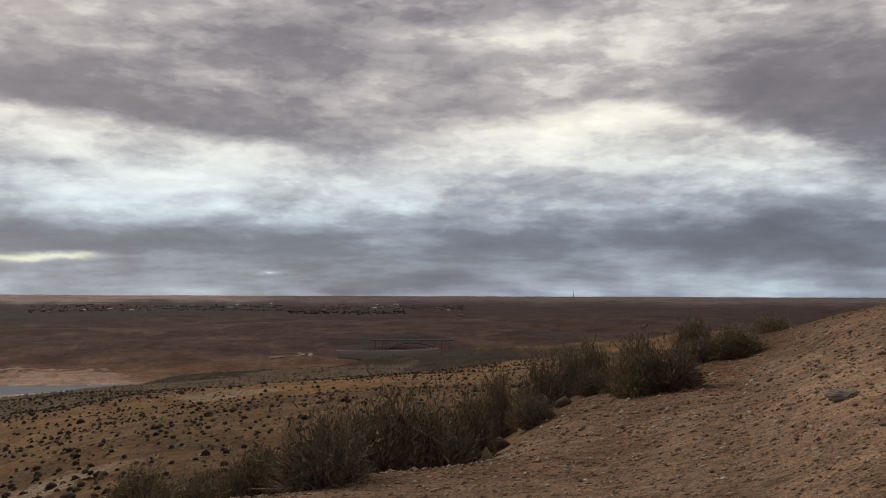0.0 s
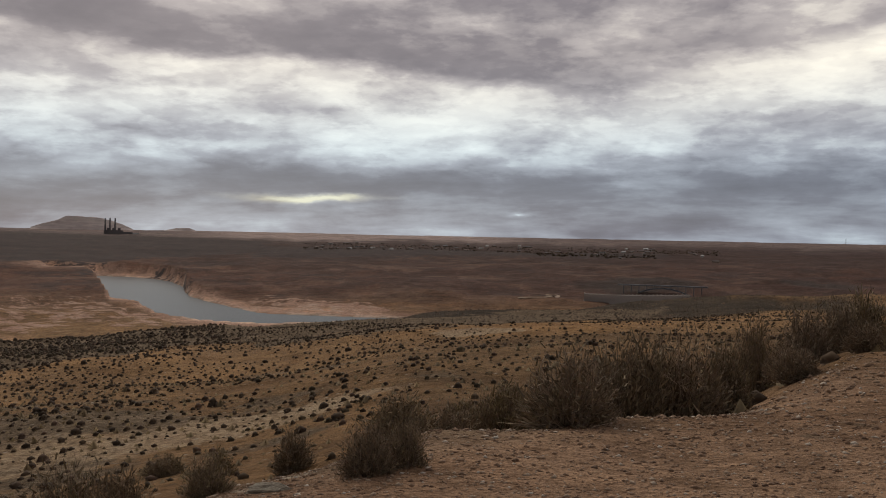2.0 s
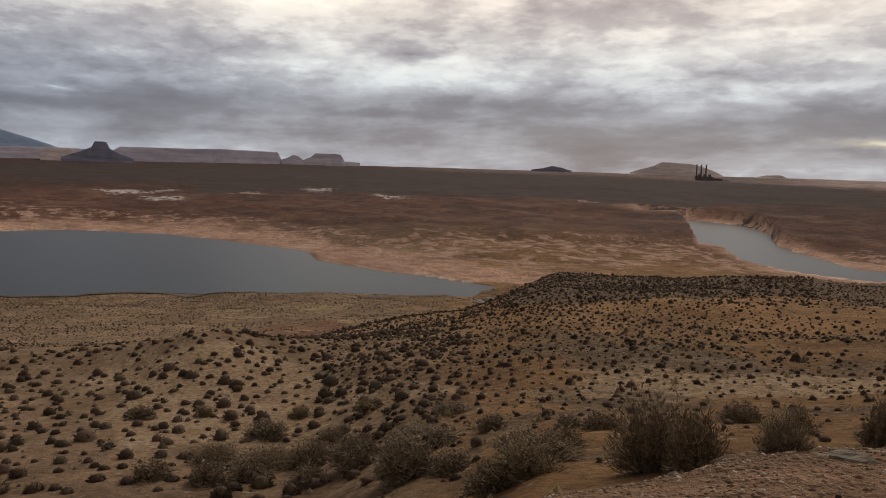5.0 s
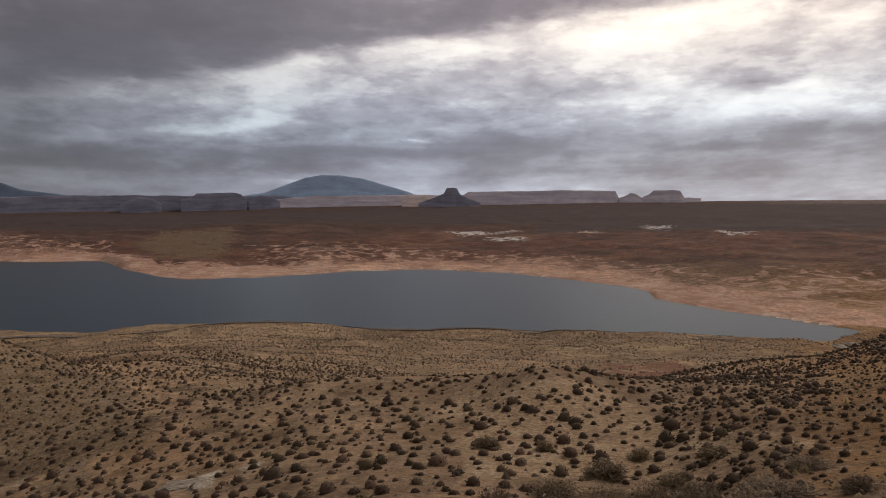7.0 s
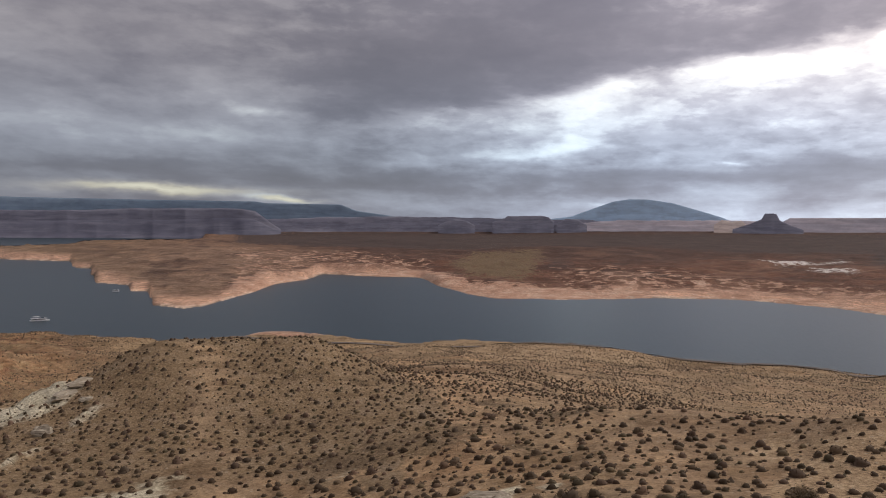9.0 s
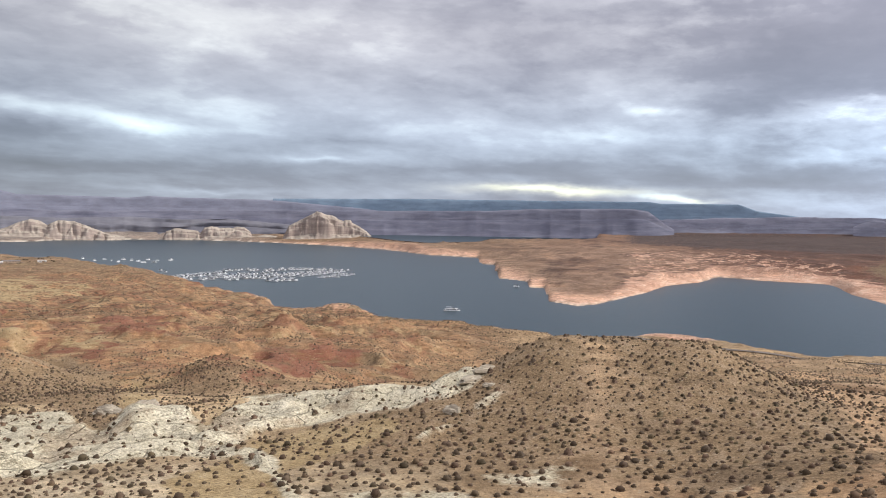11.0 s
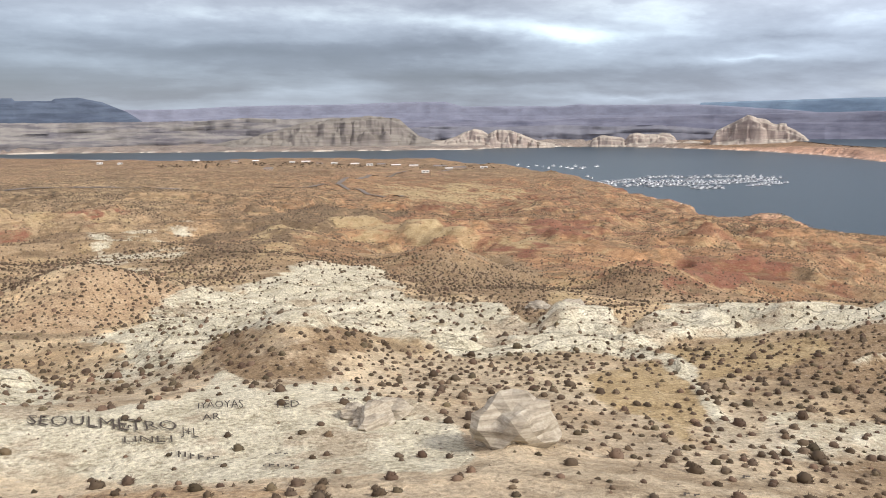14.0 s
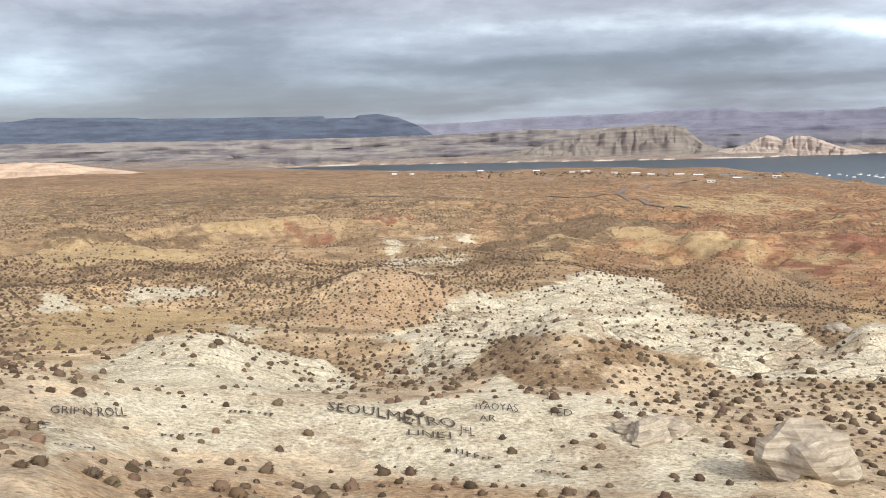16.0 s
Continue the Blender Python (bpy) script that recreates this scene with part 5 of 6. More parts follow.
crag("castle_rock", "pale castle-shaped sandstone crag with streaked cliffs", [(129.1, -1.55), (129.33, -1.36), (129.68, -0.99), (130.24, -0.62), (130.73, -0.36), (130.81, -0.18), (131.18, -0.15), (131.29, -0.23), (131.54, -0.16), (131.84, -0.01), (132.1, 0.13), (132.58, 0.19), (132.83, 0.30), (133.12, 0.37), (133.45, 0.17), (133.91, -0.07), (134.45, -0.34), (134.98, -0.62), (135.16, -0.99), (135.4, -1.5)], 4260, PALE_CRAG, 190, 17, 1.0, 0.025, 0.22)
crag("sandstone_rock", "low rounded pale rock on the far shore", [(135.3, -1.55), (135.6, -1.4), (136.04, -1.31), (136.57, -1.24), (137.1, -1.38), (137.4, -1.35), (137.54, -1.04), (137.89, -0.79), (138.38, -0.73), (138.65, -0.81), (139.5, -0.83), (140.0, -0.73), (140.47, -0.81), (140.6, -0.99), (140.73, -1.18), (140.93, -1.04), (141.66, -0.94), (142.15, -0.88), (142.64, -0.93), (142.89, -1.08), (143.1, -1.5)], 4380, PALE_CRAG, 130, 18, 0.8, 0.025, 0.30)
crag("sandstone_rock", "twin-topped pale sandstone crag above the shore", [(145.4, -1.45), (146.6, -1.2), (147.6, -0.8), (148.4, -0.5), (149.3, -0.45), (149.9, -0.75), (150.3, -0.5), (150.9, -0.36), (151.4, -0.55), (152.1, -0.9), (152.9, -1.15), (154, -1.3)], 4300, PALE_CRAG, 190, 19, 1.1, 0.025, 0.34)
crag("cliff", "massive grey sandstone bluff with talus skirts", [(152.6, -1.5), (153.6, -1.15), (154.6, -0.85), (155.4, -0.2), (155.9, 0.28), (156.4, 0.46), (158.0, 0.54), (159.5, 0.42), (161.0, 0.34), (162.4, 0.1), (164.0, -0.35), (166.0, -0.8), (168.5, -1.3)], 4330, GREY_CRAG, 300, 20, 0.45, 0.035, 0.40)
formation("cliff", "long grey layered cliffs along the far shore", [(156, 0.2), (160, 0.45), (163.7, 0.38), (165.8, 0.46), (169, 0.3), (172.5, 0.25), (180, 0.22), (184.4, 0.26), (190, 0.3), (196, 0.35), (206, 0.42)], 4620, GREY_ROCK, 120, 190, 0.45, 0.45, 0.05, seed=21, freq=0.6, tiers=True)
formation("cliff", "low grey bench of rock near the far shore", [(162, -1.3), (164, -0.95), (167, -0.6), (170, -0.5), (174, -0.45), (178, -0.7), (182, -0.5), (186, -0.75), (190, -0.5), (194, -0.6), (206, -0.4)], 4480, GREY_ROCK, 90, 90, 0.4, 0.5, 0.05, seed=22, freq=0.7, tiers=True)
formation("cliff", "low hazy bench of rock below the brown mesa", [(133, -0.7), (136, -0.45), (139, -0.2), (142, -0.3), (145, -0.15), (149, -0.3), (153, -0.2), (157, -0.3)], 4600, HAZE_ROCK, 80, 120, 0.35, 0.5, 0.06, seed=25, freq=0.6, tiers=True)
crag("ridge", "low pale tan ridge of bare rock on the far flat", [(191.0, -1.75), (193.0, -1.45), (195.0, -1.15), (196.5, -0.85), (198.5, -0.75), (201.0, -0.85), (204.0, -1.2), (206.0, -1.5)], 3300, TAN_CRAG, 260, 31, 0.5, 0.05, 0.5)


# ---- shrubs ----
def plant_material(name, greens, thing=False):
    mat, n, b = material(name)
    if thing:
        pick = n.add("ShaderNodeObjectInfo").outputs["Random"]
    else:
        pick = n.add("ShaderNodeVertexColor", layer_name="tint").outputs[0]
    c = n.ramp(pick, [(i / (len(greens) - 1), g) for i, g in enumerate(greens)])
    leaf = n.add("ShaderNodeNewGeometry").outputs["Random Per Island"]
    c = n.mix(1.0, c, n.ramp(leaf, [(0.0, (0.55, 0.52, 0.5)), (0.6, (1, 1, 1)), (1.0, (1.5, 1.45, 1.4))]), "MULTIPLY")
    n.put(b.inputs["Base Color"], c)
    n.put(b.inputs["Roughness"], 0.85)
    n.put(b.inputs["Specular IOR Level"], 0.2)
    return mat


SHRUB_TONES = [(0.080, 0.055, 0.038), (0.108, 0.078, 0.050), (0.116, 0.088, 0.062), (0.145, 0.096, 0.068), (0.092, 0.074, 0.046), (0.195, 0.150, 0.092)]
SHRUB = plant_material("shrub_stuff", SHRUB_TONES)
SHRUB_ONE = plant_material("shrub_leaves", SHRUB_TONES, True)
TWIG = plant_material("bare_twigs", [(0.36, 0.275, 0.205), (0.30, 0.235, 0.18), (0.43, 0.34, 0.26)], True)
FOLIAGE = plant_material("dusty_leaves", [(0.25, 0.205, 0.13), (0.29, 0.23, 0.16), (0.31, 0.25, 0.14), (0.235, 0.185, 0.14)], True)


def shrub_arrays(seed, blades, seg, rings):
    """A rounded desert shrub one metre in radius: an uneven core and many pointed sprays."""
    rng = np.random.RandomState(seed)
    v, f = [], []
    for k in range(rings):
        t = k / rings * 1.35
        for s in range(seg):
            a = 2 * math.pi * (s + 0.5 * (k % 2)) / seg
            w = 0.74 * math.cos(t) * rng.uniform(0.72, 1.2)
            v.append((w * math.cos(a), w * math.sin(a), 0.72 * math.sin(t) * rng.uniform(0.75, 1.2)))
    v.append((0, 0, 0.74))
    for k in range(rings - 1):
        for s in range(seg):
            p, q = k * seg + s, k * seg + (s + 1) % seg
            f += [(p, q, q + seg), (p, q + seg, p + seg)]
    for s in range(seg):
        f.append(((rings - 1) * seg + s, (rings - 1) * seg + (s + 1) % seg, len(v) - 1))
    for _ in range(blades):
        a, t = rng.uniform(0, 2 * math.pi), math.acos(rng.uniform(0.02, 1.0))
        d = np.array([math.sin(t) * math.cos(a), math.sin(t) * math.sin(a), 0.82 * math.cos(t)])
        root, tip = d * rng.uniform(0.45, 0.70), d * rng.uniform(0.82, 1.04) + rng.normal(0, 0.06, 3)
        tip[2] = max(tip[2], 0.02)
        side = np.cross(d, rng.normal(0, 1, 3))
        side *= rng.uniform(0.04, 0.09) / (np.linalg.norm(side) + 1e-6)
        k = len(v)
        v += [tuple(root - side), tuple(root + side), tuple(tip)]
        f.append((k, k + 1, k + 2))
    return np.array(v), np.array(f)


def pad_edge(az):
    return np.interp(az, [-34, -24, -20, -12, -4, 2, 12, 18, 30, 38, 46, 55, 70, 120], [60, 40, 30, 19, 13, 11.5, 10.5, 8.5, 8.5, 7.5, 9, 14, 24, 26])


def shrub_places(r0, r1, per_m2, seed, az0=-33, az1=205, grown=1.0):
    """Places, sizes and tones for shrubs between two distances, each with room of its own."""
    rng = np.random.RandomState(seed)
    cell = 1 / math.sqrt(per_m2)
    side = np.arange(-r1, r1, cell)
    x, y = [g.ravel() + rng.uniform(-0.42, 0.42, g.size) * cell for g in np.meshgrid(side, side)]
    r = np.hypot(x, y)
    az = np.degrees(np.arctan2(-x, y))
    az = np.where(az < -100, az + 360, az)
    on = (r > r0) & (r < r1) & (az > az0) & (az < az1)
    x, y, r, az = x[on], y[on], r[on], az[on]
    n = len(x)
    z, shore = land(az, r)
    keep = 0.72 + fbm(x / 38 + 40, y / 38, 3) * 1.3 + fbm(x / 9, y / 9 + 20, 2) * 0.5
    for kind, share in (("white", 0.34), ("red", 0.5), ("gold", 0.30), ("dark", 2.2), ("brown", 1.1), ("peach", 0.8), ("beach", 0.3), ("dusk", 0.2), ("bushy", 1.6)):
        keep = keep * (1 + (share - 1) * np.minimum(1, cover(kind, az, r, 0.02) * 1.15))
    for kind, a, d, wide, deep in PATCHES:
        if kind in ("scrub", "canyon"):
            keep = keep * (1 + (2.2 if kind == "scrub" else -1.0) * smooth(0.25, 0.55, zone(az, r, a, d, wide, deep)))
    ok = (rng.uniform(0, 1, n) < keep) & (r > pad_edge(az)) & (shore < -10)
    size = (rng.lognormal(-0.85, 0.32, n) * grown).clip(0.16, 0.95)
    size = size * np.interp(r, [120, 320, 800], [1.0, 1.25, 1.7])
    tone = np.clip(rng.uniform(0, 1, n) * 0.75 + 0.25 * (fbm(x / 40, y / 40 + 60, 2) + 0.5), 0, 1)
    return [q[ok] for q in (x, y, z, size, tone, az, r)]


def shrub_stuff(label, places, seed, blades, seg, rings):
    x, y, z, size, tone, *_ = places
    rng = np.random.RandomState(seed)
    kinds = [shrub_arrays(seed + i, blades, seg, rings) for i in range(4)]
    allv, allf, allt, base = [], [], [], 0
    which = rng.randint(0, 4, len(x))
    for i, (v, f) in enumerate(kinds):
        on = which == i
        m = on.sum()
        turn, tall = rng.uniform(0, 2 * math.pi, m), rng.uniform(0.95, 1.4, m) * size[on]
        c, s = np.cos(turn), np.sin(turn)
        vx = (v[None, :, 0] * c[:, None] - v[None, :, 1] * s[:, None]) * size[on][:, None] + x[on][:, None]
        vy = (v[None, :, 0] * s[:, None] + v[None, :, 1] * c[:, None]) * size[on][:, None] + y[on][:, None]
        vz = v[None, :, 2] * tall[:, None] + (z[on] - 0.06)[:, None]
        allv.append(np.stack([vx, vy, vz], -1).reshape(-1, 3))
        allf.append((f[None] + (np.arange(m) * len(v))[:, None, None]).reshape(-1, 3) + base)
        allt.append(np.repeat(tone[on], len(v)))
        base += m * len(v)
    me = from_arrays("desert_shrubs", np.concatenate(allv), np.concatenate(allf))
    t = np.concatenate(allt)
    attr = me.color_attributes.new("tint", "FLOAT_COLOR", "POINT")
    attr.data.foreach_set("color", np.stack([t, t, t, np.ones_like(t)], -1).astype(np.float32).ravel())
    me.materials.append(SHRUB)
    return tagged(new("desert_shrubs", me), label, "shrubs", kind="stuff")


GRASS = plant_material("dry_grass", [(0.34, 0.255, 0.13), (0.28, 0.20, 0.105), (0.22, 0.165, 0.10), (0.38, 0.30, 0.17)])
near = shrub_places(12, 125, 0.30, 31, 52, 205)
order = np.argsort(near[6])
first, rest = order[:290], order[290:]
SHRUB_KINDS = []
for i in range(6):
    v, f = shrub_arrays(90 + i, 300, 9, 3)
    me = from_arrays("desert_shrub", v, f)
    me.materials.append(SHRUB_ONE)
    SHRUB_KINDS.append(me)
turns = random.Random(8)
for k in first:
    ob = tagged(new("desert_shrub", SHRUB_KINDS[k % 6]), "low rounded grey-brown desert shrub on sandy slope", "shrub", group="desert shrubs")
    ob.matrix_world = Matrix.LocRotScale((near[0][k], near[1][k], near[2][k] - 0.05), Euler((0, 0, turns.uniform(0, 6.28))), Vector((1, 1, turns.uniform(0.95, 1.35))) * near[3][k])
shrub_stuff("scattered grey-brown desert shrubs on the near slopes", [q[rest] for q in near], 3, 46, 6, 3)
shrub_stuff("small brown shrubs crowded on the sandy slope", shrub_places(10, 210, 0.55, 35, -33, 62, 0.66), 43, 6, 4, 2)
tufts = shrub_stuff("dry yellow grass tufts on the sandy slope", shrub_places(9, 100, 0.6, 36, -33, 62, 0.55), 53, 9, 3, 1)
tufts.name = "dry_grass_tufts"
tufts.data.materials.clear()
tufts.data.materials.append(GRASS)
shrub_stuff("low dark shrublets between the larger shrubs", shrub_places(36, 190, 0.16, 37, 60, 205, 0.55), 63, 3, 4, 1)
shrub_stuff("scattered dark desert shrubs on the middle slopes", shrub_places(125, 320, 0.28, 32, 30, 205), 13, 4, 4, 2)
shrub_stuff("dots of dark desert shrubs on the far slopes", shrub_places(320, 850, 0.12, 33, 45, 205), 23, 0, 5, 1)
shrub_stuff("dots of dark desert shrubs on the southern slopes", shrub_places(210, 480, 0.17, 34, -33, 45, 0.75), 33, 0, 5, 1)
shrub_stuff("sparse dots of dark desert shrubs on the distant flats", shrub_places(850, 1700, 0.020, 38, 122, 205, 1.2), 73, 0, 4, 1)


# ---- tall bushes along the edge of the gravel top ----
def bush_meshes(seed, woody, stems=430, stout=1.0):
    """Twigs and leaf sprays of a brushy bush, one metre across and high."""
    rng = np.random.RandomState(seed)
    tv, tf, lv, lf = [], [], [], []

    def strip(pts, w, vs, fs):
        side = np.cross(pts[-1] - pts[0], rng.normal(0, 1, 3))
        side = side / (np.linalg.norm(side) + 1e-6)
        k = len(vs)
        for i, p in enumerate(pts):
            ww = w * (1 - 0.75 * i / (len(pts) - 1))
            vs.extend([p - side * ww, p + side * ww])
        for i in range(len(pts) - 1):
            fs.append((k + 2 * i, k + 2 * i + 1, k + 2 * i + 3, k + 2 * i + 2))

    for _ in range(stems):
        a, up = rng.uniform(0, 2 * math.pi), rng.uniform(0.02, 1.0)
        out_to = math.sqrt(1 - up * up)
        d = np.array([0.5 * out_to * math.cos(a), 0.5 * out_to * math.sin(a), up])
        lump = 0.82 + 0.18 * math.sin(3 * a + seed) * math.cos(2.2 * up + seed)
        tip = d * rng.uniform(0.70, 1.0) * lump + rng.normal(0, 0.02, 3)
        tip[2] = max(tip[2], 0.02)
        root = np.array([tip[0] * 0.30 + rng.normal(0, 0.03), tip[1] * 0.30 + rng.normal(0, 0.03), 0.0])
        mid = root * 0.45 + tip * 0.55 + np.array([0, 0, 0.05]) + rng.normal(0, 0.02, 3)
        strip(np.array([root, mid, tip]), 0.0045 * stout, tv, tf)
        way = (tip - root) / (np.linalg.norm(tip - root) + 1e-6)
        for _ in range(4 if woody else 3):
            p = root + (tip - root) * rng.uniform(0.35, 0.95)
            q = p + (way * 0.7 + rng.normal(0, 0.5, 3)) * rng.uniform(0.06, 0.15)
            q[2] = max(q[2], 0.01)
            strip(np.array([p, q]), 0.0028 * stout, tv, tf)
        for _ in range(6 if woody else 11):
            p = root + (tip - root) * rng.uniform(0.35, 1.0) + rng.normal(0, 0.035, 3)
            p[2] = max(p[2], 0.01)
            q = p + (way + rng.normal(0, 0.6, 3)) * rng.uniform(0.025, 0.06)
            strip(np.array([p, q]), 0.009 * stout, lv, lf)
    out = []
    for name, v, f, mat in (("brushwood", tv, tf, TWIG), ("foliage", lv, lf, FOLIAGE)):
        me = from_arrays(name, np.array(v), np.array(f))
        me.materials.append(mat)
        out.append(me)
    return out


BUSH_KINDS = [bush_meshes(200 + i, i % 2 == 0) for i in range(5)]
FAR_BUSH_KINDS = [bush_meshes(230 + i, False, 170, 1.8) for i in range(3)]
# bearing, distance, width, height
BUSHES = [
    (6.4, 9.9, 1.43, 1.2), (3.4, 12.7, 1.45, 1.76), (-0.6, 13.6, 1.96, 1.97), (-3.5, 14.4, 0.99, 1.65), (-7.7, 17.7, 1.21, 1.05), (-11.8, 20.9, 1.19, 0.87), (-14.4, 18.4, 1.26, 1.39),
    (-16.8, 18.5, 1.69, 1.44), (-20.7, 25.3, 1.82, 1.18), (-18.2, 30.8, 1.87, 1.74), (-23.0, 42.0, 2.3, 1.82), (10.9, 11.9, 1.08, 1.24), (8.7, 12.1, 0.51, 1.34), (-11.5, 27.9, 1.91, 2.42),
    (-8.3, 24.3, 1.76, 2.12), (-5.2, 20.9, 1.27, 2.32), (-28.9, 55.8, 1.44, 3.43), (-14.7, 25.4, 1.83, 1.92), (18.1, 9.5, 0.94, 0.71), (14.6, 10.8, 1.06, 0.81), (12.5, 11.6, 0.79, 1.02),
    (1.7, 13.0, 1.18, 1.96), (5.1, 12.5, 1.05, 1.51), (-10.2, 26.5, 1.61, 2.04),
]
BUSHES_LOW = [
    (-18.6, 25.5, 1.74, 1.02), (39.3, 20.8, 2.37, 2.43), (36.5, 19.5, 1.63, 1.98), (30.9, 6.6, 0.48, 0.44), (25.4, 26.0, 1.48, 1.62), (20.3, 6.5, 0.54, 0.61), (17.7, 6.7, 0.46, 0.57),
    (46.9, 24.5, 2.79, 1.15), (54.8, 36.3, 4.41, 1.13), (50.3, 37.0, 1.69, 0.87), (33.9, 34.4, 1.57, 1.07), (53.1, 44.6, 2.71, 0.87), (56.1, 30.9, 3.52, 1.93), (63.0, 43.7, 2.99, 1.7),
    (47.9, 22.3, 2.37, 1.3), (66.1, 43.8, 3.99, 1.54), (69.4, 44.9, 3.07, 1.4), (59.8, 39.3, 3.28, 1.84),
]
BUSHES_SLOPE = [
    (50.2, 22.2, 1.95, 1.2), (56.2, 30.6, 2.4, 1.5), (55.5, 37.7, 2.9, 1.1), (69.8, 39.6, 2.6, 1.5), (73.5, 41.5, 2.3, 1.3), (67.4, 40.5, 2.5, 1.3), (63.0, 38.6, 2.4, 1.2), (59.7, 37.7, 2.4, 1.3), (48.3, 28.2, 2.0, 0.9), (45.2, 27.3, 1.8, 0.9),
    (53.0, 29.6, 2.0, 1.1), (66.0, 52.0, 3.4, 1.4), (61.6, 49.2, 2.6, 1.1), (74.1, 61.6, 2.5, 1.3), (70.2, 60.1, 1.7, 1.1), (63.8, 58.2, 2.2, 1.1), (33.2, 35.2, 1.4, 1.0), (59.0, 54.1, 2.8, 1.0), (42.8, 31.8, 1.9, 0.9), (30.2, 29.5, 1.4, 1.1), (13.8, 32.6, 1.7, 1.2), (10.4, 38.0, 2.2, 1.6), (45.0, 32.5, 1.3, 0.7),
]
for k, (a, d, wide, tall) in enumerate(BUSHES + BUSHES_LOW + BUSHES_SLOPE):
    bush = tagged(new("bush"), "brushy grey-brown desert bush with bare twigs at the gravel edge", "bush", group="bushes at the gravel edge")
    bush.matrix_world = Matrix.LocRotScale(spot(a, d, -0.05), Euler((0, 0, k * 1.7)), Vector((wide * 1.1, wide * 1.1, tall * 1.05)))
    for me in FAR_BUSH_KINDS[k % 3] if (a, d, wide, tall) in BUSHES_SLOPE else BUSH_KINDS[k % 5]:
        child = new(me.name, me)
        child.parent = bush


# ---- built things ----
def plain(name, colour, rough=0.7, metal=0.0, scale=0.4, vary=0.2):
    mat, n, b = material(name)
    pos = n.add("ShaderNodeTexCoord").outputs["Object"]
    k = n.noise(pos, scale, 5.0, 0.6)
    lo, hi = tuple(c * (1 - vary) for c in colour), tuple(min(1.0, c * (1 + vary)) for c in colour)
    n.put(b.inputs["Base Color"], n.ramp(k, [(0.3, lo), (0.7, hi)]))
    n.put(b.inputs["Roughness"], rough)
    n.put(b.inputs["Metallic"], metal)
    return mat


def part(name, bm, mat, parent=None, label=""):
    me = bpy.data.meshes.new(name)
    bm.to_mesh(me)
    bm.free()
    me.materials.append(mat)
    ob = new(name, me)
    if parent is not None:
        ob.parent = parent
    if label:
        ob["label"] = label
    return ob


def box(sx, sy, sz, at=(0, 0, 0), taper=0.0, bevel=0.0):
    """A block standing on its base, with its top drawn in by taper."""
    bm = bmesh.new()
    bmesh.ops.create_cube(bm, size=1.0)
    for v in bm.verts:
        k = 1 - taper if v.co.z > 0 else 1
        v.co = Vector((v.co.x * sx * k + at[0], v.co.y * sy * k + at[1], (v.co.z + 0.5) * sz + at[2]))
    if bevel:
        bmesh.ops.bevel(bm, geom=bm.edges[:], offset=bevel, segments=1, affect="EDGES")
    return bm


def gable(sx, sy, sz, at=(0, 0, 0), over=0.4):
    bm = bmesh.new()
    x, y = sx / 2 + over, sy / 2 + over
    p = [(-x, -y, 0), (x, -y, 0), (x, y, 0), (-x, y, 0), (-x, 0, sz), (x, 0, sz)]
    v = [bm.verts.new((a + at[0], b + at[1], c + at[2])) for a, b, c in p]
    for f in ((3, 2, 1, 0), (0, 1, 5, 4), (2, 3, 4, 5), (1, 2, 5), (3, 0, 4)):
        bm.faces.new([v[i] for i in f])
    return bm


def tube(r0, r1, h, at=(0, 0, 0), seg=16):
    bm = bmesh.new()
    bmesh.ops.create_cone(bm, cap_ends=True, segments=seg, radius1=r0, radius2=r1, depth=h)
    bmesh.ops.translate(bm, verts=bm.verts, vec=(at[0], at[1], at[2] + h / 2))
    return bm


def beam(bm, a, b, w):
    """Adds a square bar from a to b."""
    a, b = Vector(a), Vector(b)
    d = (b - a).normalized()
    side = d.cross(Vector((0, 0, 1)) if abs(d.z) < 0.9 else Vector((1, 0, 0))).normalized() * w / 2
    up = d.cross(side).normalized() * w / 2
    v = [bm.verts.new(p + s * side + t * up) for p in (a, b) for s, t in ((-1, -1), (1, -1), (1, 1), (-1, 1))]
    for f in ((0, 1, 2, 3), (7, 6, 5, 4), (0, 4, 5, 1), (1, 5, 6, 2), (2, 6, 7, 3), (3, 7, 4, 0)):
        bm.faces.new([v[i] for i in f])


BOAT_WHITE = plain("boat_gelcoat", (0.78, 0.79, 0.80), 0.35, vary=0.06)
BOAT_GLASS = plain("boat_glass", (0.05, 0.07, 0.09), 0.1)
BOAT_TRIM = plain("boat_awning", (0.16, 0.22, 0.30), 0.7)
DOCK_WOOD = plain("dock_planks", (0.26, 0.25, 0.24), 0.9)
WALL_WHITE = plain("pale_wall", (0.66, 0.63, 0.58), 0.8)
WALL_TAN = plain("tan_wall", (0.40, 0.30, 0.22), 0.85)
ROOF_GREY = plain("grey_roof", (0.20, 0.19, 0.19), 0.8)
ROOF_RED = plain("brown_roof", (0.24, 0.15, 0.12), 0.8)
ROOF_WHITE = plain("white_roof", (0.80, 0.79, 0.77), 0.6)
DARK_GLASS = plain("dark_window", (0.04, 0.05, 0.06), 0.15)
CONCRETE = plain("dam_concrete", (0.60, 0.55, 0.50), 0.9, scale=0.05)
STEEL = plain("bridge_steel", (0.17, 0.18, 0.20), 0.55, scale=0.1)
STACK = plain("stack_concrete", (0.17, 0.155, 0.15), 0.9, scale=0.03)
ASPHALT = plain("asphalt", (0.17, 0.142, 0.12), 0.95, scale=0.05, vary=0.25)
DIRT = plain("dirt_track", (0.44, 0.33, 0.23), 0.95, scale=0.05)
IRON = plain("rusty_iron", (0.06, 0.05, 0.045), 0.8, 0.5, 30.0, 0.4)


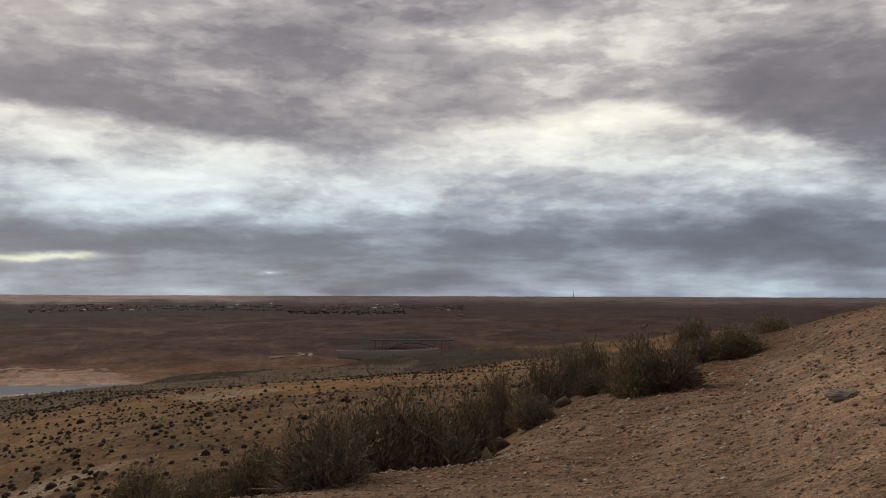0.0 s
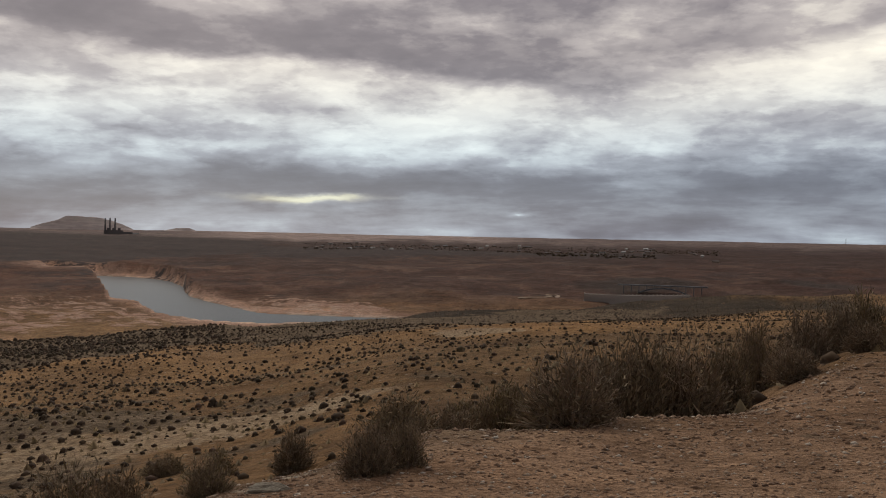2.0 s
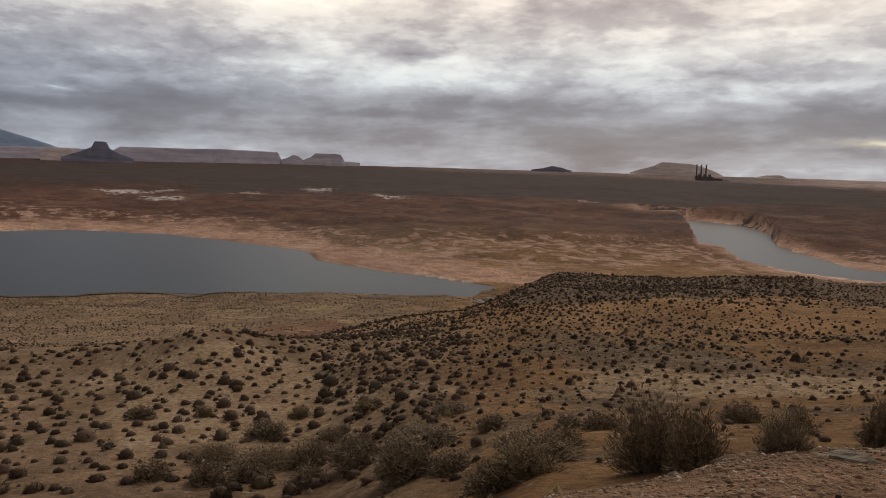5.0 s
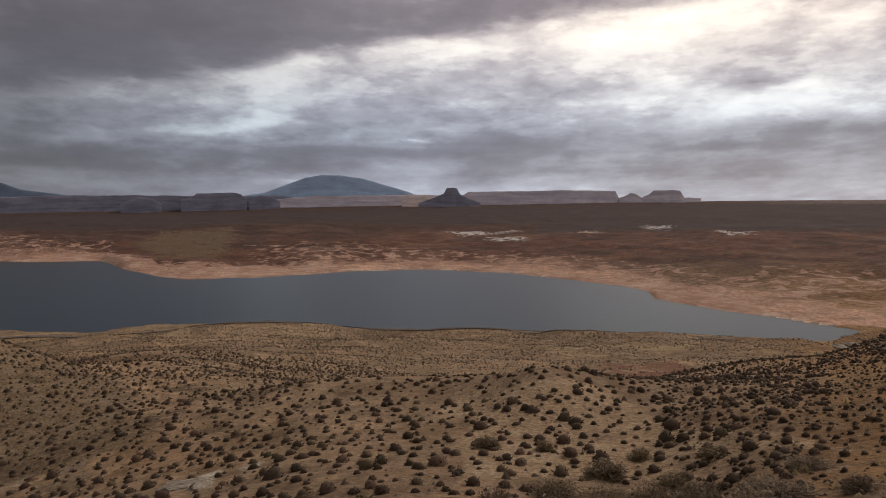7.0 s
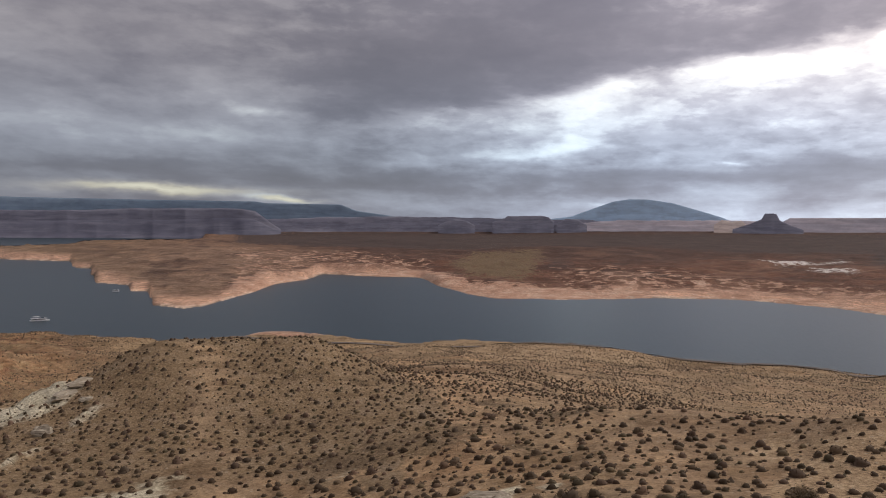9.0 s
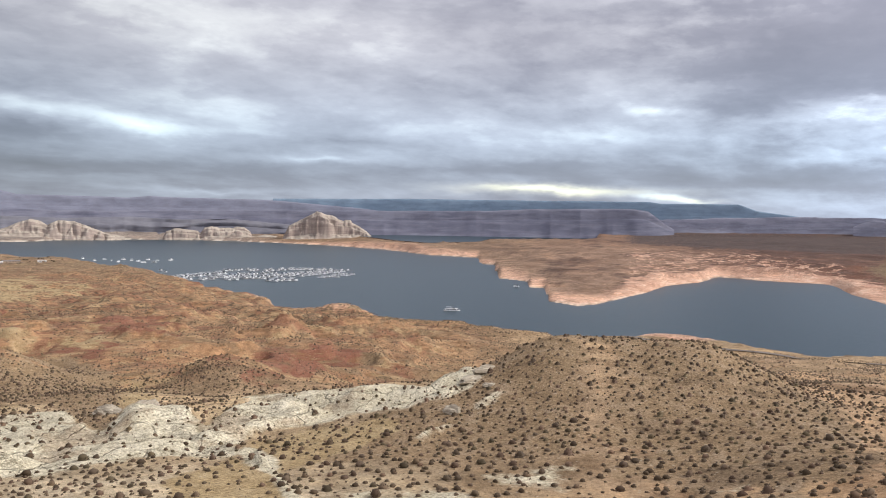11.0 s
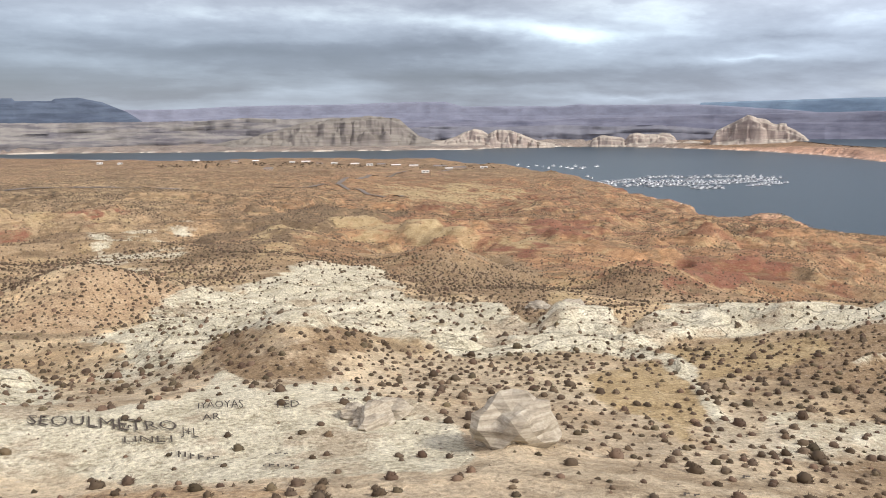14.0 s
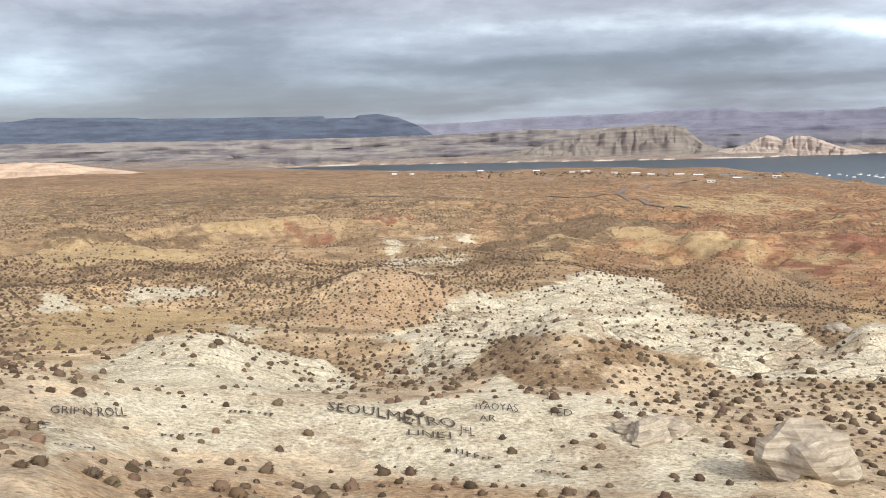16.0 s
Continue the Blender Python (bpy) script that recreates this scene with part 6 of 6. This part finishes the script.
# Houseboats and cruisers, built along x, waterline at z = 0.
def houseboat(length, deck_colour):
    boat = tagged(new("houseboat"), "white houseboat with a flat upper deck moored on the lake", "boat", group="moored boats")
    w = length * 0.30
    hull = bmesh.new()
    ring = [(-0.5, -0.5), (0.32, -0.5), (0.46, -0.28), (0.5, 0.0), (0.46, 0.28), (0.32, 0.5), (-0.5, 0.5)]
    low = [hull.verts.new((x * length * 0.96, y * w * 0.9, -0.3)) for x, y in ring]
    top = [hull.verts.new((x * length, y * w, 0.9)) for x, y in ring]
    hull.faces.new(top)
    hull.faces.new(low[::-1])
    for i in range(len(ring)):
        k = (i + 1) % len(ring)
        hull.faces.new((low[i], low[k], top[k], top[i]))
    part("hull", hull, BOAT_WHITE, boat)
    part("cabin", box(length * 0.68, w * 0.84, 2.2, (-length * 0.06, 0, 0.9), 0.04, 0.08), BOAT_WHITE, boat)
    glass = box(length * 0.60, w * 0.86, 0.8, (-length * 0.06, 0, 1.75), 0.02)
    part("window_band", glass, BOAT_GLASS, boat)
    part("roof_deck", box(length * 0.80, w * 0.98, 0.16, (-length * 0.04, 0, 3.1), 0.0, 0.05), BOAT_WHITE, boat)
    part("wheelhouse", box(length * 0.16, w * 0.55, 1.1, (length * 0.12, 0, 3.26), 0.25, 0.06), BOAT_GLASS, boat)
    part("awning", box(length * 0.32, w * 0.8, 0.10, (-length * 0.18, 0, 5.2), 0.06), deck_colour, boat)
    frame_bars = bmesh.new()
    for sx in (-0.33, -0.03):
        for sy in (-0.36, 0.36):
            beam(frame_bars, (sx * length, sy * w, 3.2), (sx * length, sy * w, 5.2), 0.1)
    part("awning_frame", frame_bars, STEEL, boat)
    return boat


BOATS = [houseboat(20, BOAT_TRIM), houseboat(17, BOAT_WHITE), houseboat(23, BOAT_WHITE), houseboat(12, BOAT_TRIM)]
boat_rng = random.Random(12)
used = [False] * len(BOATS)


def moor(az, r, turn):
    k = boat_rng.choice((0, 1, 1, 2, 3, 3))
    p = heading(az) * r
    m = pose(p.x, p.y, 0.0, 0, 0, turn)
    if used[k]:
        copy_thing(BOATS[k], m)
    else:
        used[k] = True
        BOATS[k].matrix_basis = m


def dock(az, r, turn, boats, gap=10.0):
    """A floating walkway with boats on both sides."""
    p = heading(az) * r
    long = boats * gap + 10
    d = tagged(new("dock"), "long grey floating dock with boats on both sides", "dock", group="marina docks")
    d.matrix_world = pose(p.x, p.y, 0.15, 0, 0, turn)
    part("walkway", box(long, 2.4, 0.4), DOCK_WOOD, d)
    for i in range(int(long / 30) + 1):
        part("pile", tube(0.25, 0.25, 3.2, (-long / 2 + i * 30, 1.4, -0.8), 8), STEEL, d)
    ux, uy = math.cos(radians(turn)), math.sin(radians(turn))
    for i in range(boats):
        for s in (-1, 1):
            if boat_rng.random() < 0.72:
                along, off = (i - boats / 2 + 0.5) * gap, s * (10.5 + boat_rng.uniform(-1, 1))
                q = (p.x + ux * along - uy * off, p.y + uy * along + ux * off)
                a2, r2 = math.degrees(math.atan2(-q[0], q[1])) % 360, math.hypot(*q)
                moor(a2, r2, turn + s * 90 + boat_rng.uniform(-5, 5))


for az, r, n in ((142.0, 1740, 14), (140.7, 1800, 16), (139.0, 1760, 16), (137.4, 1800, 17), (135.9, 1780, 17), (134.4, 1820, 18), (133.0, 1850, 17), (131.7, 1780, 12)):
    dock(az, r, az + 62 + boat_rng.uniform(-8, 8), int(n * 0.8), 15.0)
for az, r, n in ((141.9, 1660, 8), (137.9, 1690, 8), (138.2, 1960, 8), (136.4, 1960, 8), (134.9, 1990, 9), (133.4, 2000, 9), (132.0, 1960, 8), (135.4, 1650, 6)):
    dock(az, r, az + 20 + boat_rng.uniform(-15, 15), int(n * 0.8), 15.0)
for az, r in ((147.2, 2400), (146.6, 2460), (146.2, 2380), (145.5, 2440), (145.0, 2390), (144.6, 2350), (144.0, 2420), (143.6, 2300), (143.4, 2370), (144.3, 2290), (145.8, 2320), (142.6, 2401), (144.2, 1950), (144.0, 1905), (143.2, 1960), (142.9, 1900), (147.9, 2500)):
    moor(az, r, boat_rng.uniform(0, 180))
lone = copy_thing(BOATS[2], pose(*(heading(123.82) * 1134)[:2], 0.0, 0, 0, 128))
small = copy_thing(BOATS[3], pose(*(heading(119.4) * 1560)[:2], 0.0, 0, 0, 112))


# Low buildings.
def building(az, r, sx, sy, h, turn, wall, roof, label, flat=False):
    """A low building: walls, a roof and rows of windows."""
    b = tagged(new("building"), label, "building", group="lakeside buildings")
    b.matrix_world = Matrix.Translation(spot(az, r, -0.8)) @ pose(0, 0, 0, 0, 0, az + turn)
    part("wall", box(sx, sy, h + 0.8), wall, b)
    if flat:
        part("roof", box(sx + 1, sy + 1, 0.5, (0, 0, h + 0.8), 0.02), roof, b)
    else:
        part("roof", gable(sx, sy, h * 0.5, (0, 0, h + 0.8)), roof, b)
    n = max(2, int(sx / 6))
    for i in range(n):
        for s in (-1, 1):
            part("window", box(sx / n * 0.5, 0.1, h * 0.35, ((i + 0.5) * sx / n - sx / 2, s * (sy / 2 + 0.02), 0.8 + h * 0.35)), DARK_GLASS, b)
    return b


# (the bearing, distance, length and style of each)
LODGE = "low pale lakeside building with a long roof"
for az, r, sx, kind in ((150.2, 1990, 46, 0), (151.9, 2080, 60, 1), (152.6, 2030, 30, 2), (153.2, 2120, 54, 1), (154.2, 1720, 40, 0), (155.0, 2140, 38, 2), (156.2, 2180, 40, 2), (157.2, 2230, 34, 1), (158.0, 2200, 46, 0),
                        (159.0, 2260, 36, 2), (160.4, 2300, 44, 0), (161.4, 2280, 30, 1), (162.3, 2330, 40, 2), (163.2, 2290, 36, 0), (164.8, 1880, 34, 1), (165.6, 2330, 30, 2), (167.0, 2300, 34, 1), (169.4, 2250, 30, 2), (174.1, 2460, 34, 0), (175.3, 2480, 40, 0)):
    building(az, r, sx * (0.38 if kind == 0 else 0.6), 11, 3.6, 4, (WALL_WHITE, WALL_TAN, WALL_TAN)[kind], (ROOF_WHITE, ROOF_GREY, ROOF_WHITE)[kind], LODGE, kind == 0)
town = random.Random(4)
for k in range(56):
    az = town.uniform(-3, 24)
    r = town.uniform(3200, 3800) - (400 if az < 6 and town.random() < 0.4 else 0)
    kind = town.choice((0, 1, 1, 2))
    b = building(az, r, town.uniform(9, 22), town.uniform(8, 13), town.uniform(3, 6), town.uniform(-40, 40), (WALL_WHITE, WALL_TAN, WALL_WHITE)[kind], (ROOF_WHITE, ROOF_GREY, ROOF_RED)[kind], "small pale house of the far town")
    b["group"] = "houses of the far town"


def tree_belt(name, label, count, az0, az1, r0, r1, seed, size=5.0):
    """Far trees as rough clumps, too small to count."""
    rng = np.random.RandomState(seed)
    az, r = rng.uniform(az0, az1, count), rng.uniform(r0, r1, count)
    x, y = -np.sin(np.radians(az)) * r, np.cos(np.radians(az)) * r
    z, shore = land(az, r)
    keep = (fbm(x / 120, y / 120 + 80, 3) > -0.22) & (shore < -20)
    return shrub_stuff(label, [x[keep], y[keep], z[keep], rng.uniform(0.6, 1.3, count)[keep] * size, rng.uniform(0, 0.5, count)[keep], az, r], seed, 10, 6, 3)


belt = tree_belt("trees", "dark green belt of trees around the far town", 1000, -3, 25, 3200, 3800, 51, 4.2)
belt.name = "town_trees"
belt = tree_belt("trees", "dark trees below the far town", 160, 1, 9, 2900, 3050, 52, 6.0)
belt.name = "town_trees"
belt = tree_belt("trees", "dark trees among the lakeside buildings", 330, 149.0, 172, 1950, 2300, 53, 3.4)
belt.name = "lakeside_trees"


# Power station with three stacks.
def power_station():
    p = tagged(new("power_station"), "dark power station with three tall stacks on the plain", "power station")
    p.matrix_world = Matrix.Translation(spot(37.0, 4300, -2)) @ pose(0, 0, 0, 0, 0, 37.0)
    part("boiler_house", box(86, 30, 19, (2, 0, 0)), STACK, p)
    for x in (-22, 2, 26):
        part("boiler_tower", box(13, 22, 30, (x, 4, 0)), STACK, p)
    part("turbine_hall", box(50, 24, 12, (62, -4, 0)), STACK, p)
    part("yard_building", box(40, 14, 8, (96, -8, 0)), WALL_WHITE, p)
    for x in (-36, -15, 8):
        stack = part("stack", tube(4.4, 3.0, 76, (x, 12, 0), 20), STACK, p)
        part("stack_rim", tube(3.3, 3.3, 2.0, (x, 12, 75), 20), ROOF_GREY, stack)


power_station()


# Dam and the arch bridge in front of the canyon wall.
def dam():
    d = tagged(new("dam"), "pale curved concrete dam crest in a dark canyon", "dam")
    bays = 26
    a = np.linspace(5.7, -1.2, bays + 1)
    for i in range(bays):
        m = (a[i] + a[i + 1]) / 2
        s = (m - 2.2) / 3.4
        r = 1510 - 38 * (1 - s * s) + (2.2 - m) * 9
        c = heading(m) * r
        ob = part("wall_bay", box(r * radians(abs(a[0] - a[1])) * 0.94, 7, 22), CONCRETE, d)
        ob.matrix_world = pose(c.x, c.y, 6.0, 0, 0, m)
        rail = part("buttress", box(1.6, 9, 23.5), CONCRETE, d)
        e = heading(a[i]) * r
        rail.matrix_world = pose(e.x, e.y, 6.0, 0, 0, a[i])


dam()


def arch_bridge():
    b = tagged(new("arch_bridge"), "grey steel arch bridge over the dark canyon", "bridge")
    b.matrix_world = pose(*(heading(0.6) * 1640)[:2], 36.0, 0, 0, 0.6)
    half, rise = 72, 26
    part("deck", box(2 * half + 20, 10, 2.0), STEEL, b)
    for y in (-4, 4):
        arch = bmesh.new()
        pts = [(-half + 2 * half * i / 20, y, -4 - rise * ((i / 10 - 1) ** 2)) for i in range(21)]
        for p, q in zip(pts, pts[1:]):
            beam(arch, p, q, 2.4)
        part("arch", arch, STEEL, b)
        for p in pts[::2]:
            col = bmesh.new()
            beam(col, p, (p[0], y, 0), 1.2)
            part("column", col, STEEL, b)


arch_bridge()


# Roads laid over the ground.
def track(name, label, places, width, mat, lift=0.35):
    pts = []
    for (a0, r0), (a1, r1) in zip(places, places[1:]):
        n = max(4, int(abs(a1 - a0) * 6 + abs(r1 - r0) / 25))
        pts += [(a0 + (a1 - a0) * i / n, r0 + (r1 - r0) * i / n) for i in range(n)]
    pts.append(places[-1])
    c = [heading(a) * r for a, r in pts]
    line = []
    for i, p in enumerate(c):
        d = c[min(i + 1, len(c) - 1)] - c[max(i - 1, 0)]
        side = Vector((-d.y, d.x, 0)).normalized() * width / 2
        line += [p + side * s for s in (-1, -0.4, 0.4, 1)]
    x, y = np.array([q.x for q in line]), np.array([q.y for q in line])
    z = land(np.degrees(np.arctan2(-x, y)) % 360, np.hypot(x, y))[0].reshape(-1, 4)
    z = np.maximum(z, z.max(1, keepdims=True) - 1.5).ravel() + lift
    bm = bmesh.new()
    verts = [bm.verts.new((q.x, q.y, h)) for q, h in zip(line, z)]
    rows = [verts[i:i + 4] for i in range(0, len(verts), 4)]
    for u, w in zip(rows, rows[1:]):
        for k in range(3):
            bm.faces.new((u[k], u[k + 1], w[k + 1], w[k]))
    return tagged(part(name, bm, mat), label, "road", kind="structure")


track("road", "dark asphalt road across the desert flat", [(204, 1195), (190.2, 1185), (179.1, 1150), (171.3, 1145), (164.9, 1120), (160.2, 1200), (159.6, 1290), (158.4, 1500), (156.4, 1715), (154.0, 1830), (151.2, 1950)], 8, ASPHALT, 1.0)
track("road", "branch road curving down a hollow", [(160.2, 1190), (159.3, 1110), (158.1, 1000), (155.7, 917)], 6, ASPHALT, 0.9)
track("road", "dark shore road above the near lake shore", [(112.0, 880), (106.1, 850), (102.4, 838), (97, 800), (90.1, 806), (84.4, 800), (76.6, 745), (68.8, 735), (62, 745), (57.8, 755)], 9, ASPHALT, 0.7)
track("dirt_track", "pale winding dirt track on the far plain", [(10.2, 1440), (8.4, 1445), (7.6, 1500), (7.4, 1560), (8.3, 1590)], 8, DIRT, 0.8)

# a radio mast on the skyline and an iron stake in the gravel
mast = tagged(new("radio_mast"), "thin red-grey radio mast on the skyline", "mast")
mast.matrix_world = Matrix.Translation(spot(-10.38, 4700, -1))
part("lattice", tube(1.6, 0.8, 34, seg=6), STEEL, mast)
part("antenna", tube(0.4, 0.3, 8, (0, 0, 34), 6), STEEL, mast)

stake = tagged(new("stake"), "short dark iron stake driven into gravel", "stake")
stake.matrix_world = Matrix.Translation(spot(27.5, 4.35, -0.05)) @ pose(0, 0, 0, 3, -2, 20)
part("shaft", box(0.022, 0.014, 0.16, bevel=0.002), IRON, stake)
part("cap", box(0.028, 0.018, 0.02, (0, 0, 0.155), 0.2), IRON, stake)


# ---- words scraped into the pale slab, and loose slabs ----
SCRAPE = plain("scraped_earth", (0.062, 0.048, 0.036), 0.95, scale=6.0, vary=0.3)


def draped(name, label, bm, az0, r0, az1, r1):
    """Lays a flat drawing on the ground: x runs along the line from the first place to the second, y runs away from the hilltop."""
    a, b = heading(az0) * r0, heading(az1) * r1
    along = (b - a)
    long = along.length
    along.normalize()
    up = (a + b).normalized()
    spots = [a + along * (v.co.x * long) + up * v.co.y for v in bm.verts]
    x, y = np.array([p.x for p in spots]), np.array([p.y for p in spots])
    z = land(np.degrees(np.arctan2(-x, y)) % 360, np.hypot(x, y))[0] + 0.16
    for v, p, h in zip(bm.verts, spots, z):
        v.co = (p.x, p.y, h)
    ob = part(name, bm, SCRAPE)
    return tagged(ob, label, "carved words") if label else ob


def carved(text, az0, r0, az1, r1, tall, label):
    data = bpy.data.curves.new("letters", "FONT")
    data.body, data.size, data.resolution_u = text, 1.0, 2
    data.offset = -0.004
    ob = new("letters", data)
    bpy.context.view_layer.update()
    me = bpy.data.meshes.new_from_object(ob.evaluated_get(bpy.context.evaluated_depsgraph_get()))
    bpy.data.objects.remove(ob)
    bm = bmesh.new()
    bm.from_mesh(me)
    bpy.data.meshes.remove(me)
    bmesh.ops.triangulate(bm, faces=bm.faces[:])
    bmesh.ops.subdivide_edges(bm, edges=[e for e in bm.edges if e.calc_length() > 0.3], cuts=1)
    w = max(v.co.x for v in bm.verts)
    rng = random.Random(len(text))
    for v in bm.verts:
        v.co.x, v.co.y = v.co.x / w + rng.uniform(-0.002, 0.002), v.co.y * tall / 0.72 + rng.uniform(-0.05, 0.05)
    return draped("carved_inscription", label, bm, az0, r0, az1, r1)


def scrawl(az0, r0, az1, r1, tall, seed):
    """Worn words that can no longer be read: short plain bars."""
    rng = random.Random(seed)
    long = (heading(az0) * r0 - heading(az1) * r1).length
    mark = tagged(new("carved_mark"), "worn unreadable marks scraped into the pale rock slab", "carved marks", group="worn marks on the slab")
    x = 0.0
    while x < long - 0.3:
        w = rng.uniform(0.25, 0.55)
        y0, h = rng.uniform(0, 0.3) * tall, rng.uniform(0.35, 0.8) * tall
        for x0, x1, ya, yb in ((x, x + 0.16, y0, y0 + h), (x + 0.17, min(x + w, long), y0 + h * 0.5, y0 + h * 0.5 + 0.3)):
            if rng.random() < 0.85 and x1 > x0:
                bm = bmesh.new()
                bm.faces.new([bm.verts.new((px / long, py, 0)) for px, py in ((x0, ya), (x1, ya), (x1, yb), (x0, yb))])
                draped("bar", "", bm, az0, r0, az1, r1).parent = mark
        x += w + rng.uniform(0.15, 0.3)
    return mark


WORDS = "large dark block letters scraped into the pale rock slab"
carved("SEOULMETRO", 180.7, 74.5, 171.5, 68.2, 2.7, WORDS)
carved("LINE1", 175.1, 67.0, 171.9, 65.6, 1.5, WORDS)
carved("J+L", 171.3, 66.9, 170.2, 65.9, 2.0, WORDS)
carved("IYAOYAS", 170.2, 73.6, 167.1, 72.1, 2.3, "small dark letters scraped into the pale rock slab")
carved("AR", 169.9, 70.0, 168.7, 70.0, 1.7, "small dark letters scraped into the pale rock slab")
carved("FED", 164.9, 71.6, 163.3, 71.6, 2.0, "dark letters scraped into a pale rock face")
carved("GRIP'N ROLL", 198.4, 64.1, 193.8, 69.0, 2.5, WORDS)
for k, (a0, r0, a1, r1, tall) in enumerate((
        (172.1, 62.9, 168.7, 60.3, 1.5), (160.7, 73.5, 159.1, 75.0, 1.4), (199.5, 60.1, 197.9, 60.3, 1.0), (198.9, 58.6, 197.4, 59.0, 0.9), (201.2, 61.8, 200.1, 60.8, 1.0), (198.3, 53, 195.7, 55, 1.2),
        (195.2, 53, 191.2, 56, 1.1), (196.0, 40.5, 191.2, 41.0, 0.9), (201.3, 51, 199.1, 49.5, 1.1), (187.3, 72, 184.3, 71.8, 1.2), (191.8, 65.5, 189.1, 66.6, 1.0), (166.0, 57.4, 163.1, 55.0, 1.0))):
    scrawl(a0, r0, a1, r1, tall, 40 + k)
for k, (a0, r0, a1, r1, tall) in enumerate(((165.6, 60, 163.8, 59.2, 0.9), (136.2, 48.7, 134.6, 49.4, 1.0), (132.4, 56.2, 130.0, 57.3, 1.0), (175.5, 71.0, 174.4, 70.2, 0.8))):
    scrawl(a0, r0, a1, r1, tall, 60 + k)


def slab_mesh(seed, rough=0.4):
    """A weathered block of bedrock, about one metre in radius."""
    rng = random.Random(seed)
    bm = bmesh.new()
    bmesh.ops.create_icosphere(bm, subdivisions=3, radius=1.0)
    off = Vector((rng.uniform(0, 50), rng.uniform(0, 50), seed))
    for v in bm.verts:
        k = 1 + noise.fractal(v.co * 1.3 + off, 0.9, 2.0, 4) * rough
        step = round(v.co.z * 5) / 5
        v.co = Vector((v.co.x * k, v.co.y * k, (v.co.z * 0.45 + step * 0.55) * k))
    me = bpy.data.meshes.new("rock_slab")
    bm.to_mesh(me)
    bm.free()
    me.materials.append(SLAB)
    return me


def slab_material():
    mat, n, b = material("pale_slab_rock")
    pos = n.add("ShaderNodeTexCoord").outputs["Object"]
    bands = n.noise(n.mapping(pos, scale=(0.6, 0.6, 5.0)), 1.2, 5.0, 0.6, 0.5)
    c = n.ramp(bands, [(0.36, (0.22, 0.185, 0.14)), (0.5, (0.36, 0.315, 0.25)), (0.64, (0.48, 0.435, 0.355))])
    fine = n.noise(pos, 9.0, 5.0, 0.65)
    c = n.mix(1.0, c, n.ramp(fine, [(0.3, (0.75, 0.73, 0.7)), (0.6, (1.1, 1.1, 1.08))]), "MULTIPLY")
    n.put(b.inputs["Base Color"], c)
    n.put(b.inputs["Roughness"], 0.95)
    bump = n.add("ShaderNodeBump")
    n.put(bump.inputs["Strength"], 0.6)
    n.put(bump.inputs["Distance"], 0.05)
    n.put(bump.inputs["Height"], n.math("ADD", bands, fine))
    n.put(b.inputs["Normal"], bump.outputs[0])
    return mat


SLAB = slab_material()
SLABS = [slab_mesh(s) for s in (3, 8, 14, 21)]
# bearing, distance, half length, half width, height, turn
for k, (az, r, sx, sy, sz, turn) in enumerate((
        (148.2, 61.0, 3.5, 2.8, 2.3, 20), (158.2, 68, 2.6, 1.6, 1.3, 60), (156.8, 71, 1.8, 1.5, 1.2, 10), (159.6, 69.5, 1.5, 1.1, 0.9, 80), (94.6, 62, 2.0, 0.9, 0.35, 15), (95.6, 63, 1.4, 0.6, 0.3, 40), (93.8, 60, 1.2, 0.7, 0.3, 70),
        (51.2, 196, 1.6, 5.5, 0.6, 25), (50.7, 183, 1.2, 3.5, 0.5, 30), (121.4, 156, 3.2, 1.4, 0.8, 40), (122.3, 152, 3.6, 1.5, 0.8, 50))):
    ob = tagged(new("rock_slab", SLABS[k % 4]), "weathered pale bedrock slab on the desert slope", "rock", group="bedrock slabs")
    ob.matrix_world = Matrix.LocRotScale(spot(az, r, sz * 0.15), Euler((0, 0, radians(turn + az))), (sx, sy, sz))
for k, (az, r, sx, sy, sz, turn) in enumerate(((123.6, 132, 1.6, 1.0, 0.9, 0), (123.9, 134, 1.2, 0.8, 0.6, 60), (121.2, 146, 1.2, 0.8, 0.5, 20), (144.3, 168, 5.5, 3.0, 1.2, 70), (146.4, 172, 4.5, 2.6, 1.0, 100), (27, 6.2, 0.16, 0.10, 0.05, 0), (-27, 11, 0.22, 0.14, 0.09, 30))):
    ob = tagged(new("rock_slab", SLABS[(k + 1) % 4]), "rounded pale bedrock knob on the desert slope", "rock", group="bedrock slabs")
    ob.matrix_world = Matrix.LocRotScale(spot(az, r, sz * 0.15), Euler((0, 0, radians(turn + az))), (sx, sy, sz))
